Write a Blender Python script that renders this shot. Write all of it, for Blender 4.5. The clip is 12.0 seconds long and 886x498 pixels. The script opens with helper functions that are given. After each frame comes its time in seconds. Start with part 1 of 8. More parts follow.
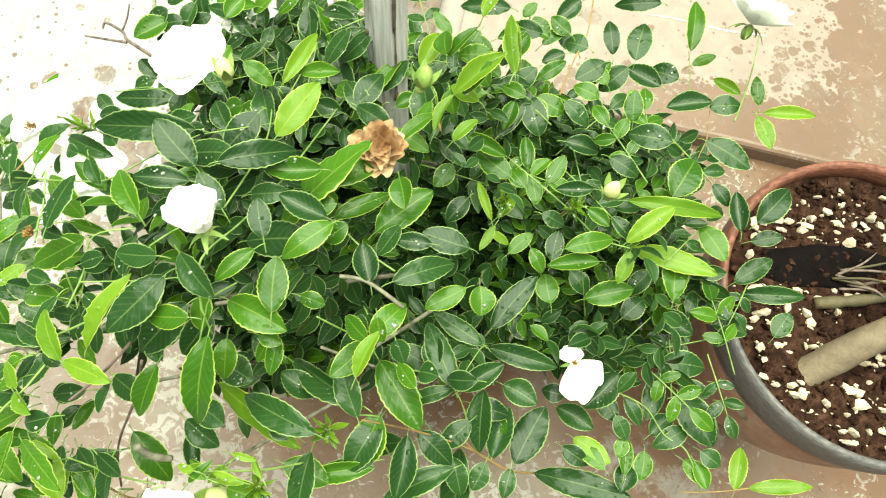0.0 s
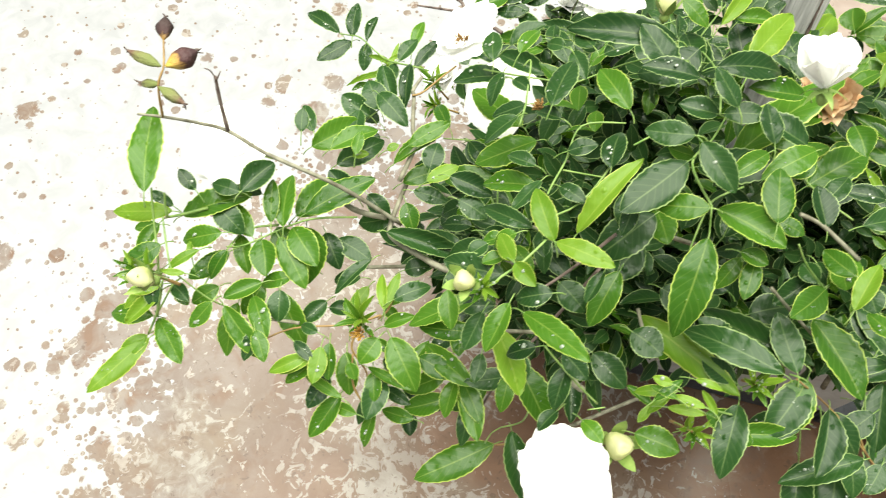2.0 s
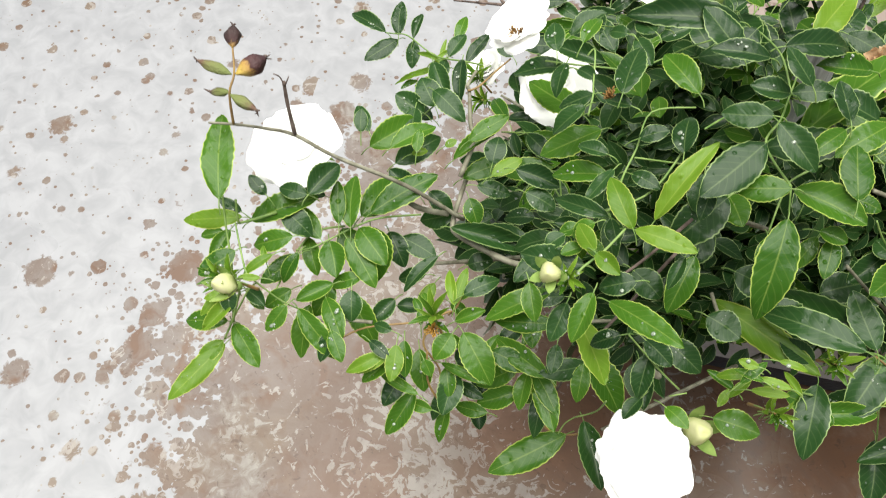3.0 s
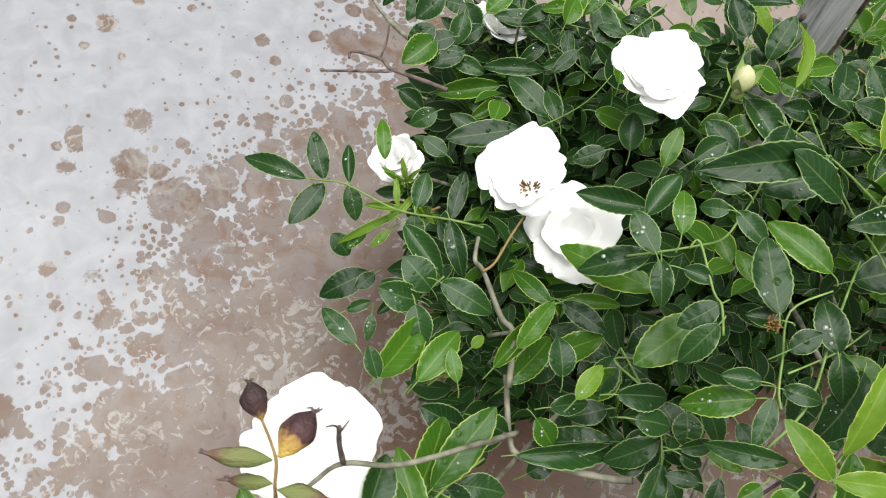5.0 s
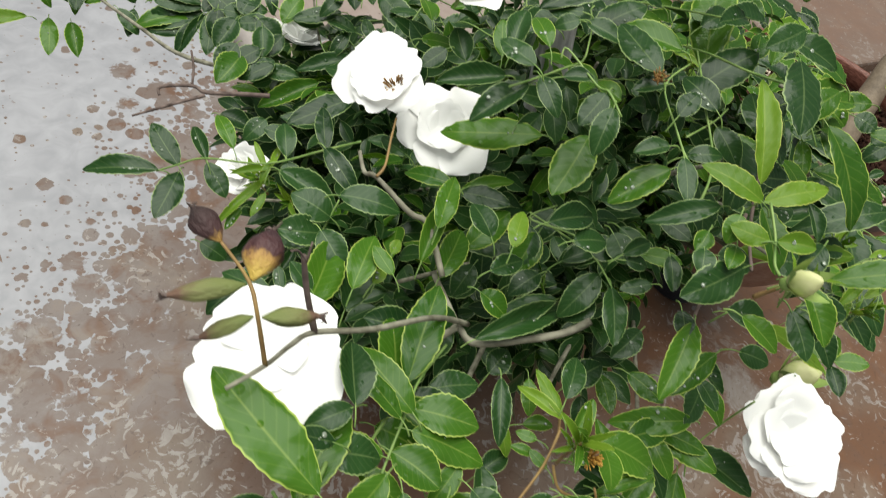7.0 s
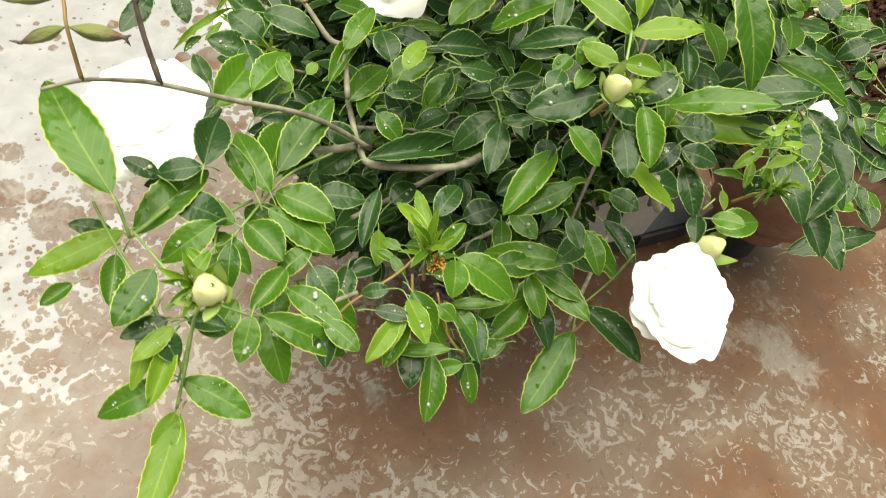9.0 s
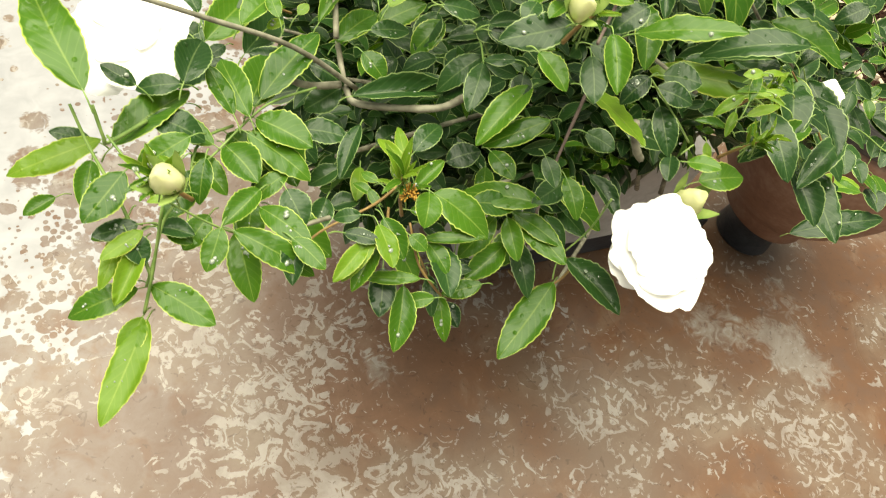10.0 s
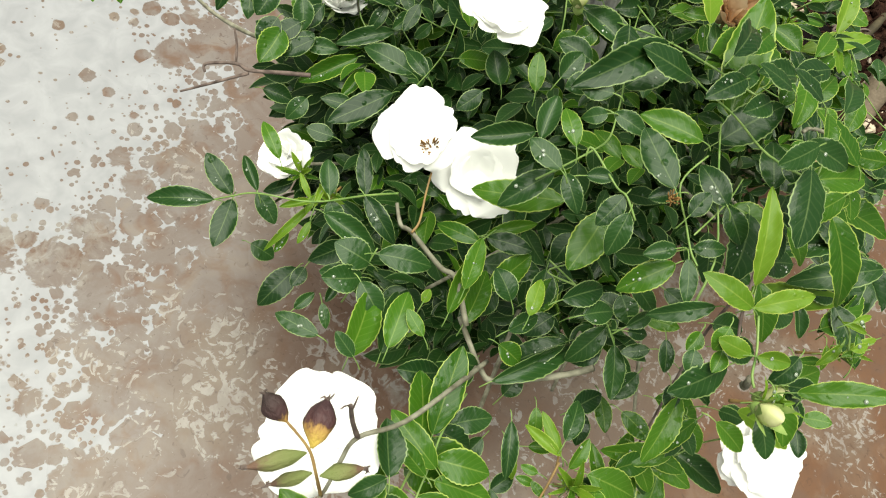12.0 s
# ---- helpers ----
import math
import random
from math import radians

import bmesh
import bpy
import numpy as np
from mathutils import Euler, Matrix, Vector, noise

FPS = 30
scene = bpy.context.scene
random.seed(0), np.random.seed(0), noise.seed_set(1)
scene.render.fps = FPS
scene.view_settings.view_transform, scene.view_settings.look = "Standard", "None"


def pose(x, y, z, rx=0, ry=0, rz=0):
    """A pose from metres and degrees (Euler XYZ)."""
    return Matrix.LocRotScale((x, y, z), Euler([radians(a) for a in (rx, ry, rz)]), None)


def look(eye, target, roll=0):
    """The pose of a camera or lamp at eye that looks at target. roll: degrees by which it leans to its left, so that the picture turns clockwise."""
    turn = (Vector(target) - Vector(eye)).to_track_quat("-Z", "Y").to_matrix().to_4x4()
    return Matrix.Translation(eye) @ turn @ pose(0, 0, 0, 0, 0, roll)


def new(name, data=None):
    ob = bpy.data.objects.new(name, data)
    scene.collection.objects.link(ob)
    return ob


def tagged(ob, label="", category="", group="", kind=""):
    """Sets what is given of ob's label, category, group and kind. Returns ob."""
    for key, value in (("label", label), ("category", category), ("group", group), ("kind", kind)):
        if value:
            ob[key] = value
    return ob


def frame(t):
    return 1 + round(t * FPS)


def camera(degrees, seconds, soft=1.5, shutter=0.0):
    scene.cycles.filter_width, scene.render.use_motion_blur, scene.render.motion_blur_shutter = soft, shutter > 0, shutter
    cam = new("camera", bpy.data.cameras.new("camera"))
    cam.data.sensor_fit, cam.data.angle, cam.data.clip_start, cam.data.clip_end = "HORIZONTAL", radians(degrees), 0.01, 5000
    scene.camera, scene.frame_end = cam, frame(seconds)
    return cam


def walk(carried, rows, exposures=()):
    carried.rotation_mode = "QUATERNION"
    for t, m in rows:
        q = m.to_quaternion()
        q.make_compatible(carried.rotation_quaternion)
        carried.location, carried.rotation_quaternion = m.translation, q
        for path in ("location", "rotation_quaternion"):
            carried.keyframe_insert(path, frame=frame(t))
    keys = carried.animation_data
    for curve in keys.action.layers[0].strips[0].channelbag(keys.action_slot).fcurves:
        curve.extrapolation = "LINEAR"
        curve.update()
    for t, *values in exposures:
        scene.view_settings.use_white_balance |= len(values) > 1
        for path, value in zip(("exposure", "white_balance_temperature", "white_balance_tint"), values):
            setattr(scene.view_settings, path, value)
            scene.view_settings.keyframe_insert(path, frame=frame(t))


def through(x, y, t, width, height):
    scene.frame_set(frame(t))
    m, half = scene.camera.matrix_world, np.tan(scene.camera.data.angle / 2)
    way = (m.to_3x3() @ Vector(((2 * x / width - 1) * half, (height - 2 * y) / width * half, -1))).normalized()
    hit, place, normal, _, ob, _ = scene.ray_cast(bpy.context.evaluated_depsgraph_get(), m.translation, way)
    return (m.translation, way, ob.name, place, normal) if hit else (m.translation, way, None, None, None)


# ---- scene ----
cam = camera(62.4, 12.0, soft=1.1, shutter=0.2)
PATH = [
    (0, (0.233, 0.307, 1.148), (0.216, 1.013, -0.724), 16.3),
    (0.5, (0.193, 0.287, 1.129), (0.153, 0.964, -0.752), 17.4),
    (1, (0.143, 0.245, 1.12), (0.067, 0.929, -0.758), 19.3),
    (1.5, (0.102, 0.198, 1.081), (-0.074, 0.967, -0.756), 14.4),
    (2, (0.052, 0.148, 1.063), (-0.223, 0.996, -0.727), 8.8),
    (2.5, (0.036, 0.126, 1.052), (-0.283, 0.957, -0.739), 4.6),
    (3, (0.023, 0.134, 1.063), (-0.286, 0.951, -0.736), 3.7),
    (3.2, (0.01, 0.151, 1.075), (-0.286, 0.995, -0.714), 4.0),
    (4.8, (-0.161, 0.298, 1.014), (0.193, 1.046, -0.806), 32.6),
    (5, (-0.177, 0.301, 1.008), (0.204, 1.053, -0.806), 32.1),
    (5.5, (-0.215, 0.302, 0.995), (0.323, 1.294, -0.656), 26.6),
    (6, (-0.231, 0.287, 0.976), (0.482, 1.379, -0.541), 23.7),
    (6.5, (-0.224, 0.254, 0.96), (0.577, 1.321, -0.529), 20.9),
    (7, (-0.213, 0.207, 0.93), (0.622, 1.203, -0.59), 23.9),
    (7.5, (-0.193, 0.182, 0.919), (0.621, 1.133, -0.642), 24.7),
    (7.7, (-0.185, 0.173, 0.915), (0.598, 1.138, -0.652), 24.3),
    (9.3, (-0.102, 0.075, 0.937), (0.388, 1.054, -0.736), 21.9),
    (9.5, (-0.092, 0.058, 0.927), (0.374, 1.03, -0.758), 21.9),
    (10, (-0.099, 0.069, 0.925), (0.375, 1.087, -0.729), 21.2),
    (10.5, (-0.129, 0.118, 0.967), (0.331, 1.162, -0.676), 18.7),
    (11, (-0.166, 0.176, 0.984), (0.314, 1.168, -0.685), 19.2),
    (11.5, (-0.196, 0.241, 1.002), (0.414, 1.023, -0.735), 24.7),
    (12, (-0.209, 0.296, 1.029), (0.474, 0.904, -0.749), 33.5),
]
# seconds, stops, kelvin, tint: the phone brightens and warms its picture on the way
EXPOSURES = [(0, 1.31, 7400, -12), (0.5, 1.48, 7500, -12), (1.0, 1.53, 7400, -10), (1.5, 1.43, 7300, -6), (2.0, 1.13, 7000, 0), (2.5, 0.83, 6800, 4), (3.2, 0.60, 6600, 6), (4.8, 0.38, 6400, 8),
             (6.0, 0.23, 6500, 7), (6.5, 0.18, 6550, 6), (7.0, 0.18, 6600, 5), (7.5, 0.33, 6800, 5), (9.3, 0.90, 7800, 0), (10.0, 0.98, 7900, 0), (10.5, 1.03, 7900, 2), (11.0, 0.84, 7700, 4), (11.5, 0.62, 7200, 4), (12.0, 0.52, 7000, 0)]
walk(cam, [(t, look(eye, target, roll)) for t, eye, target, roll in PATH], EXPOSURES)

# ---- light: bright overcast sky, soft sun behind cloud ----
world = bpy.data.worlds.new("overcast_sky")
scene.world = world
world.use_nodes = True
wn = world.node_tree.nodes
wl = world.node_tree.links
sky = wn.new("ShaderNodeTexSky")
sky.sky_type = "NISHITA"
sky.sun_disc = False
sky.sun_elevation = radians(83)
sky.sun_rotation = radians(-34)
sky.air_density, sky.dust_density, sky.ozone_density = 1.0, 5.0, 1.0
haze = wn.new("ShaderNodeMix")
haze.data_type = "RGBA"
haze.inputs[0].default_value = 0.75
haze.inputs[7].default_value = (9.5, 9.8, 10.2, 1)
wl.new(sky.outputs[0], haze.inputs[6])
bg = wn["Background"]
bg.inputs[1].default_value = 0.046
# cloud is brightest overhead and dimmer towards the horizon
where = wn.new("ShaderNodeTexCoord")
height = wn.new("ShaderNodeSeparateXYZ")
wl.new(where.outputs["Generated"], height.inputs[0])
dome = wn.new("ShaderNodeMapRange")
dome.inputs["To Min"].default_value, dome.inputs["To Max"].default_value = 0.3, 1.25
wl.new(height.outputs[2], dome.inputs["Value"])
cloud = wn.new("ShaderNodeVectorMath")
cloud.operation = "SCALE"
wl.new(haze.outputs[2], cloud.inputs[0])
wl.new(dome.outputs[0], cloud.inputs["Scale"])
wl.new(cloud.outputs[0], bg.inputs[0])
sun_data = bpy.data.lights.new("sun", "SUN")
sun_data.energy, sun_data.angle, sun_data.color = 4.5, radians(58), (1.0, 0.975, 0.94)
sun = new("sun", sun_data)
sun.matrix_world = look((-0.2, 0.3, 3.0), (0, 0, 0))


# ---- materials ----
def material(name, rough=0.5, spec=0.5):
    m = bpy.data.materials.new(name)
    m.use_nodes = True
    b = m.node_tree.nodes["Principled BSDF"]
    b.inputs["Roughness"].default_value = rough
    b.inputs["Specular IOR Level"].default_value = spec
    return m, m.node_tree.nodes, m.node_tree.links, b


def node(nodes, kind, **values):
    n = nodes.new(kind)
    for key, value in values.items():
        n.inputs[key.replace("_", " ")].default_value = value
    return n


def ramp(nodes, links, source, stops):
    r = nodes.new("ShaderNodeValToRGB")
    while len(r.color_ramp.elements) < len(stops):
        r.color_ramp.elements.new(0.5)
    for e, (at, col) in zip(r.color_ramp.elements, stops):
        e.position, e.color = at, (*col, 1) if len(col) == 3 else col
    links.new(source, r.inputs[0])
    return r


def calc(nodes, links, op, a, b=None, c=None):
    n = nodes.new("ShaderNodeMath")
    n.operation = op
    for i, v in enumerate((a, b, c)):
        if v is None:
            continue
        if isinstance(v, (int, float)):
            n.inputs[i].default_value = v
        else:
            links.new(v, n.inputs[i])
    return n.outputs[0]


def mix(nodes, links, fac, a, b, blend="MIX"):
    n = nodes.new("ShaderNodeMix")
    n.data_type, n.blend_type = "RGBA", blend
    for i, v in ((0, fac), (6, a), (7, b)):
        if isinstance(v, (int, float)):
            n.inputs[i].default_value = v
        elif isinstance(v, tuple):
            n.inputs[i].default_value = (*v, 1)
        else:
            links.new(v, n.inputs[i])
    return n.outputs[2]


def bump(nodes, links, b, height, strength, distance):
    n = nodes.new("ShaderNodeBump")
    n.inputs["Strength"].default_value, n.inputs["Distance"].default_value = strength, distance
    links.new(height, n.inputs["Height"])
    links.new(n.outputs[0], b.inputs["Normal"])


def leaf_material(name, dark, light, through_col, margin, rough, through):
    """A leaf: midrib and side veins, a paler margin, blotches, and light coming through."""
    m, n, l, b = material(name, rough, 0.2)
    uv = n.new("ShaderNodeUVMap")
    sep = n.new("ShaderNodeSeparateXYZ")
    l.new(uv.outputs[0], sep.inputs[0])
    u = calc(n, l, "ABSOLUTE", calc(n, l, "SUBTRACT", sep.outputs[0], 0.5))
    u = calc(n, l, "MULTIPLY", u, 2.0)
    info = n.new("ShaderNodeObjectInfo")
    geo = n.new("ShaderNodeNewGeometry")
    rnd = calc(n, l, "FRACT", calc(n, l, "ADD", info.outputs["Random"], geo.outputs["Random Per Island"]))
    big = node(n, "ShaderNodeTexNoise", Scale=38.0, Detail=3.0)
    geo_pos = geo.outputs["Position"]
    l.new(geo_pos, big.inputs["Vector"])
    tone = calc(n, l, "ADD", calc(n, l, "MULTIPLY", rnd, 0.7), calc(n, l, "MULTIPLY", big.outputs[0], 0.45))
    col = ramp(n, l, tone, [(0.15, dark), (0.85, light)]).outputs[0]
    # side veins leave the midrib at a slant
    slant = calc(n, l, "SUBTRACT", calc(n, l, "MULTIPLY", sep.outputs[1], 9.0), calc(n, l, "MULTIPLY", u, 2.2))
    vein = calc(n, l, "ABSOLUTE", calc(n, l, "SUBTRACT", calc(n, l, "FRACT", slant), 0.5))
    vein_line = ramp(n, l, vein, [(0.0, (1, 1, 1)), (0.12, (0, 0, 0))]).outputs[0]
    rib = ramp(n, l, u, [(0.0, (1, 1, 1)), (0.07, (0, 0, 0))]).outputs[0]
    edge = ramp(n, l, u, [(0.91, (0, 0, 0)), (0.97, (1, 1, 1))]).outputs[0]
    col = mix(n, l, calc(n, l, "MULTIPLY", vein_line, 0.06), col, margin)
    col = mix(n, l, calc(n, l, "MULTIPLY", rib, 0.22), col, margin)
    col = mix(n, l, calc(n, l, "MULTIPLY", edge, 0.7), col, margin)
    l.new(col, b.inputs["Base Color"])
    height = calc(n, l, "ADD", calc(n, l, "MULTIPLY", vein, 0.12), calc(n, l, "MULTIPLY", u, 0.6))
    # rain drops sitting on the blade
    wet = node(n, "ShaderNodeTexVoronoi", Scale=210.0, Randomness=1.0)
    l.new(geo_pos, wet.inputs["Vector"])
    pick = n.new("ShaderNodeSeparateColor")
    l.new(wet.outputs["Color"], pick.inputs[0])
    drop = calc(n, l, "SUBTRACT", calc(n, l, "MULTIPLY", calc(n, l, "POWER", pick.outputs[0], 4.0), 0.42), wet.outputs["Distance"])
    drop = calc(n, l, "MAXIMUM", drop, 0.0)
    crease = node(n, "ShaderNodeTexNoise", Scale=190.0, Detail=3.0, Distortion=0.8)
    l.new(geo_pos, crease.inputs["Vector"])
    height = calc(n, l, "ADD", calc(n, l, "ADD", height, calc(n, l, "MULTIPLY", drop, 9.0)), calc(n, l, "MULTIPLY", crease.outputs[0], 0.7))
    bump(n, l, b, height, 0.35, 0.001)
    trans = n.new("ShaderNodeBsdfTranslucent")
    l.new(mix(n, l, 0.6, col, through_col), trans.inputs["Color"])
    both = n.new("ShaderNodeMixShader")
    both.inputs[0].default_value = through
    l.new(b.outputs[0], both.inputs[1])
    l.new(trans.outputs[0], both.inputs[2])
    l.new(both.outputs[0], n["Material Output"].inputs[0])
    return m


def bark_material(name, a, b_col, rough=0.7):
    m, n, l, b = material(name, rough, 0.3)
    geo = n.new("ShaderNodeNewGeometry")
    t1 = node(n, "ShaderNodeTexNoise", Scale=120.0, Detail=4.0)
    l.new(geo.outputs["Position"], t1.inputs["Vector"])
    l.new(ramp(n, l, t1.outputs[0], [(0.3, a), (0.7, b_col)]).outputs[0], b.inputs["Base Color"])
    bump(n, l, b, t1.outputs[0], 0.5, 0.001)
    return m


BARK = bark_material("woody_cane", (0.09, 0.083, 0.055), (0.29, 0.28, 0.21))
GREEN_STEM = bark_material("green_stem", (0.1, 0.19, 0.04), (0.24, 0.34, 0.1), 0.45)
RED_STEM = bark_material("young_red_stem", (0.2, 0.12, 0.05), (0.3, 0.2, 0.07), 0.5)
DRY = bark_material("dead_twig", (0.05, 0.035, 0.03), (0.2, 0.15, 0.13), 0.85)
STAMEN = bark_material("stamens", (0.06, 0.03, 0.012), (0.36, 0.2, 0.06), 0.8)
ORANGE = bark_material("orange_stamens", (0.3, 0.14, 0.02), (0.5, 0.3, 0.06), 0.7)
SEPAL = bark_material("sepal", (0.14, 0.24, 0.05), (0.3, 0.4, 0.12), 0.5)
DRY_SEPAL = bark_material("dry_sepal", (0.16, 0.12, 0.05), (0.3, 0.28, 0.12), 0.7)


def petal_material(name, col, tint, through=0.18):
    m, n, l, b = material(name, 0.55, 0.3)
    geo = n.new("ShaderNodeNewGeometry")
    t1 = node(n, "ShaderNodeTexNoise", Scale=70.0, Detail=3.0)
    l.new(geo.outputs["Position"], t1.inputs["Vector"])
    c = mix(n, l, ramp(n, l, t1.outputs[0], [(0.35, (0, 0, 0)), (0.75, (1, 1, 1))]).outputs[0], col, tint)
    l.new(c, b.inputs["Base Color"])
    bump(n, l, b, t1.outputs[0], 0.15, 0.002)
    trans = n.new("ShaderNodeBsdfTranslucent")
    l.new(c, trans.inputs["Color"])
    both = n.new("ShaderNodeMixShader")
    both.inputs[0].default_value = through
    l.new(b.outputs[0], both.inputs[1])
    l.new(trans.outputs[0], both.inputs[2])
    l.new(both.outputs[0], n["Material Output"].inputs[0])
    return m


PETAL = petal_material("white_petal", (0.95, 0.95, 0.93), (0.93, 0.93, 0.9), 0.24)
CREAM = petal_material("cream_bud_petal", (0.74, 0.72, 0.42), (0.5, 0.56, 0.2), 0.2)
BROWN = petal_material("withered_petal", (0.76, 0.58, 0.38), (0.36, 0.17, 0.065), 0.2)


LEAF = {
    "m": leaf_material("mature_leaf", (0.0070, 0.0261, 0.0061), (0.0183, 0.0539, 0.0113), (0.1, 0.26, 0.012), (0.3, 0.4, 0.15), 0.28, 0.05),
    "g": leaf_material("green_leaf", (0.0183, 0.0661, 0.0061), (0.0487, 0.1261, 0.0104), (0.22, 0.46, 0.018), (0.46, 0.56, 0.12), 0.26, 0.14),
    "y": leaf_material("young_leaf", (0.0696, 0.1566, 0.0113), (0.1305, 0.2349, 0.0200), (0.38, 0.58, 0.03), (0.56, 0.6, 0.14), 0.34, 0.25),
}


def floor_material(name="worn_wet_floor", start=0.53, slope=3.2, edge=False, bared=((0.218, 0.221, 0.237), (0.275, 0.277, 0.295)), faded=0.0):
    """Cement floor, red oxide paint worn away to pale cement, wet after rain."""
    m, n, l, b = material(name, 0.3, 0.28)
    geo = n.new("ShaderNodeNewGeometry")
    pos = geo.outputs["Position"]
    sep = n.new("ShaderNodeSeparateXYZ")
    l.new(pos, sep.inputs[0])
    wide = node(n, "ShaderNodeTexNoise", Scale=3.2, Detail=3.0, Roughness=0.55)
    mid = node(n, "ShaderNodeTexNoise", Scale=24.0, Detail=3.0, Roughness=0.6, Distortion=0.6)
    fine = node(n, "ShaderNodeTexNoise", Scale=85.0, Detail=2.0, Roughness=0.6, Distortion=1.0)
    grit = node(n, "ShaderNodeTexNoise", Scale=420.0, Detail=2.0)
    for tx in (wide, mid, fine, grit):
        l.new(pos, tx.inputs["Vector"])
    # red paint survives near the pots; outwards it breaks up into splash marks on bare cement
    lin = calc(n, l, "ADD", calc(n, l, "MULTIPLY", sep.outputs[0], -0.62), calc(n, l, "MULTIPLY", sep.outputs[1], 0.34))
    # the walkway in front is worn bare as well
    near_side = calc(n, l, "MAXIMUM", calc(n, l, "SUBTRACT", 0.36, sep.outputs[1]), 0.0)
    far_left = calc(n, l, "MINIMUM", calc(n, l, "MAXIMUM", calc(n, l, "MULTIPLY", calc(n, l, "SUBTRACT", -0.1, sep.outputs[0]), 4.0), 0.0), 0.75)
    lin = calc(n, l, "ADD", lin, calc(n, l, "MULTIPLY", near_side, far_left))
    cover = calc(n, l, "MULTIPLY", calc(n, l, "SUBTRACT", start, lin), slope)
    cover = calc(n, l, "ADD", cover, calc(n, l, "MULTIPLY", calc(n, l, "SUBTRACT", wide.outputs[0], 0.5), 0.9))
    if edge:
        # a band of whole paint is left along the slab's front
        own = n.new("ShaderNodeTexCoord")
        along = n.new("ShaderNodeSeparateXYZ")
        l.new(own.outputs["Object"], along.inputs[0])
        band = calc(n, l, "MINIMUM", calc(n, l, "MAXIMUM", calc(n, l, "MULTIPLY", calc(n, l, "SUBTRACT", 0.13, along.outputs[1]), 14.0), 0.0), 1.0)
        cover = calc(n, l, "ADD", cover, calc(n, l, "MULTIPLY", band, calc(n, l, "GREATER_THAN", along.outputs[0], 0.22)))
    grow = calc(n, l, "MINIMUM", calc(n, l, "MAXIMUM", cover, 0.0), 1.0)
    wobble = calc(n, l, "MULTIPLY", calc(n, l, "SUBTRACT", fine.outputs[0], 0.5), 0.3)
    gaps = []
    for scale, limit in ((14.0, 0.41), (36.0, 0.44), (90.0, 0.34)):
        drops = node(n, "ShaderNodeTexVoronoi", Scale=scale, Randomness=1.0)
        l.new(pos, drops.inputs["Vector"])
        sepc = n.new("ShaderNodeSeparateColor")
        l.new(drops.outputs["Color"], sepc.inputs[0])
        size = calc(n, l, "MULTIPLY", calc(n, l, "POWER", sepc.outputs[0], 3.5), limit)
        size = calc(n, l, "ADD", calc(n, l, "ADD", size, wobble), calc(n, l, "MULTIPLY", grow, 1.1))
        gaps.append(calc(n, l, "SUBTRACT", size, drops.outputs["Distance"]))
    painted = ramp(n, l, calc(n, l, "MAXIMUM", calc(n, l, "MAXIMUM", gaps[0], gaps[1]), gaps[2]), [(0.0, (0, 0, 0)), (0.05, (1, 1, 1))]).outputs[0]
    bare = ramp(n, l, lin, [(0.0, (0.125, 0.06, 0.03)), (0.12, (0.145, 0.081, 0.053)), (0.27, (0.136, 0.099, 0.083)), (0.4, (0.154, 0.132, 0.123))]).outputs[0]
    shift = n.new("ShaderNodeVectorMath")
    shift.inputs[1].default_value = (3.7, 1.3, 0.4)
    l.new(pos, shift.inputs[0])
    patch = node(n, "ShaderNodeTexNoise", Scale=4.6, Detail=2.0, Roughness=0.5)
    l.new(shift.outputs[0], patch.inputs["Vector"])
    red = mix(n, l, ramp(n, l, mid.outputs[0], [(0.36, (1, 1, 1)), (0.52, (0, 0, 0))]).outputs[0], bare, (0.114, 0.063, 0.040))
    red = mix(n, l, ramp(n, l, patch.outputs[0], [(0.48, (0, 0, 0)), (0.62, (0.75, 0.75, 0.75))]).outputs[0], red, (0.154, 0.119, 0.090))
    red = mix(n, l, calc(n, l, "MULTIPLY", grit.outputs[0], 0.3), red, (0.097, 0.066, 0.051))
    chip = node(n, "ShaderNodeTexNoise", Scale=46.0, Detail=4.0, Roughness=0.6, Distortion=1.6)
    l.new(pos, chip.inputs["Vector"])
    flaked = calc(n, l, "ADD", chip.outputs[0], calc(n, l, "MULTIPLY", calc(n, l, "SUBTRACT", patch.outputs[0], 0.5), 0.5))
    flaked = calc(n, l, "ADD", flaked, ramp(n, l, lin, [(0.02, (0, 0, 0)), (0.12, (0.085, 0.085, 0.085)), (0.2, (0.085, 0.085, 0.085)), (0.28, (0.01, 0.01, 0.01))]).outputs[0])
    chipped = ramp(n, l, flaked, [(0.6, (0, 0, 0)), (0.635, (1, 1, 1))]).outputs[0]
    red = mix(n, l, calc(n, l, "MULTIPLY", chipped, 0.85), red, (0.264, 0.242, 0.224))
    # thin grey cement smears, with the sky's reflection in standing water painted in
    cement_sheen = calc(n, l, "ADD", wide.outputs[0], calc(n, l, "MULTIPLY", chip.outputs[0], 0.25))
    red = mix(n, l, ramp(n, l, cement_sheen, [(0.72, (0, 0, 0)), (0.78, (0.7, 0.7, 0.7))]).outputs[0], red, (0.229, 0.216, 0.198))
    mottle = node(n, "ShaderNodeTexNoise", Scale=13.0, Detail=7.0, Roughness=0.68, Distortion=0.5)
    l.new(shift.outputs[0], mottle.inputs["Vector"])
    red = mix(n, l, ramp(n, l, mottle.outputs[0], [(0.42, (0.4, 0.4, 0.4)), (0.56, (0, 0, 0))]).outputs[0], red, (0.088, 0.048, 0.030))
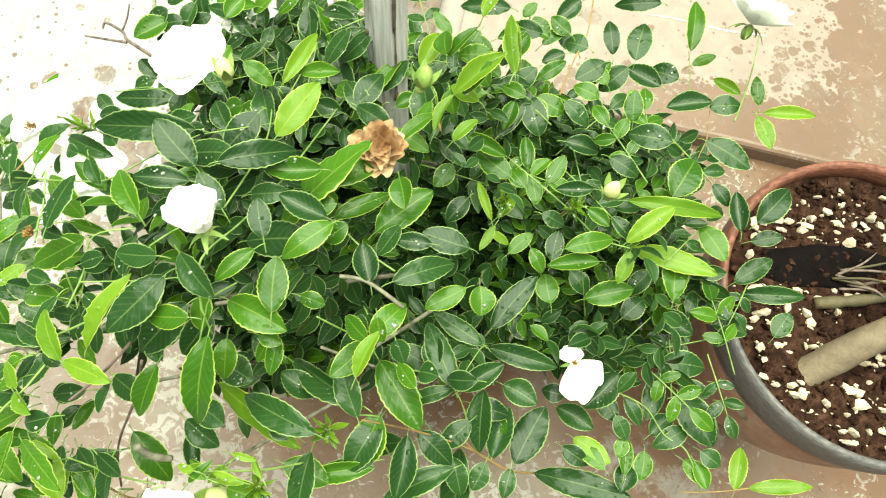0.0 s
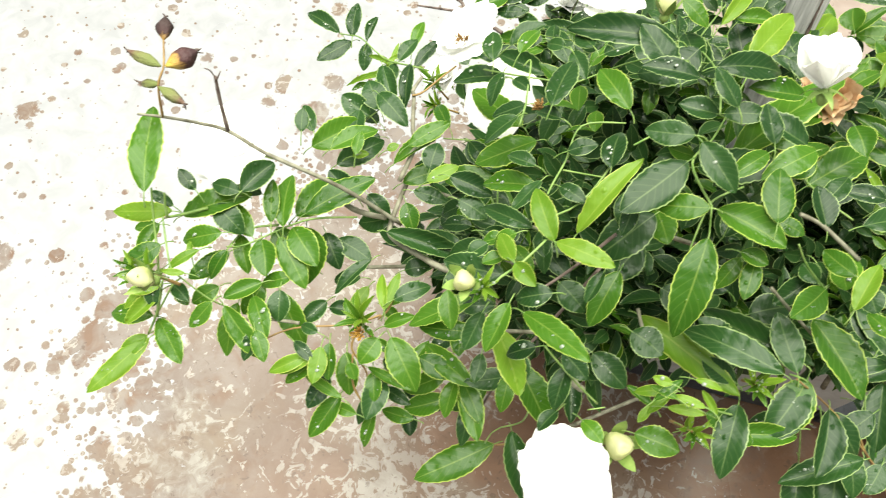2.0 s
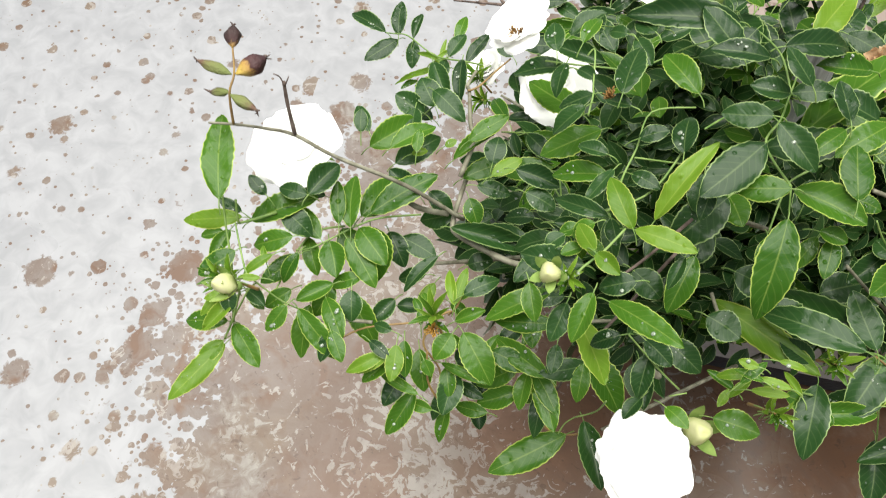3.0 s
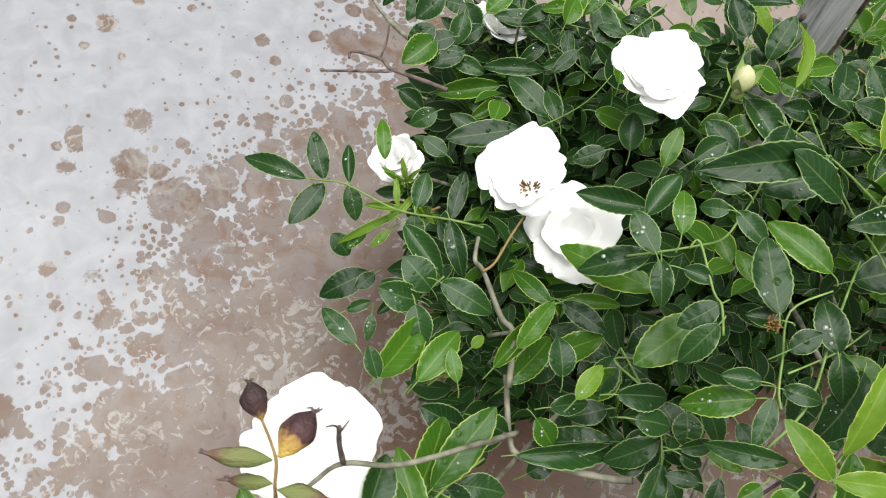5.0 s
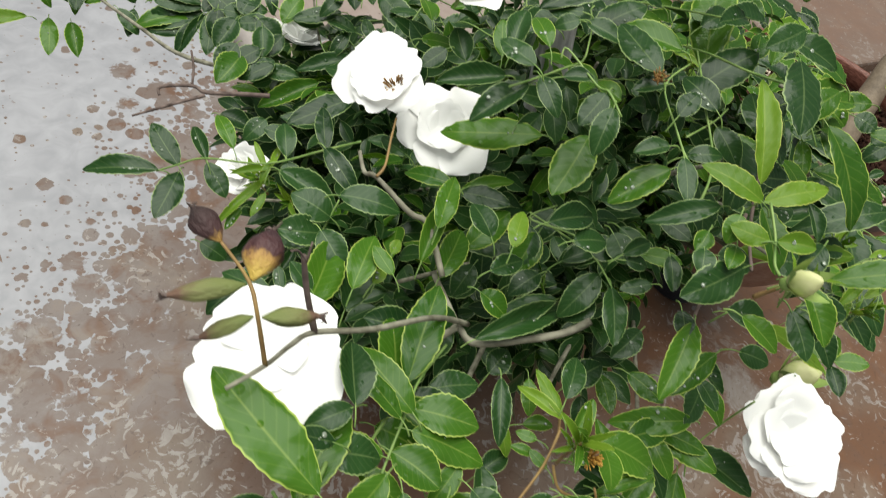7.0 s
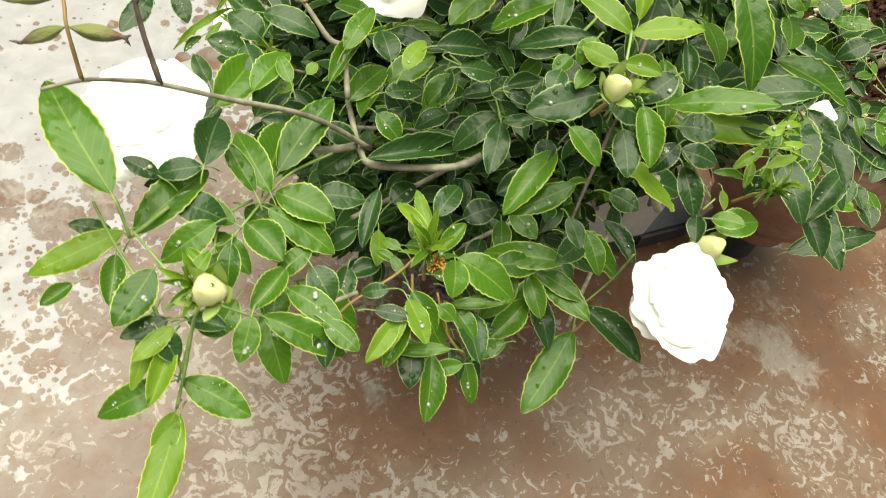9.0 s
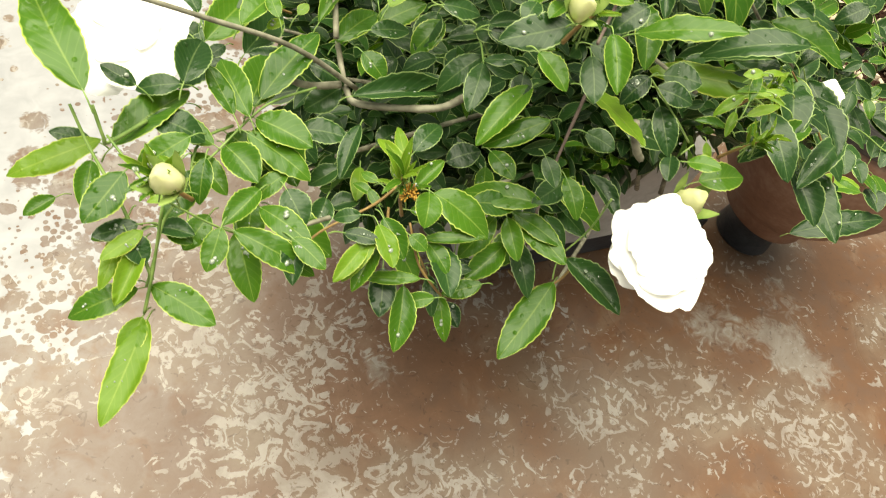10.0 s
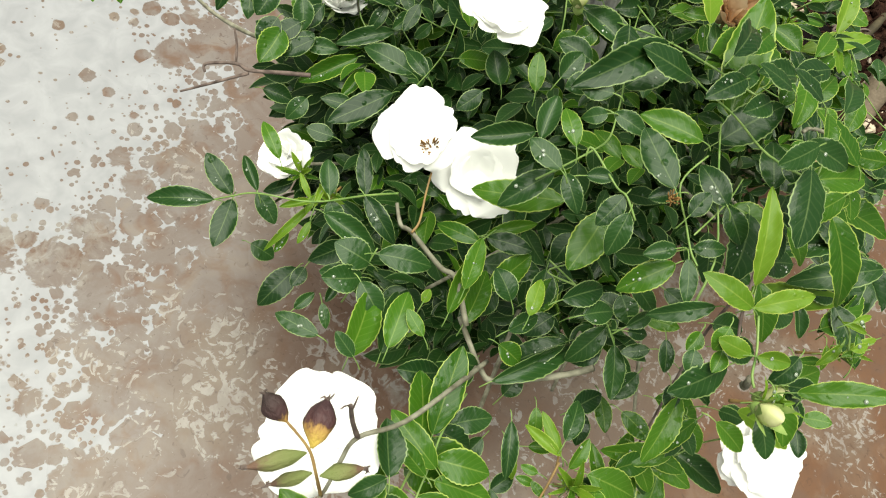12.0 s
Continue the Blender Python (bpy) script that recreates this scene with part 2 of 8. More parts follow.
    red = mix(n, l, ramp(n, l, mottle.outputs[0], [(0.55, (0, 0, 0)), (0.66, (0.36, 0.36, 0.36))]).outputs[0], red, (0.185, 0.141, 0.106))
    dark_speck = ramp(n, l, fine.outputs[0], [(0.3, (1, 1, 1)), (0.38, (0, 0, 0))]).outputs[0]
    red = mix(n, l, calc(n, l, "MULTIPLY", dark_speck, 0.6), red, (0.062, 0.035, 0.023))
    cement = ramp(n, l, mid.outputs[0], [(0.35, bared[0]), (0.65, bared[1])]).outputs[0]
    cement = mix(n, l, calc(n, l, "MULTIPLY", grit.outputs[0], 0.15), cement, (0.273, 0.260, 0.251))
    col = mix(n, l, painted, cement, red)
    if faded:
        col = mix(n, l, faded, col, (0.18, 0.135, 0.113))
    pale = calc(n, l, "SUBTRACT", 1.0, painted)
    l.new(col, b.inputs["Base Color"])
    rough = ramp(n, l, wide.outputs[0], [(0.35, (0.24, 0.24, 0.24)), (0.65, (0.5, 0.5, 0.5))]).outputs[0]
    l.new(rough, b.inputs["Roughness"])
    bump(n, l, b, calc(n, l, "ADD", calc(n, l, "MULTIPLY", pale, -0.5), calc(n, l, "MULTIPLY", grit.outputs[0], 0.25)), 0.12, 0.001)
    return m


def speckled(name, cols, scale, rough, bump_by=0.3, spec=0.4):
    m, n, l, b = material(name, rough, spec)
    geo = n.new("ShaderNodeNewGeometry")
    a = node(n, "ShaderNodeTexNoise", Scale=scale, Detail=5.0, Roughness=0.65)
    c = node(n, "ShaderNodeTexNoise", Scale=scale * 9, Detail=3.0)
    for tx in (a, c):
        l.new(geo.outputs["Position"], tx.inputs["Vector"])
    f = calc(n, l, "ADD", calc(n, l, "MULTIPLY", a.outputs[0], 0.75), calc(n, l, "MULTIPLY", c.outputs[0], 0.25))
    k = len(cols) - 1
    l.new(ramp(n, l, f, [(0.32 + 0.36 * i / k, x) for i, x in enumerate(cols)]).outputs[0], b.inputs["Base Color"])
    bump(n, l, b, c.outputs[0], bump_by, 0.002)
    return m


FLOOR = floor_material()
SLAB = floor_material("worn_wet_slab", 0.06, 3.5, True, ((0.235, 0.187, 0.163), (0.3, 0.25, 0.225)), 0.4)
KERB = speckled("tan_cement", [(0.32, 0.285, 0.262), (0.4, 0.36, 0.335)], 9.0, 0.4)
PALE_LINE = speckled("pale_slab_line", [(0.4, 0.36, 0.33), (0.6, 0.56, 0.53)], 60.0, 0.5)
CLAY = speckled("terracotta", [(0.16, 0.08, 0.052), (0.24, 0.125, 0.085), (0.34, 0.22, 0.165)], 14.0, 0.5)


def rim_material():
    """Brown clay at the back of the rim, grey lime bloom over its front."""
    m, n, l, b = material("stained_rim", 0.5, 0.35)
    own = n.new("ShaderNodeTexCoord")
    sep = n.new("ShaderNodeSeparateXYZ")
    l.new(own.outputs["Generated"], sep.inputs[0])
    wide = node(n, "ShaderNodeTexNoise", Scale=7.0, Detail=4.0, Roughness=0.6)
    fine = node(n, "ShaderNodeTexNoise", Scale=45.0, Detail=4.0)
    for tx in (wide, fine):
        l.new(own.outputs["Generated"], tx.inputs["Vector"])
    brown = ramp(n, l, fine.outputs[0], [(0.35, (0.1, 0.034, 0.022)), (0.65, (0.2, 0.08, 0.055))]).outputs[0]
    grey = ramp(n, l, fine.outputs[0], [(0.35, (0.06, 0.058, 0.062)), (0.65, (0.13, 0.12, 0.12))]).outputs[0]
    f = calc(n, l, "ADD", sep.outputs[1], calc(n, l, "MULTIPLY", calc(n, l, "SUBTRACT", wide.outputs[0], 0.5), 0.9))
    l.new(mix(n, l, ramp(n, l, f, [(0.3, (0, 0, 0)), (0.5, (1, 1, 1))]).outputs[0], grey, brown), b.inputs["Base Color"])
    bump(n, l, b, fine.outputs[0], 0.3, 0.002)
    return m


RIM = rim_material()
SOIL = speckled("potting_soil", [(0.006, 0.0035, 0.003), (0.026, 0.012, 0.008), (0.08, 0.04, 0.027)], 75.0, 0.95, 1.0, 0.08)
BLACK_SOIL = speckled("black_soil_patch", [(0.004, 0.003, 0.003), (0.008, 0.006, 0.006)], 60.0, 0.95, 1.0, 0.03)
PERLITE = speckled("perlite", [(0.36, 0.28, 0.2), (0.62, 0.53, 0.42)], 160.0, 0.9)
CEMENT = speckled("grey_cement", [(0.27, 0.25, 0.24), (0.4, 0.385, 0.375), (0.5, 0.485, 0.475)], 12.0, 0.5)
BLACK = speckled("mottled_black", [(0.012, 0.014, 0.018), (0.05, 0.055, 0.065)], 20.0, 0.4)
ROOT = speckled("olive_root", [(0.03, 0.024, 0.012), (0.1, 0.08, 0.04)], 50.0, 0.7)
TRUNK = speckled("pale_trunk", [(0.1, 0.075, 0.05), (0.23, 0.18, 0.125)], 40.0, 0.7)


def wood_material():
    m, n, l, b = material("weathered_wood", 0.75, 0.3)
    tex = n.new("ShaderNodeTexCoord")
    mp = n.new("ShaderNodeMapping")
    mp.inputs["Scale"].default_value = (150, 150, 9)
    l.new(tex.outputs["Object"], mp.inputs[0])
    a = node(n, "ShaderNodeTexNoise", Scale=1.0, Detail=5.0, Roughness=0.6, Distortion=0.3)
    l.new(mp.outputs[0], a.inputs["Vector"])
    c = ramp(n, l, a.outputs[0], [(0.3, (0.09, 0.085, 0.078)), (0.4, (0.38, 0.375, 0.37)), (0.55, (0.6, 0.595, 0.585)), (0.75, (0.7, 0.69, 0.67))])
    l.new(c.outputs[0], b.inputs["Base Color"])
    bump(n, l, b, a.outputs[0], 0.8, 0.003)
    return m


WOOD = wood_material()


# ---- mesh helpers ----
def mesh_of(bm, mat, smooth=True, name="mesh"):
    me = bpy.data.meshes.new(name)
    bmesh.ops.recalc_face_normals(bm, faces=bm.faces) if not bm.loops.layers.uv else None
    bm.to_mesh(me)
    bm.free()
    if mat:
        me.materials.append(mat)
    for p in me.polygons:
        p.use_smooth = smooth
    return me


def part(name, me, parent, matrix=None, label=""):
    ob = new(name, me)
    ob.parent = parent
    if matrix is not None:
        ob.matrix_basis = matrix
    return tagged(ob, label)


def thing(name, label, category, at=(0, 0, 0), group="", kind=""):
    ob = new(name)
    ob.empty_display_size = 0.05
    ob.location = at
    return tagged(ob, label, category, group, kind)


def tube_bm(bm, pts, radii, sides=7, knots=0.0, rng=random):
    """A tapered tube along a polyline, smoothed through its points."""
    pts = [Vector(p) for p in pts]
    fine, rad = [], []
    for i in range(len(pts) - 1):
        a, b = pts[max(i - 1, 0)], pts[i]
        c, d = pts[i + 1], pts[min(i + 2, len(pts) - 1)]
        steps = 5 if len(pts) > 2 else 3
        for s in range(steps):
            t = s / steps
            fine.append(0.5 * ((2 * b) + (c - a) * t + (2 * a - 5 * b + 4 * c - d) * t * t + (3 * b - a - 3 * c + d) * t ** 3))
            rad.append(radii[0] + (radii[1] - radii[0]) * (i + t) / (len(pts) - 1))
    fine.append(pts[-1])
    rad.append(radii[1])
    rings = []
    for i, p in enumerate(fine):
        axis = (fine[min(i + 1, len(fine) - 1)] - fine[max(i - 1, 0)]).normalized()
        side = axis.cross(Vector((0.3, 0.2, 0.93))).normalized()
        other = axis.cross(side)
        r = rad[i] * (1 + knots * rng.uniform(-1, 1))
        rings.append([bm.verts.new(p + r * (math.cos(k * math.tau / sides) * side + math.sin(k * math.tau / sides) * other)) for k in range(sides)])
    for u, v in zip(rings, rings[1:]):
        for k in range(sides):
            bm.faces.new((u[k], u[(k + 1) % sides], v[(k + 1) % sides], v[k]))
    bm.faces.new(rings[0][::-1])
    bm.faces.new(rings[-1])


def lathe(profile, mat, sides=56, wobble=0.0, caps=True, name="body"):
    bm = bmesh.new()
    rings = []
    for r, z in profile:
        rings.append([bm.verts.new(((r + wobble * math.sin(3 * a + 9 * z)) * math.cos(a), (r + wobble * math.sin(3 * a + 9 * z)) * math.sin(a), z))
                      for a in (k * math.tau / sides for k in range(sides))])
    for u, v in zip(rings, rings[1:]):
        for k in range(sides):
            bm.faces.new((u[k], u[(k + 1) % sides], v[(k + 1) % sides], v[k]))
    if caps:
        bm.faces.new(rings[0][::-1])
        bm.faces.new(rings[-1])
    else:
        for k in range(sides):
            bm.faces.new((rings[-1][k], rings[-1][(k + 1) % sides], rings[0][(k + 1) % sides], rings[0][k]))
    return mesh_of(bm, mat, True, name)


# ---- ground ----
def ground_sheet():
    bm = bmesh.new()
    s = 120
    bm.faces.new([bm.verts.new(p) for p in ((-s, -s, 0), (s, -s, 0), (s, s, 0), (-s, s, 0))])
    ob = new("ground", mesh_of(bm, FLOOR, False))
    return tagged(ob, "wet cement floor with worn red oxide paint", "floor", kind="structure")


def raised_slab():
    """A low slab behind the pots, a hand's breadth proud, with a rounded tan border on one side."""
    root = thing("floor_slab", "wet raised slab with worn red paint behind the plant pots", "floor slab", (0.105, 1.04, 0), kind="structure")
    root.rotation_euler = (0, 0, radians(5))
    bm = bmesh.new()
    h, w, d = 0.036, 4.0, 3.0
    prof = [(0.0, 0.0), (0.001, h - 0.009), (0.003, h - 0.004), (0.008, h - 0.001), (0.013, h), (d, h), (d, 0.0)]
    a = [bm.verts.new((0.035, y, z)) for y, z in prof]
    b = [bm.verts.new((w, y, z)) for y, z in prof]
    for i in range(len(prof)):
        k = (i + 1) % len(prof)
        bm.faces.new((a[i], a[k], b[k], b[i]))
    bm.faces.new(a[::-1])
    bm.faces.new(b)
    part("slab_top", mesh_of(bm, SLAB, False), root)
    bm = bmesh.new()
    prof = [(-0.012, 0.0)] + [(0.016 - 0.03 * math.cos(k * math.pi / 8), 0.012 + 0.027 * math.sin(k * math.pi / 8)) for k in range(1, 8)] + [(0.046, 0.0)]
    a = [bm.verts.new((x, -0.005, z)) for x, z in prof]
    b = [bm.verts.new((x, d, z)) for x, z in prof]
    for i in range(len(prof) - 1):
        bm.faces.new((a[i], b[i], b[i + 1], a[i + 1]))
    bm.faces.new(a)
    part("border", mesh_of(bm, KERB), root, label="rounded tan cement border")
    # a thin pale line across the slab top
    bm = bmesh.new()
    turn = Matrix.Rotation(radians(-5), 4, "Z")
    rows = []
    for k in range(25):
        q = k / 24
        c = turn @ Vector((0.455 + 0.235 * q - 0.105, 1.305 + 0.036 * q - 1.04 + 0.003 * math.sin(7 * q), 0))
        wide = 0.0022 * max(0.12, noise.noise((k * 0.7, 2, 5)) + 0.75) * math.sin(math.pi * (0.06 + 0.88 * q)) ** 0.5
        rows.append([bm.verts.new((c.x, c.y + e * wide, h + 0.0008)) for e in (-1, 1)])
    for u, v in zip(rows, rows[1:]):
        bm.faces.new((u[0], u[1], v[1], v[0]))
    part("pale_line", mesh_of(bm, PALE_LINE, False), root, label="thin pale line on the slab")
    return root


ground_sheet()
raised_slab()


# ---- pots ----
def clay_pot():
    root = thing("plant_pot", "round-bellied terracotta pot with a brown rim on the wet floor", "plant pot", (0.705, 0.676, 0))
    # a round bowl on a short black foot
    prof = [(max(0.073, 0.175 * max(0.0, 1 - ((0.375 - z) / 0.298) ** 1.98) ** 0.5), z) for z in (0.077 + 0.293 * k / 15 for k in range(16))]
    prof = [(0.06, 0.072)] + prof + [(0.168, 0.37), (0.155, 0.36), (0.15, 0.3), (0.1, 0.26)]
    part("pot_body", lathe(prof, CLAY, 64, 0.002), root)
    part("pot_foot", lathe([(0.048, 0.0), (0.05, 0.004), (0.047, 0.03), (0.05, 0.066), (0.062, 0.076)], BLACK, 40, 0.0015), root, label="black foot")
    prof = [(0.172, 0.366), (0.178, 0.37), (0.18, 0.385), (0.18, 0.408), (0.1775, 0.415), (0.1725, 0.416), (0.169, 0.41), (0.166, 0.35)]
    part("pot_rim", lathe(prof, RIM, 64, 0.001, False), root, label="brown rim with a grey bloom")
    bm = bmesh.new()
    rng = random.Random(4)
    rings = []
    for j in range(15):
        r = 0.168 * j / 14
        rings.append([bm.verts.new((r * math.cos(a), r * math.sin(a), 0.391 + 0.016 * noise.noise((r * math.cos(a) * 25, r * math.sin(a) * 25, 3)) + rng.uniform(-0.003, 0.003)))
                      for a in (k * math.tau / 44 for k in range(44))])
    for u, v in zip(rings, rings[1:]):
        for k in range(44):
            bm.faces.new((u[k], u[(k + 1) % 44], v[(k + 1) % 44], v[k]))
    part("soil", mesh_of(bm, SOIL), root, label="dark moist potting mix")
    # a near-black patch lying across the soil
    bm = bmesh.new()
    rings = []
    for j in range(9):
        ring = []
        for k in range(36):
            a = k * math.tau / 36
            edge = 1 + 0.22 * noise.noise((2.2 * math.cos(a), 2.2 * math.sin(a), 7))
            p, q = 0.082 * edge * math.cos(a) * j / 8, 0.027 * edge * math.sin(a) * j / 8
            x, y = 0.947 * p - 0.321 * q - 0.054, 0.321 * p + 0.947 * q + 0.039
            ring.append(bm.verts.new((x, y, 0.3955 - 0.006 * (j == 8) + 0.016 * noise.noise((x * 25, y * 25, 3)))))
        rings.append(ring)
    for u, v in zip(rings, rings[1:]):
        for k in range(36):
            bm.faces.new((u[k], u[(k + 1) % 36], v[(k + 1) % 36], v[k]))
    part("black_soil_patch", mesh_of(bm, BLACK_SOIL), root, label="near-black patch of soil")
    # perlite crumbs: shared shapes
    shapes = []
    for k in range(4):
        bm = bmesh.new()
        bmesh.ops.create_icosphere(bm, subdivisions=1, radius=1)
        for v in bm.verts:
            v.co *= 0.7 + 0.6 * rng.random()
            v.co.z *= 0.6
            v.co.x *= 1.0 + 0.25 * k
        shapes.append(mesh_of(bm, PERLITE, False))
    for k in range(299):
        a, r = rng.uniform(1.4, 5.1), 0.158 * math.sqrt(rng.random())
        along, across = 0.947 * (r * math.cos(a) + 0.054) + 0.321 * (r * math.sin(a) - 0.039), -0.321 * (r * math.cos(a) + 0.054) + 0.947 * (r * math.sin(a) - 0.039)
        if (along / 0.085) ** 2 + (across / 0.027) ** 2 < 1 and rng.random() < 0.95:
            continue
        s = 0.0014 + 0.0058 * rng.random() ** 1.8
        z = 0.392 + 0.016 * noise.noise((r * math.cos(a) * 25, r * math.sin(a) * 25, 3))
        part("perlite", shapes[k % 4], root, pose(r * math.cos(a), r * math.sin(a), z + s * 0.25, rng.uniform(0, 360), rng.uniform(0, 360), 0) @ Matrix.Scale(s, 4),
             "cream perlite crumb" if k == 0 else "")
    bm = bmesh.new()
    tube_bm(bm, [(-0.1, -0.135, 0.33), (-0.047, -0.082, 0.4), (-0.011, -0.046, 0.45), (0.06, 0.0, 0.515), (0.16, 0.03, 0.6)], (0.018, 0.015), 14, 0.04, rng)
    trunk = new("tree_trunk", mesh_of(bm, TRUNK))
    trunk.location = root.location
    tagged(trunk, "pale leaning woody trunk growing in the terracotta pot", "tree trunk")
    for k in range(9):
        bm = bmesh.new()
        x, y = -0.045 + rng.uniform(0, 0.03), 0.012 + rng.uniform(0, 0.03)
        dx, dy, h = rng.uniform(0.03, 0.08), rng.uniform(-0.015, 0.045), rng.uniform(0.004, 0.014)
        tube_bm(bm, [(x, y, 0.397), (x + 0.5 * dx, y + 0.4 * dy, 0.4 + h), (x + dx, y + dy, 0.4)], (0.0019, 0.0008), 5, 0.2, rng)
        part("dry_root", mesh_of(bm, DRY if k % 3 else ROOT), root, label="dry root lying on the soil" if k == 0 else "")
    bm = bmesh.new()
    tube_bm(bm, [(-0.06, -0.012, 0.395), (-0.02, 0.002, 0.402), (0.02, 0.02, 0.403), (0.07, 0.045, 0.396)], (0.0075, 0.005), 9, 0.12, rng)
    part("thick_root", mesh_of(bm, ROOT), root, label="olive-brown root across the soil")
    # loose lumps of the potting mix
    bm = bmesh.new()
    bmesh.ops.create_icosphere(bm, subdivisions=1, radius=1)
    bm.verts.ensure_lookup_table()
    ball, tri = [v.co.copy() for v in bm.verts], [[v.index for v in f.verts] for f in bm.faces]
    bm.free()
    verts, faces = [], []
    for k in range(1100):
        a, q = rng.uniform(0, math.tau), 0.162 * math.sqrt(rng.random())
        x, y = q * math.cos(a), q * math.sin(a)
        size = 0.0013 + 0.0045 * rng.random() ** 2
        m = pose(x, y, 0.392 + 0.016 * noise.noise((x * 25, y * 25, 3)) + size * 0.3, rng.uniform(0, 360), rng.uniform(0, 360), rng.uniform(0, 360)) @ Matrix.Diagonal((size * rng.uniform(0.8, 1.9), size, size * 0.6, 1))
        start = len(verts)
        verts.extend(tuple(m @ (v * rng.uniform(0.8, 1.2))) for v in ball)
        faces.extend([start + i for i in f] for f in tri)
    me = bpy.data.meshes.new("soil_crumble")
    me.from_pydata(verts, [], faces)
    me.materials.append(SOIL)
    tagged(part("soil_crumble", me, root, label="dark crumbly loose potting mix"), kind="stuff")
    return root


def grey_planter():
    """The rose bush's own box: weathered grey cement, black along the foot."""
    root = thing("planter", "weathered grey cement planter with a black foot", "planter", (0.17, 0.578, 0))
    root.rotation_euler = (0, 0, radians(12))
    bm = bmesh.new()
    w, d, h, t = 0.34, 0.28, 0.24, 0.025
    outer = [(0, 0), (w, 0), (w, d), (0, d)]
    inner = [(t, t), (w - t, t), (w - t, d - t), (t, d - t)]
    lo = [bm.verts.new((x, y, 0.055)) for x, y in outer]
    hi = [bm.verts.new((x * 1.0, y, h)) for x, y in outer]
    hin = [bm.verts.new((x, y, h)) for x, y in inner]
    lin = [bm.verts.new((x, y, 0.1)) for x, y in inner]
    for i in range(4):
        k = (i + 1) % 4
        bm.faces.new((lo[i], lo[k], hi[k], hi[i]))
        bm.faces.new((hi[i], hi[k], hin[k], hin[i]))
        bm.faces.new((hin[i], hin[k], lin[k], lin[i]))
    bm.faces.new(lin)
    bmesh.ops.bevel(bm, geom=[e for e in bm.edges if e.calc_face_angle(0) > 0.5], offset=0.006, segments=2, affect="EDGES")
    part("planter_body", mesh_of(bm, CEMENT, False), root)
    bm = bmesh.new()
    bmesh.ops.create_cube(bm, size=1, matrix=Matrix.Translation((w / 2, d / 2, 0.0275)) @ Matrix.Diagonal((w - 0.006, d - 0.006, 0.055, 1)))
    bmesh.ops.bevel(bm, geom=bm.edges[:], offset=0.005, segments=2, affect="EDGES")
    part("planter_foot", mesh_of(bm, BLACK, False), root, label="black foot")
    bm = bmesh.new()
    bmesh.ops.create_cube(bm, size=1, matrix=Matrix.Translation((w + 0.06, 0.03, 0.022)) @ Matrix.Diagonal((0.12, 0.06, 0.044, 1)))
    bmesh.ops.bevel(bm, geom=bm.edges[:], offset=0.006, segments=2, affect="EDGES")
    part("foot_end", mesh_of(bm, BLACK, False), root, label="black end of the foot")
    bm = bmesh.new()
    n = 12
    g = [[bm.verts.new((t + (w - 2 * t) * i / n, t + (d - 2 * t) * j / n, 0.205 + 0.014 * noise.noise((i * 0.7, j * 0.7, 1)))) for i in range(n + 1)] for j in range(n + 1)]
    for j in range(n):
        for i in range(n):
            bm.faces.new((g[j][i], g[j][i + 1], g[j + 1][i + 1], g[j + 1][i]))
    part("soil", mesh_of(bm, SOIL), root)
    return root


clay_pot()
grey_planter()


def wooden_stake():
    axis = Vector((-0.125, 0.18, 0.976)).normalized()
    root_at = Vector((0.141, 0.632, 0.668)) - axis * 0.44
    bm = bmesh.new()
    rng = random.Random(2)
    sect = [(-0.0155, -0.007), (-0.0135, -0.0095), (-0.005, -0.0105), (0.005, -0.010), (0.0135, -0.0095), (0.0155, -0.006), (0.015, 0.006), (0.012, 0.0095), (-0.012, 0.009), (-0.0155, 0.005)]
    rings = []
    for j in range(40):
        z = 0.95 * j / 39
        rings.append([bm.verts.new((x * (1 + 0.05 * noise.noise((x * 60, z * 9, 1))) + 0.0018 * noise.noise((3, z * 22, y * 90)), y + 0.0016 * noise.noise((x * 90, z * 30, 5)), z)) for x, y in sect])
    for u, v in zip(rings, rings[1:]):
        for k in range(len(sect)):
            bm.faces.new((u[k], u[(k + 1) % len(sect)], v[(k + 1) % len(sect)], v[k]))
    bm.faces.new(rings[0][::-1])
    bm.faces.new(rings[-1])
    ob = new("wooden_stake", mesh_of(bm, WOOD, False))
    view = Vector((-0.45, -0.55, 0.55))
    y = -(view - axis * view.dot(axis)).normalized()
    x = y.cross(axis).normalized()
    ob.matrix_basis = Matrix.Translation(root_at) @ Matrix((x, y, axis)).transposed().to_4x4()
    # dark splinters of old bark left along one edge, and a knot
    for k, (z, long) in enumerate(((0.4, 0.09), (0.47, 0.07), (0.53, 0.11), (0.62, 0.06))):
        bm = bmesh.new()
        tube_bm(bm, [(0.0152, -0.006, z), (0.0165, -0.0065, z + 0.4 * long), (0.0158 + 0.002 * (k % 2), -0.006, z + long)], (0.0017, 0.0006), 5, 0.35, rng)
        part("splinter", mesh_of(bm, DRY), ob, label="dark splinter of bark")
    bm = bmesh.new()
    bmesh.ops.create_uvsphere(bm, u_segments=10, v_segments=6, radius=1, matrix=Matrix.Translation((-0.012, -0.0095, 0.455)) @ Matrix.Diagonal((0.0022, 0.0016, 0.0035, 1)))
    part("knot", mesh_of(bm, DRY), ob, label="dark knot")
    return tagged(ob, "weathered grey wooden stake standing among the rose stems", "stake")


wooden_stake()

# ---- the rose bush ----
BUSH = thing("rose_bush", "white-flowering rose bush with wet glossy green leaves in the planter", "rose bush", (0.4, 0.66, 0.2))
HOME = Matrix.Translation((-0.4, -0.66, -0.2))


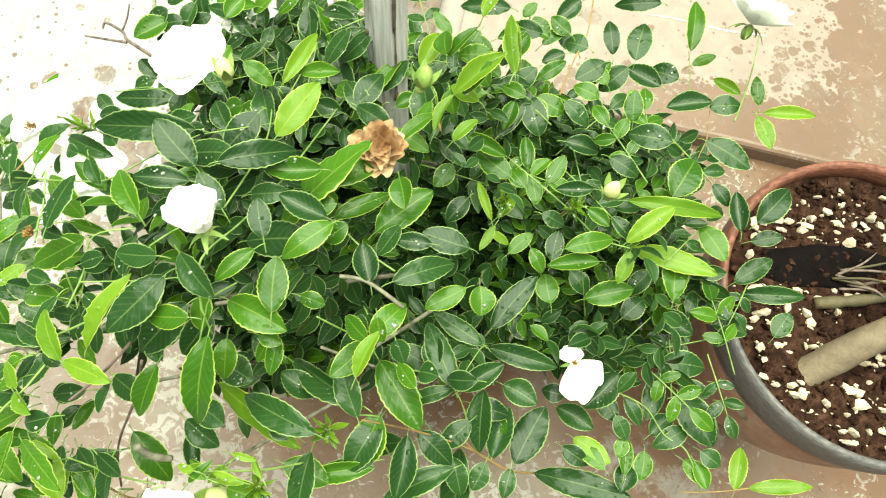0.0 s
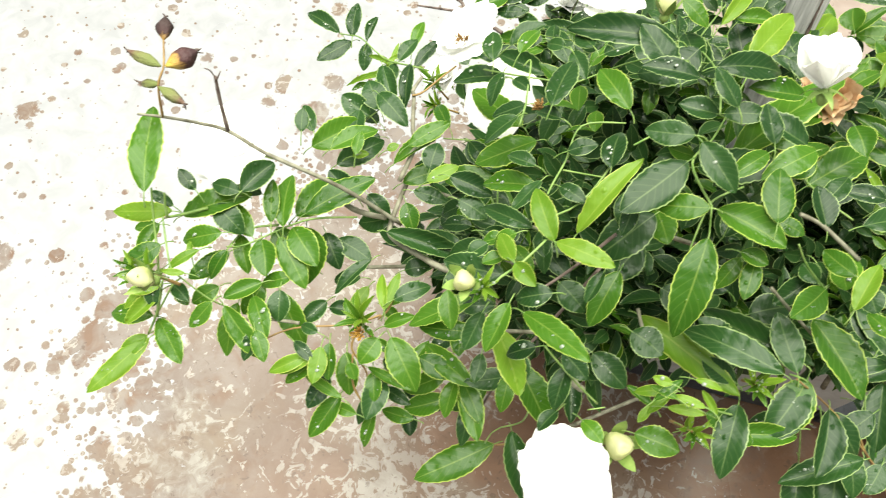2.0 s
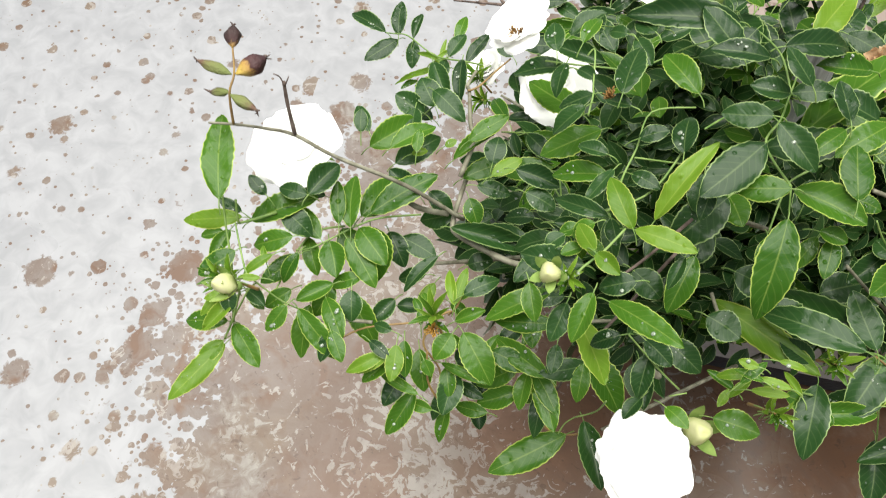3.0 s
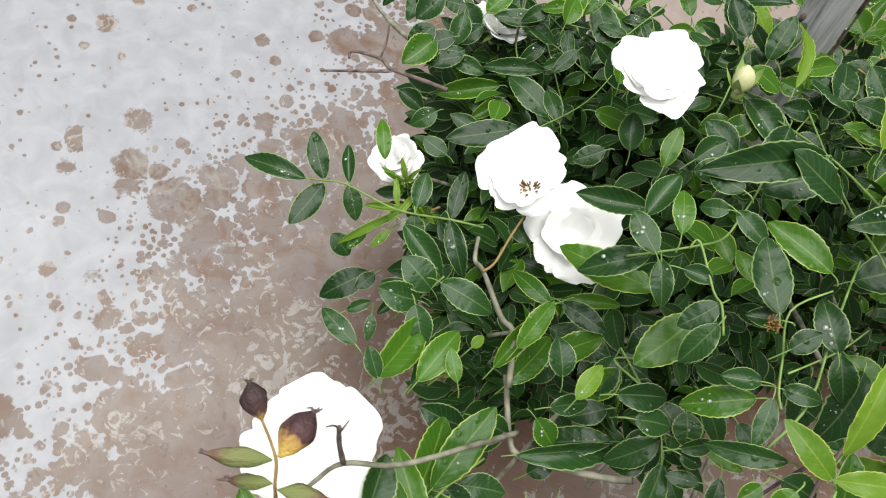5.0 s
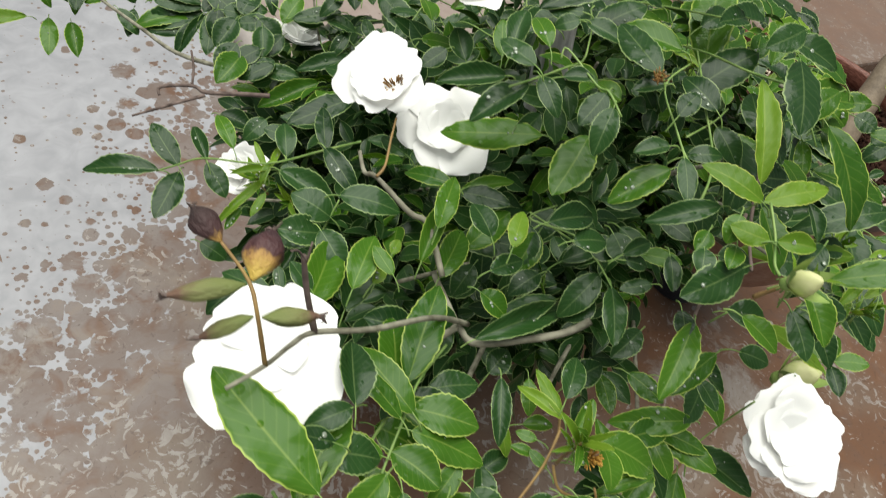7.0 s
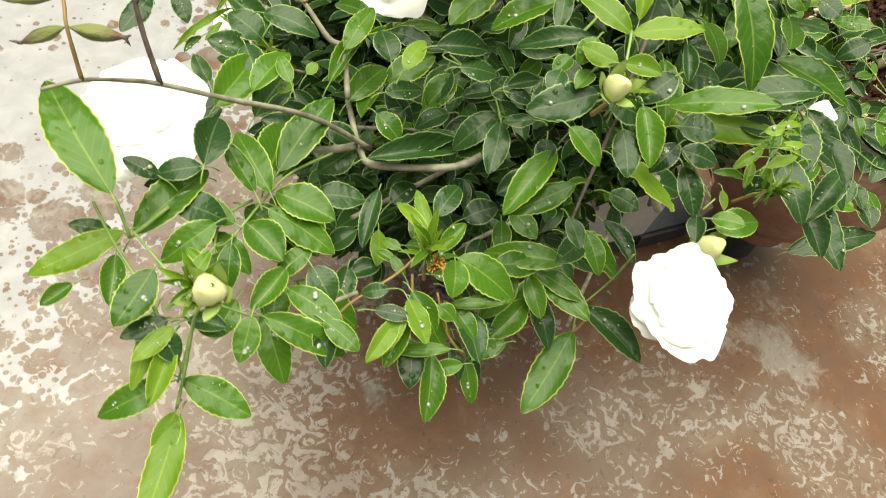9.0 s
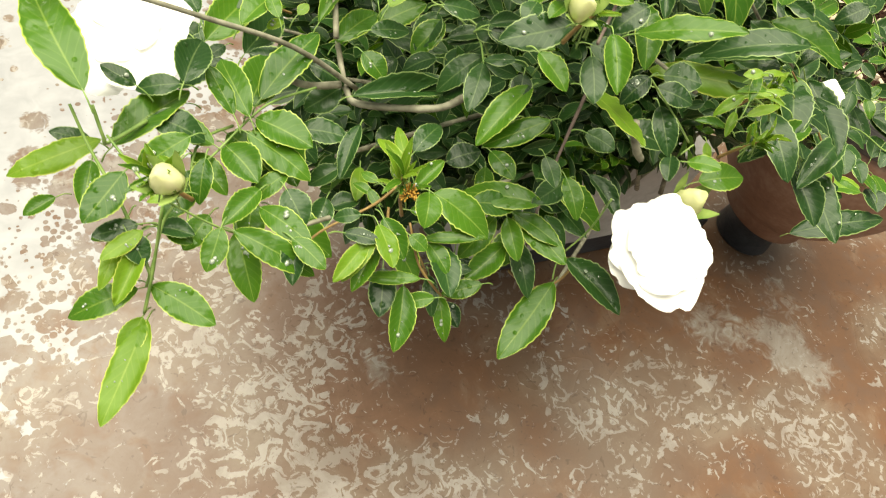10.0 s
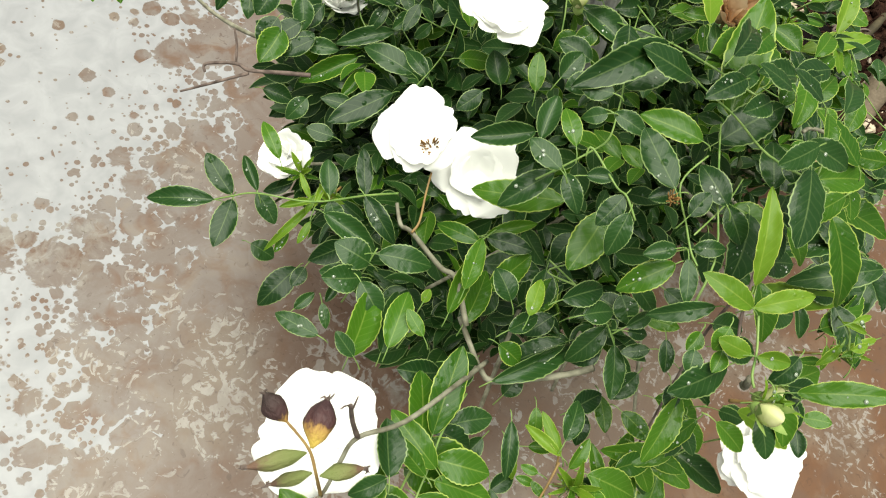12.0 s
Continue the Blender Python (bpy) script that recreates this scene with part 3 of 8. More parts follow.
def leaf_mesh(mat, seed, fold, arch, curl):
    """A toothed oval leaflet one unit long and one unit wide, with a folded midrib and a drooping tip."""
    rng = random.Random(seed)
    bm = bmesh.new()
    uv = bm.loops.layers.uv.new("UVMap")
    rows, at = [], {}
    n = 20
    side = rng.uniform(-0.05, 0.05)
    for j in range(n + 1):
        t = j / n
        half = 0.5 * math.sin(math.pi * min(1, t ** 0.95)) ** 0.66
        if j in (0, n):
            half = 0.02
        tooth = 1.0 + (0.03 if j % 2 else -0.022) if 0 < j < n else 1.0
        row = []
        for k, u in enumerate((-1, -0.62, 0, 0.62, 1)):
            x = half * u * (tooth if abs(u) == 1 else 1)
            z = fold * abs(x) + arch * (t - t * t) * 0.9 - curl * t * t + 0.016 * rng.uniform(-1, 1) * abs(u) + 0.012 * math.sin(11 * t + 3 * u + seed) * abs(u) - 0.10 * abs(x) * (abs(u) == 1)
            v = bm.verts.new((x + side * math.sin(math.pi * t), t, z))
            at[v] = (0.5 + 0.5 * u, t)
            row.append(v)
        rows.append(row)
    for a, b in zip(rows, rows[1:]):
        for k in range(4):
            f = bm.faces.new((a[k], a[k + 1], b[k + 1], b[k]))
            for lp in f.loops:
                lp[uv].uv = at[lp.vert]
    return mesh_of(bm, mat, True, "leaflet")


# fold along the midrib, arch and droop of the six leaf forms
FORMS = ((0.16, 0.10, 0.06), (0.30, 0.16, 0.12), (0.08, 0.06, 0.10), (0.42, 0.10, 0.05), (0.2, 0.2, 0.22), (0.05, -0.04, 0.02))
SHAPES = {tone: [leaf_mesh(LEAF[tone], 10 * i + len(tone), f, a, c) for i, (f, a, c) in enumerate(FORMS)] for tone in LEAF}
BLADES = []
LEAF_COUNT = [0]
CANOPY = []
REST = {}
STALKS = []


def joined_leaves():
    """The leaves beyond those kept singly, as one mesh of each tone."""
    for tone, items in REST.items():
        verts, faces, uvs = [], [], []
        for shape, m in items:
            start = len(verts)
            verts.extend(tuple(m @ v.co) for v in shape.vertices)
            layer = shape.uv_layers[0].data
            for p in shape.polygons:
                faces.append([start + v for v in p.vertices])
                uvs.extend(tuple(layer[i].uv) for i in p.loop_indices)
        me = bpy.data.meshes.new("outer_leaves")
        me.from_pydata(verts, [], faces)
        me.uv_layers.new(name="UVMap").data.foreach_set("uv", [c for uv in uvs for c in uv])
        me.polygons.foreach_set("use_smooth", [True] * len(faces))
        me.materials.append(LEAF[tone])
        tagged(part("outer_leaves", me, BUSH, HOME, "wet glossy rose leaves"), kind="stuff")
    bm = bmesh.new()
    for points in STALKS:
        tube_bm(bm, points, (0.0003, 0.00045), 4)
    tagged(part("stalk_growth", mesh_of(bm, GREEN_STEM), BUSH, HOME, "thin green leaf stalks"), kind="stuff")


def blade_matrix(base, tip, width, face):
    base, tip = Vector(base), Vector(tip)
    y = tip - base
    length = y.length
    y.normalize()
    z = Vector(face) - y * Vector(face).dot(y)
    z.normalize()
    x = y.cross(z)
    return Matrix.Translation(base) @ Matrix((x * width, y * length, z * length)).transposed().to_4x4()


def leaf(tone, base, tip, width, face):
    """One leaflet from its stalk end to its tip, in metres; face: the way its upper side looks."""
    k = LEAF_COUNT[0]
    CANOPY.append((Vector(base) + Vector(tip)) / 2)
    LEAF_COUNT[0] += 1
    back = (Vector(base) - Vector(tip)).normalized()
    down = Vector((0.0, 0.0, -1.0))
    STALKS.append((Vector(base) - back * 0.001, Vector(base) + back * 0.004 + down * 0.001, Vector(base) + back * 0.007 + down * 0.004))
    form = (k * 7 + k // 5) % 6
    shape = SHAPES[tone][form]
    BLADES.append((form, blade_matrix(base, tip, width, face)))
    if k >= 340:
        REST.setdefault(tone, []).append((shape, blade_matrix(base, tip, width, face)))
        return
    part("leaf", shape, BUSH, HOME @ blade_matrix(base, tip, width, face), {"y": "young yellow-green leaf", "m": "dark blue-green leaf", "g": ""}[tone])


def stem(points, r0, r1, mat=GREEN_STEM, name="stem", label="", knots=0.08):
    bm = bmesh.new()
    tube_bm(bm, points, (r0, r1), 7, knots, random.Random(len(points) * 7 + int(1e4 * abs(points[0][0]))))
    return part(name, mesh_of(bm, mat), BUSH, HOME, label)


# ---- leaves of the outer canopy ----
leaf("g", (-0.269, 0.892, 0.501), (-0.312, 0.901, 0.510), 0.0118, (0.07, -0.52, 0.85))
leaf("g", (-0.238, 0.861, 0.484), (-0.272, 0.858, 0.483), 0.0109, (0.01, -0.48, 0.88))
leaf("g", (-0.229, 0.837, 0.451), (-0.233, 0.800, 0.441), 0.0156, (0.10, -0.29, 0.95))
leaf("g", (-0.211, 0.826, 0.454), (-0.210, 0.795, 0.440), 0.0156, (-0.12, -0.43, 0.90))
leaf("y", (-0.246, 0.832, 0.456), (-0.302, 0.825, 0.459), 0.0141, (0.12, -0.53, 0.84))
leaf("g", (-0.193, 0.877, 0.521), (-0.180, 0.898, 0.536), 0.0176, (-0.14, -0.51, 0.85))
leaf("g", (-0.149, 0.861, 0.535), (-0.122, 0.894, 0.553), 0.0154, (-0.02, -0.47, 0.88))
leaf("g", (-0.244, 0.876, 0.506), (-0.253, 0.901, 0.519), 0.0141, (0.04, -0.43, 0.90))
leaf("g", (-0.174, 0.854, 0.512), (-0.140, 0.854, 0.516), 0.0121, (-0.12, -0.56, 0.82))
leaf("g", (-0.196, 0.860, 0.492), (-0.208, 0.822, 0.470), 0.0166, (-0.09, -0.49, 0.87))
leaf("g", (-0.192, 0.848, 0.496), (-0.165, 0.829, 0.481), 0.0177, (0.10, -0.52, 0.85))
leaf("g", (-0.241, 0.855, 0.481), (-0.225, 0.833, 0.466), 0.0121, (0.13, -0.50, 0.86))
leaf("g", (-0.255, 0.879, 0.496), (-0.248, 0.856, 0.487), 0.0120, (-0.09, -0.40, 0.91))
leaf("g", (-0.213, 0.866, 0.509), (-0.236, 0.878, 0.514), 0.0108, (-0.07, -0.46, 0.89))
leaf("g", (-0.170, 0.888, 0.537), (-0.156, 0.868, 0.527), 0.0154, (0.06, -0.43, 0.90))
leaf("m", (-0.171, 0.818, 0.475), (-0.157, 0.796, 0.463), 0.0145, (-0.03, -0.51, 0.86))
leaf("g", (-0.218, 0.863, 0.508), (-0.203, 0.877, 0.517), 0.0109, (-0.05, -0.50, 0.86))
leaf("g", (-0.186, 0.863, 0.500), (-0.204, 0.849, 0.497), 0.0121, (0.14, -0.36, 0.92))
leaf("m", (-0.076, 0.788, 0.555), (-0.100, 0.803, 0.564), 0.0166, (-0.01, -0.53, 0.85))
leaf("m", (-0.064, 0.786, 0.552), (-0.037, 0.803, 0.557), 0.0149, (0.01, -0.30, 0.95))
leaf("m", (-0.073, 0.779, 0.549), (-0.102, 0.780, 0.547), 0.0135, (-0.09, -0.46, 0.88))
leaf("m", (-0.061, 0.772, 0.549), (-0.034, 0.770, 0.548), 0.0126, (0.01, -0.52, 0.86))
leaf("g", (-0.012, 0.785, 0.545), (-0.022, 0.804, 0.551), 0.0131, (-0.27, -0.40, 0.88))
leaf("g", (-0.039, 0.754, 0.550), (-0.016, 0.751, 0.557), 0.0114, (-0.32, -0.40, 0.86))
leaf("g", (-0.104, 0.803, 0.480), (-0.160, 0.795, 0.482), 0.0210, (0.07, -0.27, 0.96))
leaf("m", (-0.100, 0.803, 0.491), (-0.143, 0.823, 0.499), 0.0155, (0.00, -0.35, 0.94))
leaf("m", (-0.111, 0.769, 0.498), (-0.133, 0.746, 0.482), 0.0139, (-0.22, -0.41, 0.88))
leaf("m", (-0.102, 0.747, 0.524), (-0.113, 0.712, 0.510), 0.0173, (-0.11, -0.34, 0.94))
leaf("m", (-0.074, 0.743, 0.535), (-0.095, 0.734, 0.527), 0.0123, (-0.10, -0.52, 0.85))
leaf("m", (-0.055, 0.750, 0.549), (-0.056, 0.725, 0.541), 0.0122, (-0.12, -0.28, 0.95))
leaf("m", (-0.011, 0.688, 0.568), (-0.052, 0.688, 0.563), 0.0145, (-0.11, -0.39, 0.91))
leaf("m", (-0.003, 0.660, 0.543), (-0.053, 0.658, 0.538), 0.0146, (-0.07, -0.41, 0.91))
leaf("m", (-0.069, 0.665, 0.536), (-0.099, 0.658, 0.530), 0.0143, (-0.12, -0.31, 0.94))
leaf("m", (-0.072, 0.699, 0.546), (-0.077, 0.675, 0.534), 0.0175, (-0.13, -0.43, 0.89))
leaf("m", (0.035, 0.723, 0.561), (0.053, 0.677, 0.556), 0.0236, (-0.39, -0.25, 0.89))
leaf("g", (0.038, 0.729, 0.557), (0.078, 0.686, 0.552), 0.0189, (-0.33, -0.41, 0.85))
leaf("g", (0.068, 0.728, 0.557), (0.102, 0.756, 0.583), 0.0150, (-0.25, -0.49, 0.83))
leaf("g", (0.027, 0.750, 0.579), (0.040, 0.779, 0.599), 0.0135, (-0.37, -0.39, 0.84))
leaf("g", (0.002, 0.686, 0.590), (-0.020, 0.686, 0.582), 0.0114, (-0.35, -0.27, 0.90))
leaf("m", (-0.008, 0.675, 0.558), (-0.026, 0.659, 0.548), 0.0117, (-0.09, -0.43, 0.90))
leaf("m", (0.015, 0.664, 0.570), (-0.003, 0.646, 0.561), 0.0115, (-0.21, -0.23, 0.95))
leaf("g", (-0.011, 0.763, 0.562), (0.008, 0.765, 0.568), 0.0105, (-0.23, -0.39, 0.89))
leaf("g", (-0.021, 0.712, 0.583), (-0.002, 0.710, 0.589), 0.0097, (-0.30, -0.42, 0.85))
leaf("g", (-0.001, 0.748, 0.560), (-0.010, 0.769, 0.567), 0.0094, (-0.22, -0.36, 0.91))
leaf("g", (0.008, 0.737, 0.577), (0.013, 0.758, 0.587), 0.0092, (-0.19, -0.40, 0.90))
leaf("g", (0.033, 0.711, 0.589), (0.017, 0.693, 0.577), 0.0099, (-0.20, -0.41, 0.89))
leaf("y", (-0.004, 0.702, 0.586), (-0.023, 0.701, 0.581), 0.0068, (-0.21, -0.49, 0.84))
leaf("y", (0.013, 0.711, 0.588), (0.031, 0.720, 0.596), 0.0069, (-0.22, -0.35, 0.91))
leaf("g", (-0.037, 0.646, 0.532), (-0.087, 0.640, 0.515), 0.0163, (-0.24, -0.45, 0.86))
leaf("m", (-0.004, 0.610, 0.553), (-0.036, 0.639, 0.560), 0.0213, (-0.07, -0.31, 0.95))
leaf("m", (-0.034, 0.581, 0.575), (-0.086, 0.569, 0.567), 0.0194, (-0.10, -0.27, 0.96))
leaf("m", (-0.018, 0.568, 0.610), (-0.027, 0.593, 0.611), 0.0123, (-0.33, -0.19, 0.93))
leaf("m", (-0.017, 0.511, 0.676), (-0.034, 0.505, 0.670), 0.0116, (-0.20, -0.41, 0.89))
leaf("g", (-0.036, 0.631, 0.536), (-0.060, 0.612, 0.529), 0.0113, (-0.02, -0.32, 0.95))
leaf("m", (-0.098, 0.469, 0.646), (-0.089, 0.438, 0.643), 0.0119, (-0.32, -0.17, 0.93))
leaf("m", (-0.096, 0.472, 0.640), (-0.090, 0.501, 0.646), 0.0105, (-0.08, -0.18, 0.98))
leaf("m", (-0.114, 0.482, 0.627), (-0.110, 0.504, 0.633), 0.0121, (-0.07, -0.24, 0.97))
leaf("m", (-0.115, 0.478, 0.628), (-0.114, 0.462, 0.622), 0.0124, (-0.28, -0.33, 0.90))
leaf("m", (-0.121, 0.469, 0.631), (-0.097, 0.440, 0.628), 0.0147, (-0.15, -0.22, 0.96))
leaf("m", (-0.103, 0.429, 0.654), (-0.075, 0.415, 0.657), 0.0159, (-0.20, -0.18, 0.96))
leaf("m", (-0.105, 0.433, 0.614), (-0.129, 0.442, 0.608), 0.0128, (-0.28, -0.19, 0.94))
leaf("m", (-0.113, 0.420, 0.639), (-0.107, 0.398, 0.635), 0.0153, (-0.25, -0.25, 0.93))
leaf("m", (-0.153, 0.502, 0.606), (-0.146, 0.482, 0.598), 0.0123, (-0.12, -0.38, 0.92))
leaf("m", (-0.153, 0.502, 0.608), (-0.156, 0.526, 0.612), 0.0083, (-0.07, -0.15, 0.99))
leaf("g", (-0.129, 0.539, 0.576), (-0.134, 0.567, 0.584), 0.0108, (-0.06, -0.28, 0.96))
leaf("m", (-0.168, 0.505, 0.602), (-0.178, 0.532, 0.611), 0.0137, (-0.11, -0.37, 0.92))
leaf("m", (-0.179, 0.504, 0.601), (-0.218, 0.516, 0.597), 0.0135, (-0.14, -0.19, 0.97))
leaf("m", (-0.168, 0.504, 0.598), (-0.185, 0.476, 0.596), 0.0154, (0.08, -0.15, 0.99))
leaf("y", (-0.121, 0.487, 0.612), (-0.143, 0.487, 0.612), 0.0054, (0.03, -0.17, 0.99))
leaf("y", (-0.119, 0.490, 0.603), (-0.156, 0.468, 0.594), 0.0055, (-0.06, -0.29, 0.96))
leaf("y", (-0.123, 0.488, 0.612), (-0.126, 0.505, 0.618), 0.0041, (-0.12, -0.36, 0.93))
leaf("y", (-0.124, 0.478, 0.622), (-0.113, 0.495, 0.624), 0.0040, (-0.03, -0.11, 0.99))
leaf("y", (-0.125, 0.477, 0.604), (-0.136, 0.466, 0.599), 0.0054, (-0.19, -0.20, 0.96))
leaf("g", (-0.138, 0.478, 0.590), (-0.149, 0.468, 0.586), 0.0062, (-0.24, -0.16, 0.96))
leaf("y", (-0.120, 0.490, 0.614), (-0.128, 0.480, 0.612), 0.0047, (-0.09, -0.12, 0.99))
leaf("m", (-0.141, 0.400, 0.619), (-0.161, 0.420, 0.616), 0.0118, (-0.15, -0.02, 0.99))
leaf("m", (-0.145, 0.430, 0.581), (-0.131, 0.436, 0.586), 0.0079, (-0.20, -0.29, 0.94))
leaf("m", (-0.133, 0.420, 0.614), (-0.134, 0.405, 0.610), 0.0067, (-0.08, -0.22, 0.97))
leaf("m", (-0.120, 0.433, 0.607), (-0.129, 0.423, 0.604), 0.0064, (-0.05, -0.24, 0.97))
leaf("m", (-0.128, 0.477, 0.524), (-0.160, 0.458, 0.519), 0.0198, (-0.07, -0.17, 0.98))
leaf("m", (-0.126, 0.468, 0.547), (-0.138, 0.457, 0.546), 0.0110, (0.00, -0.13, 0.99))
leaf("g", (-0.111, 0.377, 0.648), (-0.091, 0.405, 0.652), 0.0152, (-0.10, -0.08, 0.99))
leaf("g", (-0.092, 0.377, 0.655), (-0.097, 0.393, 0.659), 0.0083, (-0.10, -0.27, 0.96))
leaf("g", (-0.070, 0.389, 0.643), (-0.049, 0.416, 0.657), 0.0107, (-0.24, -0.26, 0.93))
leaf("g", (-0.045, 0.421, 0.662), (-0.065, 0.440, 0.658), 0.0104, (-0.32, -0.18, 0.93))
leaf("m", (-0.032, 0.429, 0.645), (-0.009, 0.413, 0.650), 0.0128, (-0.36, -0.24, 0.90))
leaf("g", (-0.030, 0.432, 0.642), (0.002, 0.430, 0.650), 0.0085, (-0.26, -0.18, 0.95))
leaf("m", (-0.024, 0.426, 0.605), (0.012, 0.409, 0.613), 0.0207, (-0.23, -0.07, 0.97))
leaf("m", (-0.002, 0.401, 0.646), (-0.015, 0.380, 0.635), 0.0163, (-0.28, -0.28, 0.92))
leaf("m", (0.043, 0.429, 0.616), (0.025, 0.416, 0.609), 0.0178, (-0.32, -0.02, 0.95))
leaf("g", (0.015, 0.410, 0.703), (-0.014, 0.386, 0.691), 0.0205, (-0.30, -0.09, 0.95))
leaf("m", (0.003, 0.395, 0.737), (-0.010, 0.380, 0.724), 0.0124, (-0.48, -0.27, 0.84))
leaf("m", (0.004, 0.404, 0.738), (-0.012, 0.395, 0.729), 0.0121, (-0.41, -0.23, 0.88))
leaf("m", (-0.010, 0.420, 0.734), (0.002, 0.414, 0.738), 0.0086, (-0.38, -0.17, 0.91))
leaf("m", (-0.018, 0.425, 0.730), (-0.018, 0.404, 0.727), 0.0107, (-0.46, -0.13, 0.88))
leaf("m", (-0.025, 0.424, 0.738), (-0.034, 0.444, 0.738), 0.0123, (-0.27, -0.15, 0.95))
leaf("m", (-0.018, 0.431, 0.720), (-0.049, 0.424, 0.708), 0.0139, (-0.30, -0.17, 0.94))
leaf("g", (0.001, 0.426, 0.689), (-0.045, 0.450, 0.675), 0.0183, (-0.40, -0.25, 0.88))
leaf("m", (-0.000, 0.472, 0.689), (-0.038, 0.478, 0.683), 0.0141, (-0.21, -0.36, 0.91))
leaf("m", (0.009, 0.447, 0.745), (-0.003, 0.449, 0.741), 0.0089, (-0.38, -0.35, 0.86))
leaf("m", (0.023, 0.462, 0.738), (0.009, 0.474, 0.733), 0.0130, (-0.47, -0.21, 0.85))
leaf("m", (0.099, 0.525, 0.678), (0.072, 0.563, 0.684), 0.0192, (-0.33, -0.37, 0.87))
leaf("m", (0.052, 0.480, 0.712), (0.085, 0.485, 0.728), 0.0196, (-0.41, -0.17, 0.90))
leaf("m", (-0.023, 0.447, 0.728), (-0.009, 0.466, 0.737), 0.0119, (-0.36, -0.20, 0.91))
leaf("g", (-0.013, 0.434, 0.740), (-0.011, 0.456, 0.744), 0.0104, (-0.28, -0.13, 0.95))
leaf("g", (0.021, 0.509, 0.671), (0.028, 0.531, 0.682), 0.0114, (-0.37, -0.32, 0.87))
leaf("m", (0.014, 0.448, 0.743), (0.027, 0.433, 0.744), 0.0107, (-0.34, -0.22, 0.91))
leaf("m", (0.144, 0.495, 0.694), (0.151, 0.526, 0.702), 0.0135, (-0.31, -0.16, 0.94))
leaf("m", (0.176, 0.608, 0.676), (0.193, 0.573, 0.666), 0.0228, (-0.44, -0.43, 0.79))
leaf("g", (0.140, 0.595, 0.655), (0.151, 0.622, 0.675), 0.0131, (-0.39, -0.45, 0.80))
leaf("g", (0.125, 0.455, 0.702), (0.163, 0.518, 0.736), 0.0274, (-0.56, -0.11, 0.82))
leaf("g", (0.057, 0.423, 0.745), (0.031, 0.446, 0.743), 0.0159, (-0.29, -0.21, 0.93))
leaf("m", (0.019, 0.396, 0.756), (0.017, 0.431, 0.758), 0.0161, (-0.40, -0.08, 0.91))
leaf("m", (0.026, 0.396, 0.749), (0.011, 0.398, 0.745), 0.0093, (-0.26, -0.06, 0.96))
leaf("m", (0.061, 0.388, 0.737), (0.055, 0.412, 0.741), 0.0144, (-0.48, -0.24, 0.85))
leaf("m", (0.036, 0.387, 0.737), (0.049, 0.394, 0.744), 0.0107, (-0.31, -0.26, 0.91))
leaf("m", (0.077, 0.393, 0.720), (0.079, 0.371, 0.715), 0.0132, (-0.49, -0.23, 0.84))
leaf("g", (0.095, 0.398, 0.704), (0.106, 0.377, 0.711), 0.0163, (-0.51, 0.01, 0.86))
leaf("m", (0.024, 0.373, 0.733), (0.007, 0.375, 0.729), 0.0098, (-0.25, -0.06, 0.97))
leaf("m", (0.040, 0.373, 0.724), (0.055, 0.367, 0.731), 0.0096, (-0.47, -0.17, 0.87))
leaf("m", (0.030, 0.367, 0.731), (0.022, 0.346, 0.725), 0.0092, (-0.40, -0.11, 0.91))
leaf("g", (0.028, 0.368, 0.722), (-0.002, 0.365, 0.709), 0.0142, (-0.37, -0.17, 0.91))
leaf("m", (0.108, 0.440, 0.702), (0.148, 0.447, 0.724), 0.0239, (-0.43, -0.24, 0.87))
leaf("g", (0.187, 0.512, 0.708), (0.197, 0.491, 0.710), 0.0166, (-0.43, -0.12, 0.89))
leaf("g", (0.178, 0.542, 0.700), (0.194, 0.568, 0.711), 0.0112, (-0.36, -0.18, 0.92))
leaf("m", (0.197, 0.485, 0.694), (0.188, 0.462, 0.688), 0.0143, (-0.40, -0.06, 0.91))
leaf("m", (0.137, 0.405, 0.696), (0.147, 0.434, 0.704), 0.0180, (-0.49, -0.07, 0.87))
leaf("y", (0.240, 0.635, 0.683), (0.222, 0.676, 0.696), 0.0131, (-0.37, -0.43, 0.83))
leaf("y", (0.204, 0.588, 0.706), (0.229, 0.616, 0.729), 0.0153, (-0.32, -0.42, 0.85))
leaf("y", (0.205, 0.656, 0.706), (0.211, 0.678, 0.716), 0.0082, (-0.45, -0.25, 0.86))
leaf("y", (0.210, 0.654, 0.659), (0.228, 0.657, 0.671), 0.0077, (-0.45, -0.39, 0.81))
leaf("g", (0.186, 0.648, 0.658), (0.200, 0.669, 0.678), 0.0104, (-0.47, -0.41, 0.78))
leaf("y", (0.221, 0.593, 0.697), (0.196, 0.608, 0.685), 0.0114, (-0.52, -0.21, 0.83))
leaf("y", (0.199, 0.555, 0.703), (0.203, 0.583, 0.712), 0.0090, (-0.56, -0.17, 0.81))
leaf("y", (0.213, 0.550, 0.708), (0.223, 0.567, 0.718), 0.0090, (-0.35, -0.27, 0.89))
leaf("m", (0.086, 0.613, 0.674), (0.075, 0.644, 0.679), 0.0177, (-0.47, -0.31, 0.83))
leaf("m", (0.113, 0.636, 0.687), (0.081, 0.644, 0.672), 0.0112, (-0.44, -0.24, 0.87))
leaf("m", (0.128, 0.635, 0.680), (0.108, 0.610, 0.665), 0.0164, (-0.33, -0.27, 0.90))
leaf("m", (0.011, 0.529, 0.651), (0.010, 0.550, 0.661), 0.0157, (-0.31, -0.41, 0.86))
leaf("m", (0.040, 0.380, 0.661), (0.051, 0.355, 0.658), 0.0123, (-0.26, -0.22, 0.94))
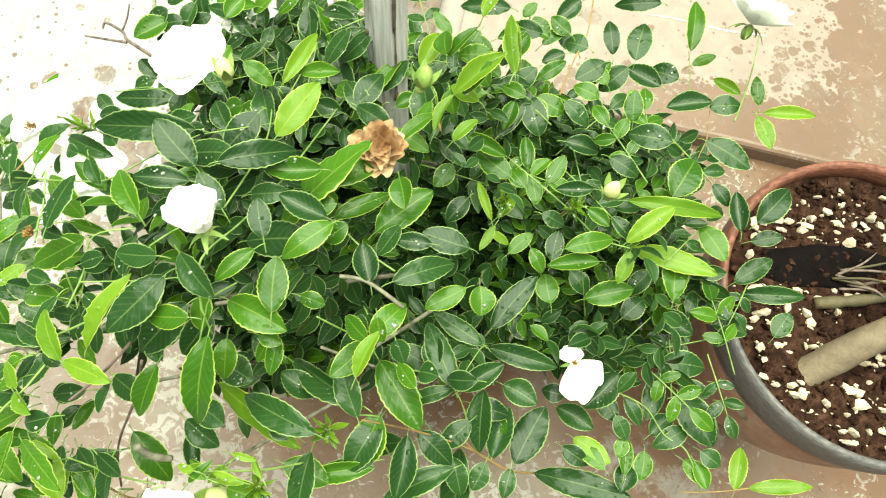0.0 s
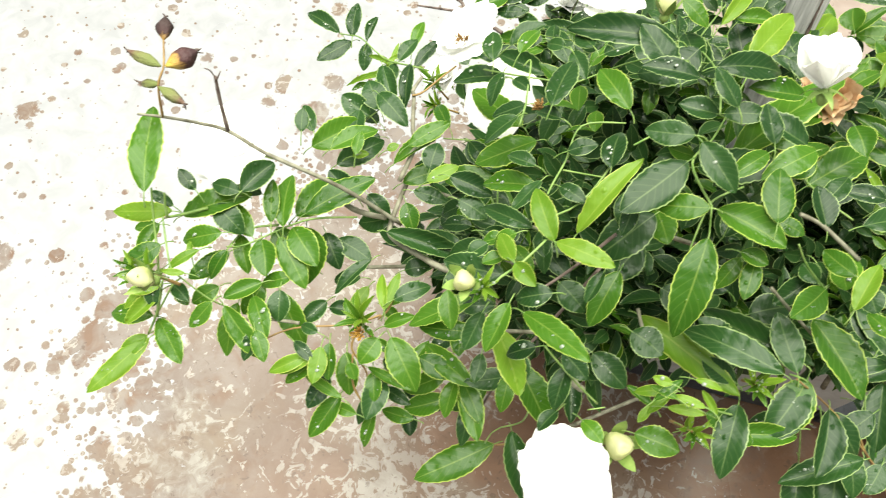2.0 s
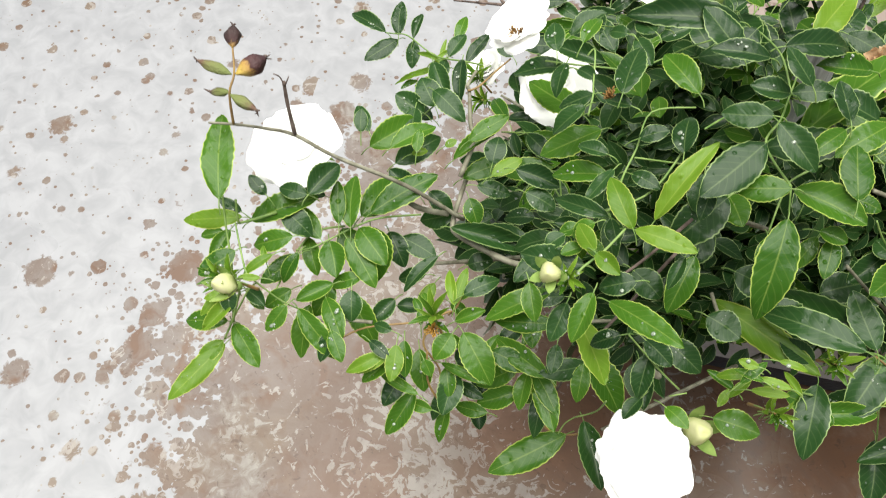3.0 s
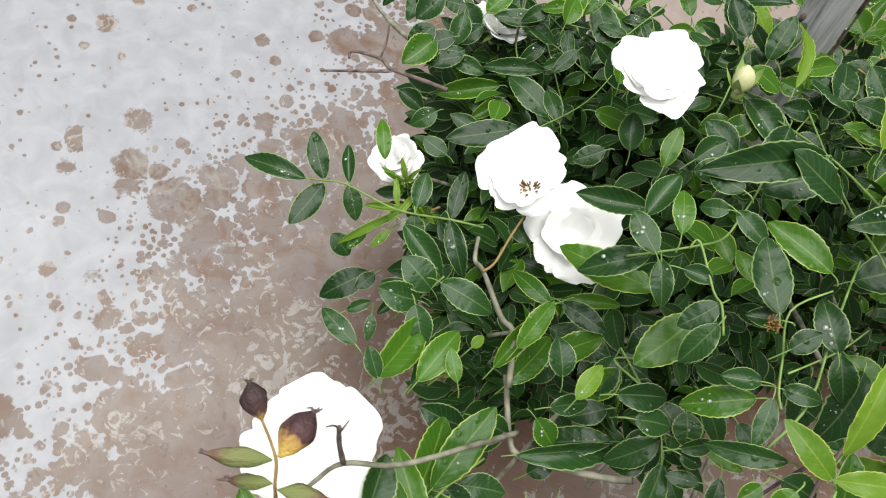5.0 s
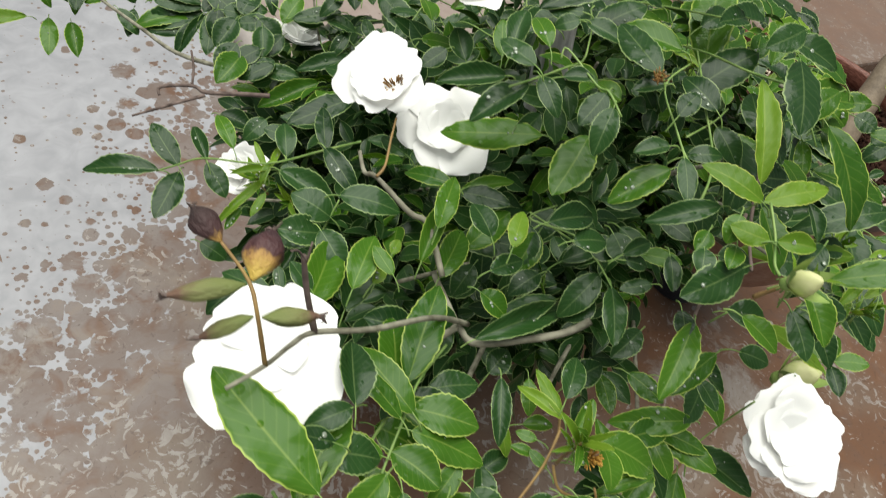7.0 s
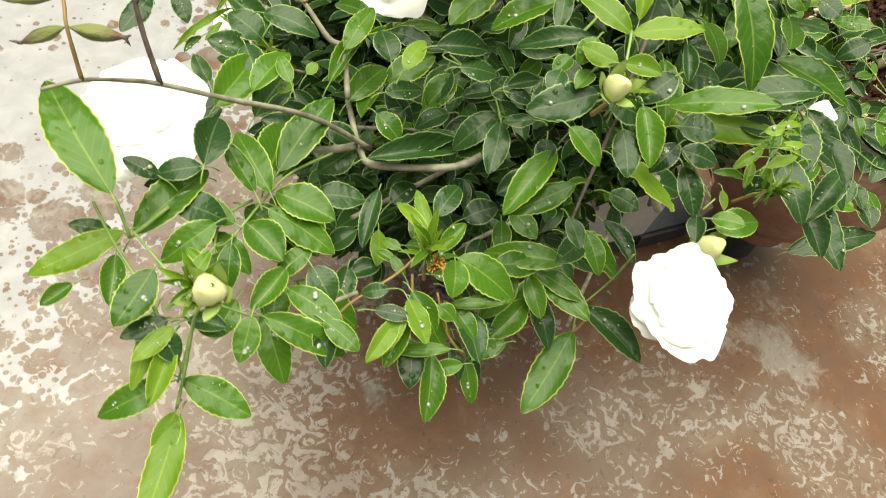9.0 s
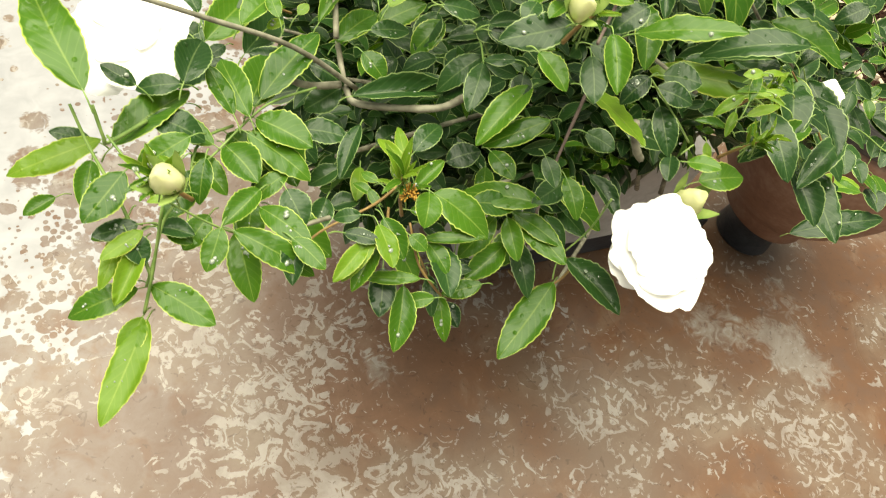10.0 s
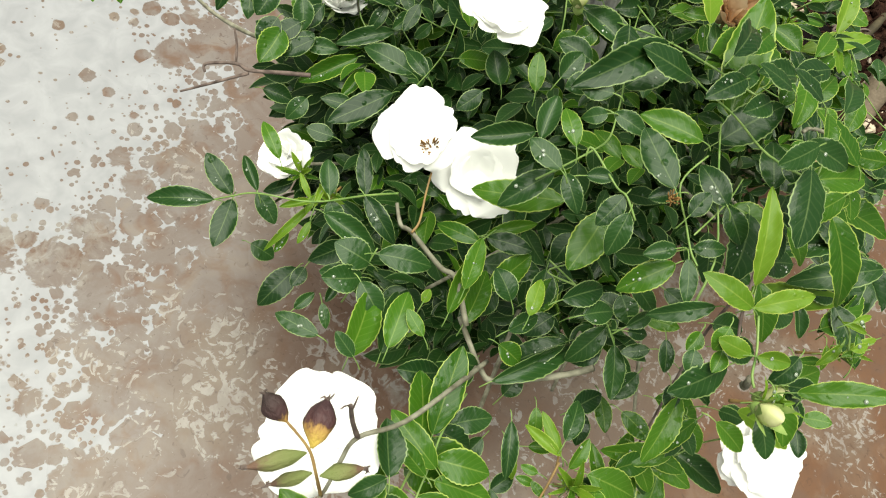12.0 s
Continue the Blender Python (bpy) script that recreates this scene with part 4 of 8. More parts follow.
leaf("g", (0.028, 0.353, 0.676), (0.046, 0.341, 0.680), 0.0097, (-0.34, -0.22, 0.92))
leaf("m", (-0.003, 0.367, 0.658), (0.018, 0.368, 0.664), 0.0106, (-0.27, -0.12, 0.96))
leaf("m", (0.022, 0.369, 0.674), (0.022, 0.352, 0.671), 0.0151, (-0.36, -0.20, 0.91))
leaf("m", (0.007, 0.398, 0.589), (0.034, 0.402, 0.595), 0.0142, (-0.20, -0.09, 0.98))
leaf("m", (-0.019, 0.407, 0.603), (-0.035, 0.395, 0.595), 0.0149, (-0.28, -0.23, 0.93))
leaf("m", (0.040, 0.363, 0.689), (0.048, 0.347, 0.691), 0.0113, (-0.41, -0.11, 0.91))
leaf("m", (0.077, 0.366, 0.698), (0.087, 0.352, 0.700), 0.0116, (-0.40, -0.13, 0.91))
leaf("m", (-0.051, 0.463, 0.641), (-0.061, 0.479, 0.642), 0.0114, (-0.11, -0.14, 0.98))
leaf("m", (-0.115, 0.643, 0.506), (-0.093, 0.631, 0.501), 0.0162, (-0.01, -0.39, 0.92))
leaf("m", (-0.085, 0.620, 0.520), (-0.104, 0.608, 0.514), 0.0157, (-0.03, -0.41, 0.91))
leaf("m", (-0.084, 0.558, 0.562), (-0.102, 0.568, 0.564), 0.0140, (-0.05, -0.25, 0.97))
leaf("m", (-0.157, 0.496, 0.539), (-0.143, 0.484, 0.534), 0.0152, (0.07, -0.34, 0.94))
leaf("g", (-0.271, 0.883, 0.505), (-0.266, 0.899, 0.511), 0.0162, (0.17, -0.41, 0.90))
leaf("g", (-0.249, 0.879, 0.503), (-0.253, 0.907, 0.522), 0.0206, (-0.02, -0.55, 0.84))
leaf("g", (-0.251, 0.882, 0.500), (-0.252, 0.850, 0.488), 0.0184, (0.17, -0.36, 0.92))
leaf("g", (-0.242, 0.877, 0.514), (-0.222, 0.884, 0.517), 0.0151, (0.06, -0.50, 0.87))
leaf("m", (-0.217, 0.877, 0.520), (-0.200, 0.886, 0.526), 0.0163, (-0.02, -0.52, 0.85))
leaf("m", (-0.203, 0.862, 0.507), (-0.178, 0.872, 0.510), 0.0176, (0.10, -0.52, 0.85))
leaf("m", (-0.208, 0.869, 0.500), (-0.231, 0.853, 0.496), 0.0218, (0.14, -0.42, 0.89))
leaf("g", (-0.176, 0.860, 0.510), (-0.197, 0.883, 0.516), 0.0220, (-0.20, -0.41, 0.89))
leaf("g", (-0.176, 0.856, 0.513), (-0.148, 0.871, 0.526), 0.0187, (-0.13, -0.51, 0.85))
leaf("g", (-0.176, 0.855, 0.510), (-0.140, 0.860, 0.519), 0.0166, (-0.16, -0.35, 0.92))
leaf("m", (-0.174, 0.856, 0.507), (-0.145, 0.855, 0.509), 0.0144, (-0.10, -0.40, 0.91))
leaf("g", (-0.174, 0.852, 0.500), (-0.141, 0.844, 0.498), 0.0167, (-0.09, -0.56, 0.83))
leaf("m", (-0.183, 0.860, 0.496), (-0.224, 0.846, 0.492), 0.0154, (0.09, -0.51, 0.86))
leaf("m", (-0.201, 0.856, 0.488), (-0.206, 0.817, 0.475), 0.0198, (-0.02, -0.33, 0.95))
leaf("g", (-0.192, 0.848, 0.495), (-0.164, 0.833, 0.486), 0.0255, (0.11, -0.38, 0.92))
leaf("g", (-0.179, 0.847, 0.497), (-0.155, 0.828, 0.487), 0.0222, (-0.04, -0.50, 0.87))
leaf("m", (-0.219, 0.849, 0.480), (-0.210, 0.830, 0.473), 0.0176, (0.03, -0.31, 0.95))
leaf("m", (-0.169, 0.847, 0.491), (-0.155, 0.824, 0.480), 0.0201, (0.03, -0.43, 0.90))
leaf("g", (-0.149, 0.837, 0.493), (-0.142, 0.818, 0.483), 0.0168, (-0.07, -0.48, 0.87))
leaf("g", (-0.169, 0.834, 0.482), (-0.198, 0.825, 0.478), 0.0166, (-0.01, -0.30, 0.96))
leaf("m", (-0.157, 0.824, 0.470), (-0.166, 0.799, 0.460), 0.0135, (-0.10, -0.34, 0.93))
leaf("y", (-0.102, 0.820, 0.508), (-0.140, 0.830, 0.504), 0.0122, (-0.18, -0.35, 0.92))
leaf("g", (-0.103, 0.796, 0.532), (-0.112, 0.812, 0.537), 0.0159, (-0.16, -0.37, 0.92))
leaf("m", (-0.141, 0.810, 0.490), (-0.100, 0.800, 0.490), 0.0189, (-0.11, -0.47, 0.87))
leaf("m", (-0.099, 0.800, 0.483), (-0.157, 0.797, 0.475), 0.0245, (-0.08, -0.51, 0.86))
leaf("m", (-0.112, 0.782, 0.478), (-0.152, 0.791, 0.474), 0.0132, (-0.19, -0.39, 0.90))
leaf("m", (-0.102, 0.774, 0.501), (-0.127, 0.750, 0.485), 0.0096, (-0.19, -0.38, 0.90))
leaf("m", (-0.107, 0.758, 0.516), (-0.083, 0.775, 0.528), 0.0189, (-0.25, -0.31, 0.92))
leaf("m", (-0.102, 0.769, 0.530), (-0.082, 0.743, 0.525), 0.0208, (-0.22, -0.37, 0.90))
leaf("m", (-0.098, 0.744, 0.530), (-0.105, 0.721, 0.516), 0.0173, (-0.12, -0.49, 0.86))
leaf("m", (-0.095, 0.737, 0.534), (-0.073, 0.730, 0.532), 0.0183, (-0.06, -0.48, 0.88))
leaf("m", (-0.088, 0.721, 0.537), (-0.108, 0.703, 0.524), 0.0218, (-0.22, -0.38, 0.90))
leaf("m", (-0.082, 0.729, 0.535), (-0.064, 0.751, 0.545), 0.0194, (-0.18, -0.27, 0.95))
leaf("m", (-0.059, 0.731, 0.537), (-0.086, 0.737, 0.538), 0.0173, (-0.02, -0.26, 0.97))
leaf("m", (-0.062, 0.759, 0.540), (-0.068, 0.778, 0.549), 0.0188, (-0.07, -0.44, 0.89))
leaf("m", (-0.055, 0.742, 0.541), (-0.038, 0.759, 0.552), 0.0186, (-0.25, -0.34, 0.91))
leaf("m", (-0.038, 0.760, 0.551), (-0.015, 0.763, 0.556), 0.0157, (-0.16, -0.34, 0.93))
leaf("g", (-0.004, 0.779, 0.552), (-0.023, 0.793, 0.553), 0.0216, (-0.21, -0.34, 0.92))
leaf("m", (-0.062, 0.709, 0.542), (-0.089, 0.717, 0.537), 0.0179, (-0.26, -0.30, 0.92))
leaf("m", (-0.072, 0.710, 0.545), (-0.060, 0.688, 0.537), 0.0217, (-0.28, -0.45, 0.85))
leaf("m", (-0.095, 0.685, 0.541), (-0.114, 0.671, 0.530), 0.0210, (-0.21, -0.41, 0.89))
leaf("g", (-0.093, 0.677, 0.536), (-0.117, 0.651, 0.532), 0.0235, (0.04, -0.22, 0.98))
leaf("m", (-0.077, 0.680, 0.539), (-0.101, 0.671, 0.535), 0.0172, (-0.04, -0.26, 0.97))
leaf("m", (-0.055, 0.694, 0.541), (-0.076, 0.679, 0.533), 0.0147, (-0.01, -0.49, 0.87))
leaf("g", (-0.053, 0.705, 0.544), (-0.034, 0.724, 0.558), 0.0180, (-0.27, -0.39, 0.88))
leaf("m", (-0.049, 0.694, 0.558), (-0.025, 0.688, 0.558), 0.0146, (-0.09, -0.51, 0.86))
leaf("g", (-0.022, 0.734, 0.559), (-0.040, 0.737, 0.559), 0.0163, (-0.05, -0.49, 0.87))
leaf("g", (-0.024, 0.728, 0.571), (-0.003, 0.734, 0.576), 0.0151, (-0.07, -0.44, 0.89))
leaf("g", (0.008, 0.731, 0.569), (-0.003, 0.760, 0.582), 0.0154, (-0.17, -0.46, 0.87))
leaf("g", (0.027, 0.769, 0.576), (0.046, 0.784, 0.593), 0.0138, (-0.37, -0.44, 0.82))
leaf("g", (0.009, 0.714, 0.585), (0.009, 0.731, 0.595), 0.0129, (-0.27, -0.47, 0.84))
leaf("g", (0.012, 0.698, 0.594), (-0.001, 0.683, 0.583), 0.0144, (-0.31, -0.39, 0.87))
leaf("m", (-0.011, 0.692, 0.581), (-0.032, 0.679, 0.574), 0.0124, (-0.04, -0.41, 0.91))
leaf("m", (-0.089, 0.658, 0.530), (-0.068, 0.671, 0.536), 0.0172, (-0.04, -0.32, 0.95))
leaf("m", (-0.076, 0.668, 0.525), (-0.050, 0.657, 0.530), 0.0146, (-0.29, -0.34, 0.89))
leaf("m", (0.102, 0.601, 0.670), (0.112, 0.624, 0.690), 0.0159, (-0.42, -0.47, 0.78))
leaf("m", (0.089, 0.616, 0.671), (0.075, 0.638, 0.680), 0.0185, (-0.20, -0.48, 0.85))
leaf("m", (0.113, 0.645, 0.684), (0.086, 0.646, 0.678), 0.0112, (-0.23, -0.28, 0.93))
leaf("m", (0.125, 0.650, 0.694), (0.119, 0.668, 0.697), 0.0139, (-0.49, -0.36, 0.80))
leaf("y", (0.122, 0.644, 0.685), (0.111, 0.661, 0.692), 0.0052, (-0.19, -0.48, 0.86))
leaf("m", (0.159, 0.626, 0.670), (0.145, 0.600, 0.659), 0.0150, (-0.34, -0.18, 0.92))
leaf("g", (0.185, 0.644, 0.666), (0.178, 0.662, 0.670), 0.0187, (-0.51, -0.38, 0.77))
leaf("m", (0.181, 0.618, 0.669), (0.168, 0.603, 0.654), 0.0180, (-0.49, -0.38, 0.79))
leaf("g", (0.179, 0.610, 0.674), (0.188, 0.577, 0.663), 0.0194, (-0.34, -0.39, 0.86))
leaf("g", (0.197, 0.608, 0.677), (0.205, 0.592, 0.672), 0.0151, (-0.35, -0.44, 0.83))
leaf("g", (0.189, 0.583, 0.695), (0.183, 0.558, 0.687), 0.0117, (-0.37, -0.21, 0.90))
leaf("y", (0.242, 0.638, 0.680), (0.227, 0.676, 0.690), 0.0151, (-0.42, -0.39, 0.82))
leaf("y", (0.205, 0.660, 0.705), (0.207, 0.674, 0.714), 0.0100, (-0.40, -0.46, 0.79))
leaf("g", (0.220, 0.607, 0.690), (0.205, 0.609, 0.682), 0.0133, (-0.46, -0.24, 0.85))
leaf("g", (0.222, 0.609, 0.724), (0.207, 0.590, 0.705), 0.0153, (-0.46, -0.43, 0.78))
leaf("m", (0.230, 0.667, 0.678), (0.228, 0.646, 0.672), 0.0172, (-0.36, -0.22, 0.91))
leaf("g", (0.127, 0.584, 0.667), (0.115, 0.593, 0.663), 0.0144, (-0.50, -0.29, 0.82))
leaf("m", (0.139, 0.575, 0.665), (0.129, 0.587, 0.667), 0.0127, (-0.27, -0.34, 0.90))
leaf("m", (0.154, 0.579, 0.676), (0.142, 0.571, 0.664), 0.0169, (-0.50, -0.38, 0.78))
leaf("g", (0.150, 0.551, 0.680), (0.172, 0.541, 0.685), 0.0097, (-0.32, -0.25, 0.91))
leaf("m", (0.103, 0.528, 0.700), (0.090, 0.521, 0.692), 0.0133, (-0.34, -0.33, 0.88))
leaf("m", (0.071, 0.556, 0.685), (0.088, 0.526, 0.686), 0.0181, (-0.32, -0.16, 0.94))
leaf("g", (0.062, 0.543, 0.679), (0.046, 0.538, 0.673), 0.0143, (-0.23, -0.40, 0.89))
leaf("g", (0.074, 0.541, 0.686), (0.059, 0.538, 0.676), 0.0135, (-0.48, -0.29, 0.83))
leaf("m", (0.061, 0.519, 0.683), (0.043, 0.536, 0.686), 0.0160, (-0.21, -0.37, 0.91))
leaf("m", (0.027, 0.482, 0.723), (0.011, 0.482, 0.717), 0.0131, (-0.32, -0.37, 0.87))
leaf("m", (0.027, 0.503, 0.693), (0.043, 0.513, 0.702), 0.0144, (-0.24, -0.37, 0.90))
leaf("m", (0.090, 0.464, 0.757), (0.129, 0.489, 0.754), 0.0172, (0.23, -0.23, 0.95))
leaf("m", (0.073, 0.463, 0.741), (0.043, 0.480, 0.752), 0.0203, (0.21, -0.22, 0.95))
leaf("m", (0.083, 0.445, 0.764), (0.053, 0.437, 0.767), 0.0131, (0.14, -0.17, 0.97))
leaf("m", (0.107, 0.434, 0.766), (0.089, 0.448, 0.774), 0.0136, (0.29, -0.16, 0.94))
leaf("g", (0.144, 0.487, 0.739), (0.113, 0.474, 0.743), 0.0149, (0.20, -0.17, 0.96))
leaf("g", (0.169, 0.515, 0.702), (0.128, 0.492, 0.710), 0.0202, (0.22, -0.06, 0.97))
leaf("y", (0.109, 0.501, 0.735), (0.123, 0.542, 0.744), 0.0192, (0.25, -0.29, 0.92))
leaf("y", (0.089, 0.555, 0.704), (0.099, 0.599, 0.712), 0.0114, (0.27, -0.22, 0.94))
leaf("g", (0.164, 0.626, 0.657), (0.122, 0.618, 0.652), 0.0157, (-0.04, -0.31, 0.95))
leaf("y", (0.166, 0.642, 0.643), (0.173, 0.675, 0.648), 0.0172, (0.19, -0.17, 0.97))
leaf("y", (0.147, 0.662, 0.618), (0.119, 0.699, 0.640), 0.0179, (0.19, -0.38, 0.90))
leaf("g", (0.059, 0.560, 0.708), (0.082, 0.553, 0.701), 0.0130, (0.17, -0.39, 0.90))
leaf("g", (0.013, 0.587, 0.637), (0.016, 0.610, 0.640), 0.0149, (0.16, -0.16, 0.97))
leaf("g", (-0.009, 0.556, 0.647), (0.017, 0.551, 0.645), 0.0144, (0.05, -0.23, 0.97))
leaf("g", (0.096, 0.568, 0.702), (0.122, 0.578, 0.704), 0.0115, (0.05, -0.33, 0.94))
leaf("m", (0.148, 0.565, 0.681), (0.123, 0.585, 0.686), 0.0162, (-0.00, -0.25, 0.97))
leaf("m", (0.119, 0.622, 0.651), (0.103, 0.640, 0.660), 0.0167, (0.26, -0.20, 0.95))
leaf("g", (0.181, 0.483, 0.674), (0.209, 0.521, 0.687), 0.0236, (-0.09, -0.26, 0.96))
leaf("g", (0.152, 0.478, 0.689), (0.184, 0.506, 0.692), 0.0127, (0.19, -0.31, 0.93))
leaf("m", (0.156, 0.461, 0.731), (0.125, 0.464, 0.737), 0.0164, (0.17, -0.17, 0.97))
leaf("g", (0.161, 0.458, 0.733), (0.140, 0.429, 0.735), 0.0161, (0.11, -0.02, 0.99))
leaf("m", (0.132, 0.428, 0.758), (0.121, 0.448, 0.763), 0.0132, (0.16, -0.18, 0.97))
leaf("g", (0.130, 0.420, 0.759), (0.116, 0.397, 0.758), 0.0109, (0.11, -0.11, 0.99))
leaf("g", (0.149, 0.392, 0.745), (0.141, 0.422, 0.752), 0.0178, (0.01, -0.22, 0.98))
leaf("m", (0.191, 0.440, 0.697), (0.178, 0.463, 0.702), 0.0166, (0.10, -0.17, 0.98))
leaf("m", (0.205, 0.441, 0.710), (0.240, 0.469, 0.708), 0.0171, (0.09, -0.05, 0.99))
leaf("m", (0.246, 0.488, 0.685), (0.212, 0.488, 0.688), 0.0191, (0.11, -0.07, 0.99))
leaf("m", (0.221, 0.479, 0.695), (0.196, 0.474, 0.695), 0.0124, (0.04, -0.22, 0.98))
leaf("g", (0.251, 0.458, 0.691), (0.229, 0.438, 0.688), 0.0146, (-0.08, -0.06, 1.00))
leaf("g", (0.262, 0.477, 0.648), (0.269, 0.457, 0.644), 0.0194, (0.09, -0.13, 0.99))
leaf("g", (0.202, 0.407, 0.691), (0.217, 0.436, 0.694), 0.0172, (0.05, -0.14, 0.99))
leaf("g", (0.202, 0.405, 0.690), (0.187, 0.376, 0.694), 0.0169, (0.19, 0.03, 0.98))
leaf("g", (0.211, 0.401, 0.660), (0.250, 0.366, 0.663), 0.0240, (-0.12, -0.05, 0.99))
leaf("m", (0.264, 0.400, 0.657), (0.234, 0.438, 0.658), 0.0184, (0.02, -0.01, 1.00))
leaf("m", (0.244, 0.363, 0.635), (0.249, 0.321, 0.629), 0.0183, (0.06, -0.15, 0.99))
leaf("m", (0.251, 0.370, 0.614), (0.282, 0.355, 0.610), 0.0192, (0.06, -0.10, 0.99))
leaf("m", (0.286, 0.390, 0.603), (0.270, 0.366, 0.597), 0.0173, (-0.16, -0.17, 0.97))
leaf("m", (0.283, 0.354, 0.608), (0.241, 0.320, 0.600), 0.0175, (-0.16, -0.01, 0.99))
leaf("m", (0.341, 0.381, 0.510), (0.355, 0.436, 0.513), 0.0294, (-0.08, -0.03, 1.00))
leaf("m", (0.314, 0.374, 0.561), (0.316, 0.417, 0.563), 0.0205, (-0.03, -0.05, 1.00))
leaf("m", (0.286, 0.408, 0.573), (0.317, 0.407, 0.576), 0.0175, (-0.09, -0.13, 0.99))
leaf("m", (0.373, 0.387, 0.438), (0.460, 0.389, 0.463), 0.0262, (-0.26, -0.20, 0.94))
leaf("m", (0.289, 0.460, 0.553), (0.347, 0.459, 0.563), 0.0185, (-0.16, -0.24, 0.96))
leaf("m", (0.275, 0.434, 0.657), (0.236, 0.446, 0.659), 0.0146, (0.07, -0.00, 1.00))
leaf("m", (0.273, 0.410, 0.600), (0.298, 0.437, 0.609), 0.0168, (-0.07, -0.23, 0.97))
leaf("m", (0.265, 0.400, 0.651), (0.234, 0.382, 0.647), 0.0112, (-0.10, -0.04, 0.99))
leaf("m", (0.282, 0.461, 0.606), (0.304, 0.510, 0.617), 0.0190, (-0.15, -0.16, 0.97))
leaf("g", (0.278, 0.589, 0.598), (0.262, 0.603, 0.597), 0.0159, (-0.16, -0.10, 0.98))
leaf("g", (0.263, 0.585, 0.616), (0.230, 0.600, 0.617), 0.0202, (-0.06, -0.19, 0.98))
leaf("g", (0.254, 0.599, 0.622), (0.214, 0.604, 0.629), 0.0133, (0.13, -0.36, 0.93))
leaf("m", (0.279, 0.650, 0.582), (0.258, 0.680, 0.598), 0.0240, (0.11, -0.41, 0.90))
leaf("m", (0.243, 0.628, 0.598), (0.257, 0.663, 0.609), 0.0162, (0.09, -0.33, 0.94))
leaf("g", (0.277, 0.609, 0.591), (0.266, 0.637, 0.599), 0.0131, (-0.00, -0.29, 0.96))
leaf("g", (0.296, 0.599, 0.596), (0.303, 0.627, 0.605), 0.0149, (-0.07, -0.29, 0.96))
leaf("m", (0.330, 0.596, 0.619), (0.301, 0.588, 0.615), 0.0134, (-0.07, -0.31, 0.95))
leaf("y", (0.361, 0.599, 0.612), (0.444, 0.611, 0.620), 0.0145, (-0.04, -0.33, 0.94))
leaf("y", (0.385, 0.582, 0.561), (0.457, 0.574, 0.583), 0.0203, (-0.30, -0.14, 0.94))
leaf("y", (0.367, 0.561, 0.615), (0.394, 0.596, 0.634), 0.0169, (-0.26, -0.30, 0.92))
leaf("y", (0.374, 0.559, 0.605), (0.372, 0.532, 0.598), 0.0134, (0.02, -0.26, 0.97))
leaf("g", (0.349, 0.538, 0.615), (0.311, 0.524, 0.609), 0.0140, (-0.13, -0.07, 0.99))
leaf("g", (0.319, 0.536, 0.623), (0.355, 0.557, 0.628), 0.0166, (-0.06, -0.16, 0.99))
leaf("m", (0.313, 0.528, 0.610), (0.312, 0.553, 0.615), 0.0150, (-0.10, -0.17, 0.98))
leaf("g", (0.354, 0.521, 0.569), (0.390, 0.539, 0.581), 0.0207, (-0.21, -0.24, 0.95))
leaf("g", (0.325, 0.503, 0.584), (0.314, 0.525, 0.588), 0.0192, (-0.03, -0.22, 0.98))
leaf("m", (0.432, 0.550, 0.508), (0.471, 0.541, 0.512), 0.0229, (-0.14, -0.21, 0.97))
leaf("m", (0.453, 0.513, 0.493), (0.495, 0.519, 0.499), 0.0252, (-0.12, -0.18, 0.98))
leaf("m", (0.476, 0.499, 0.485), (0.504, 0.495, 0.494), 0.0175, (-0.32, -0.15, 0.94))
leaf("m", (0.476, 0.491, 0.487), (0.514, 0.451, 0.494), 0.0313, (-0.29, -0.11, 0.95))
leaf("m", (0.453, 0.502, 0.492), (0.452, 0.457, 0.490), 0.0206, (-0.15, -0.05, 0.99))
leaf("m", (0.413, 0.486, 0.507), (0.391, 0.448, 0.497), 0.0254, (-0.13, -0.18, 0.97))
leaf("g", (0.445, 0.405, 0.477), (0.441, 0.441, 0.476), 0.0139, (-0.06, 0.03, 1.00))
leaf("g", (0.426, 0.404, 0.480), (0.396, 0.425, 0.471), 0.0171, (-0.23, 0.07, 0.97))
leaf("y", (0.540, 0.420, 0.491), (0.540, 0.459, 0.492), 0.0159, (-0.34, -0.03, 0.94))
leaf("y", (0.557, 0.427, 0.482), (0.608, 0.443, 0.498), 0.0137, (-0.28, -0.04, 0.96))
leaf("g", (0.505, 0.434, 0.482), (0.518, 0.414, 0.485), 0.0149, (-0.29, -0.02, 0.96))
leaf("g", (0.432, 0.549, 0.557), (0.423, 0.599, 0.567), 0.0237, (-0.06, -0.21, 0.98))
leaf("g", (0.437, 0.616, 0.577), (0.463, 0.590, 0.580), 0.0214, (-0.29, -0.19, 0.94))
leaf("m", (0.505, 0.582, 0.511), (0.473, 0.574, 0.502), 0.0201, (-0.26, -0.05, 0.97))
leaf("m", (0.498, 0.600, 0.521), (0.527, 0.630, 0.532), 0.0199, (-0.09, -0.26, 0.96))
leaf("m", (0.466, 0.613, 0.594), (0.454, 0.646, 0.600), 0.0161, (-0.25, -0.27, 0.93))
leaf("m", (0.485, 0.635, 0.579), (0.505, 0.669, 0.595), 0.0238, (-0.09, -0.38, 0.92))
leaf("m", (0.490, 0.625, 0.561), (0.515, 0.635, 0.569), 0.0148, (-0.16, -0.30, 0.94))
leaf("m", (0.517, 0.603, 0.493), (0.572, 0.612, 0.513), 0.0182, (-0.27, -0.34, 0.90))
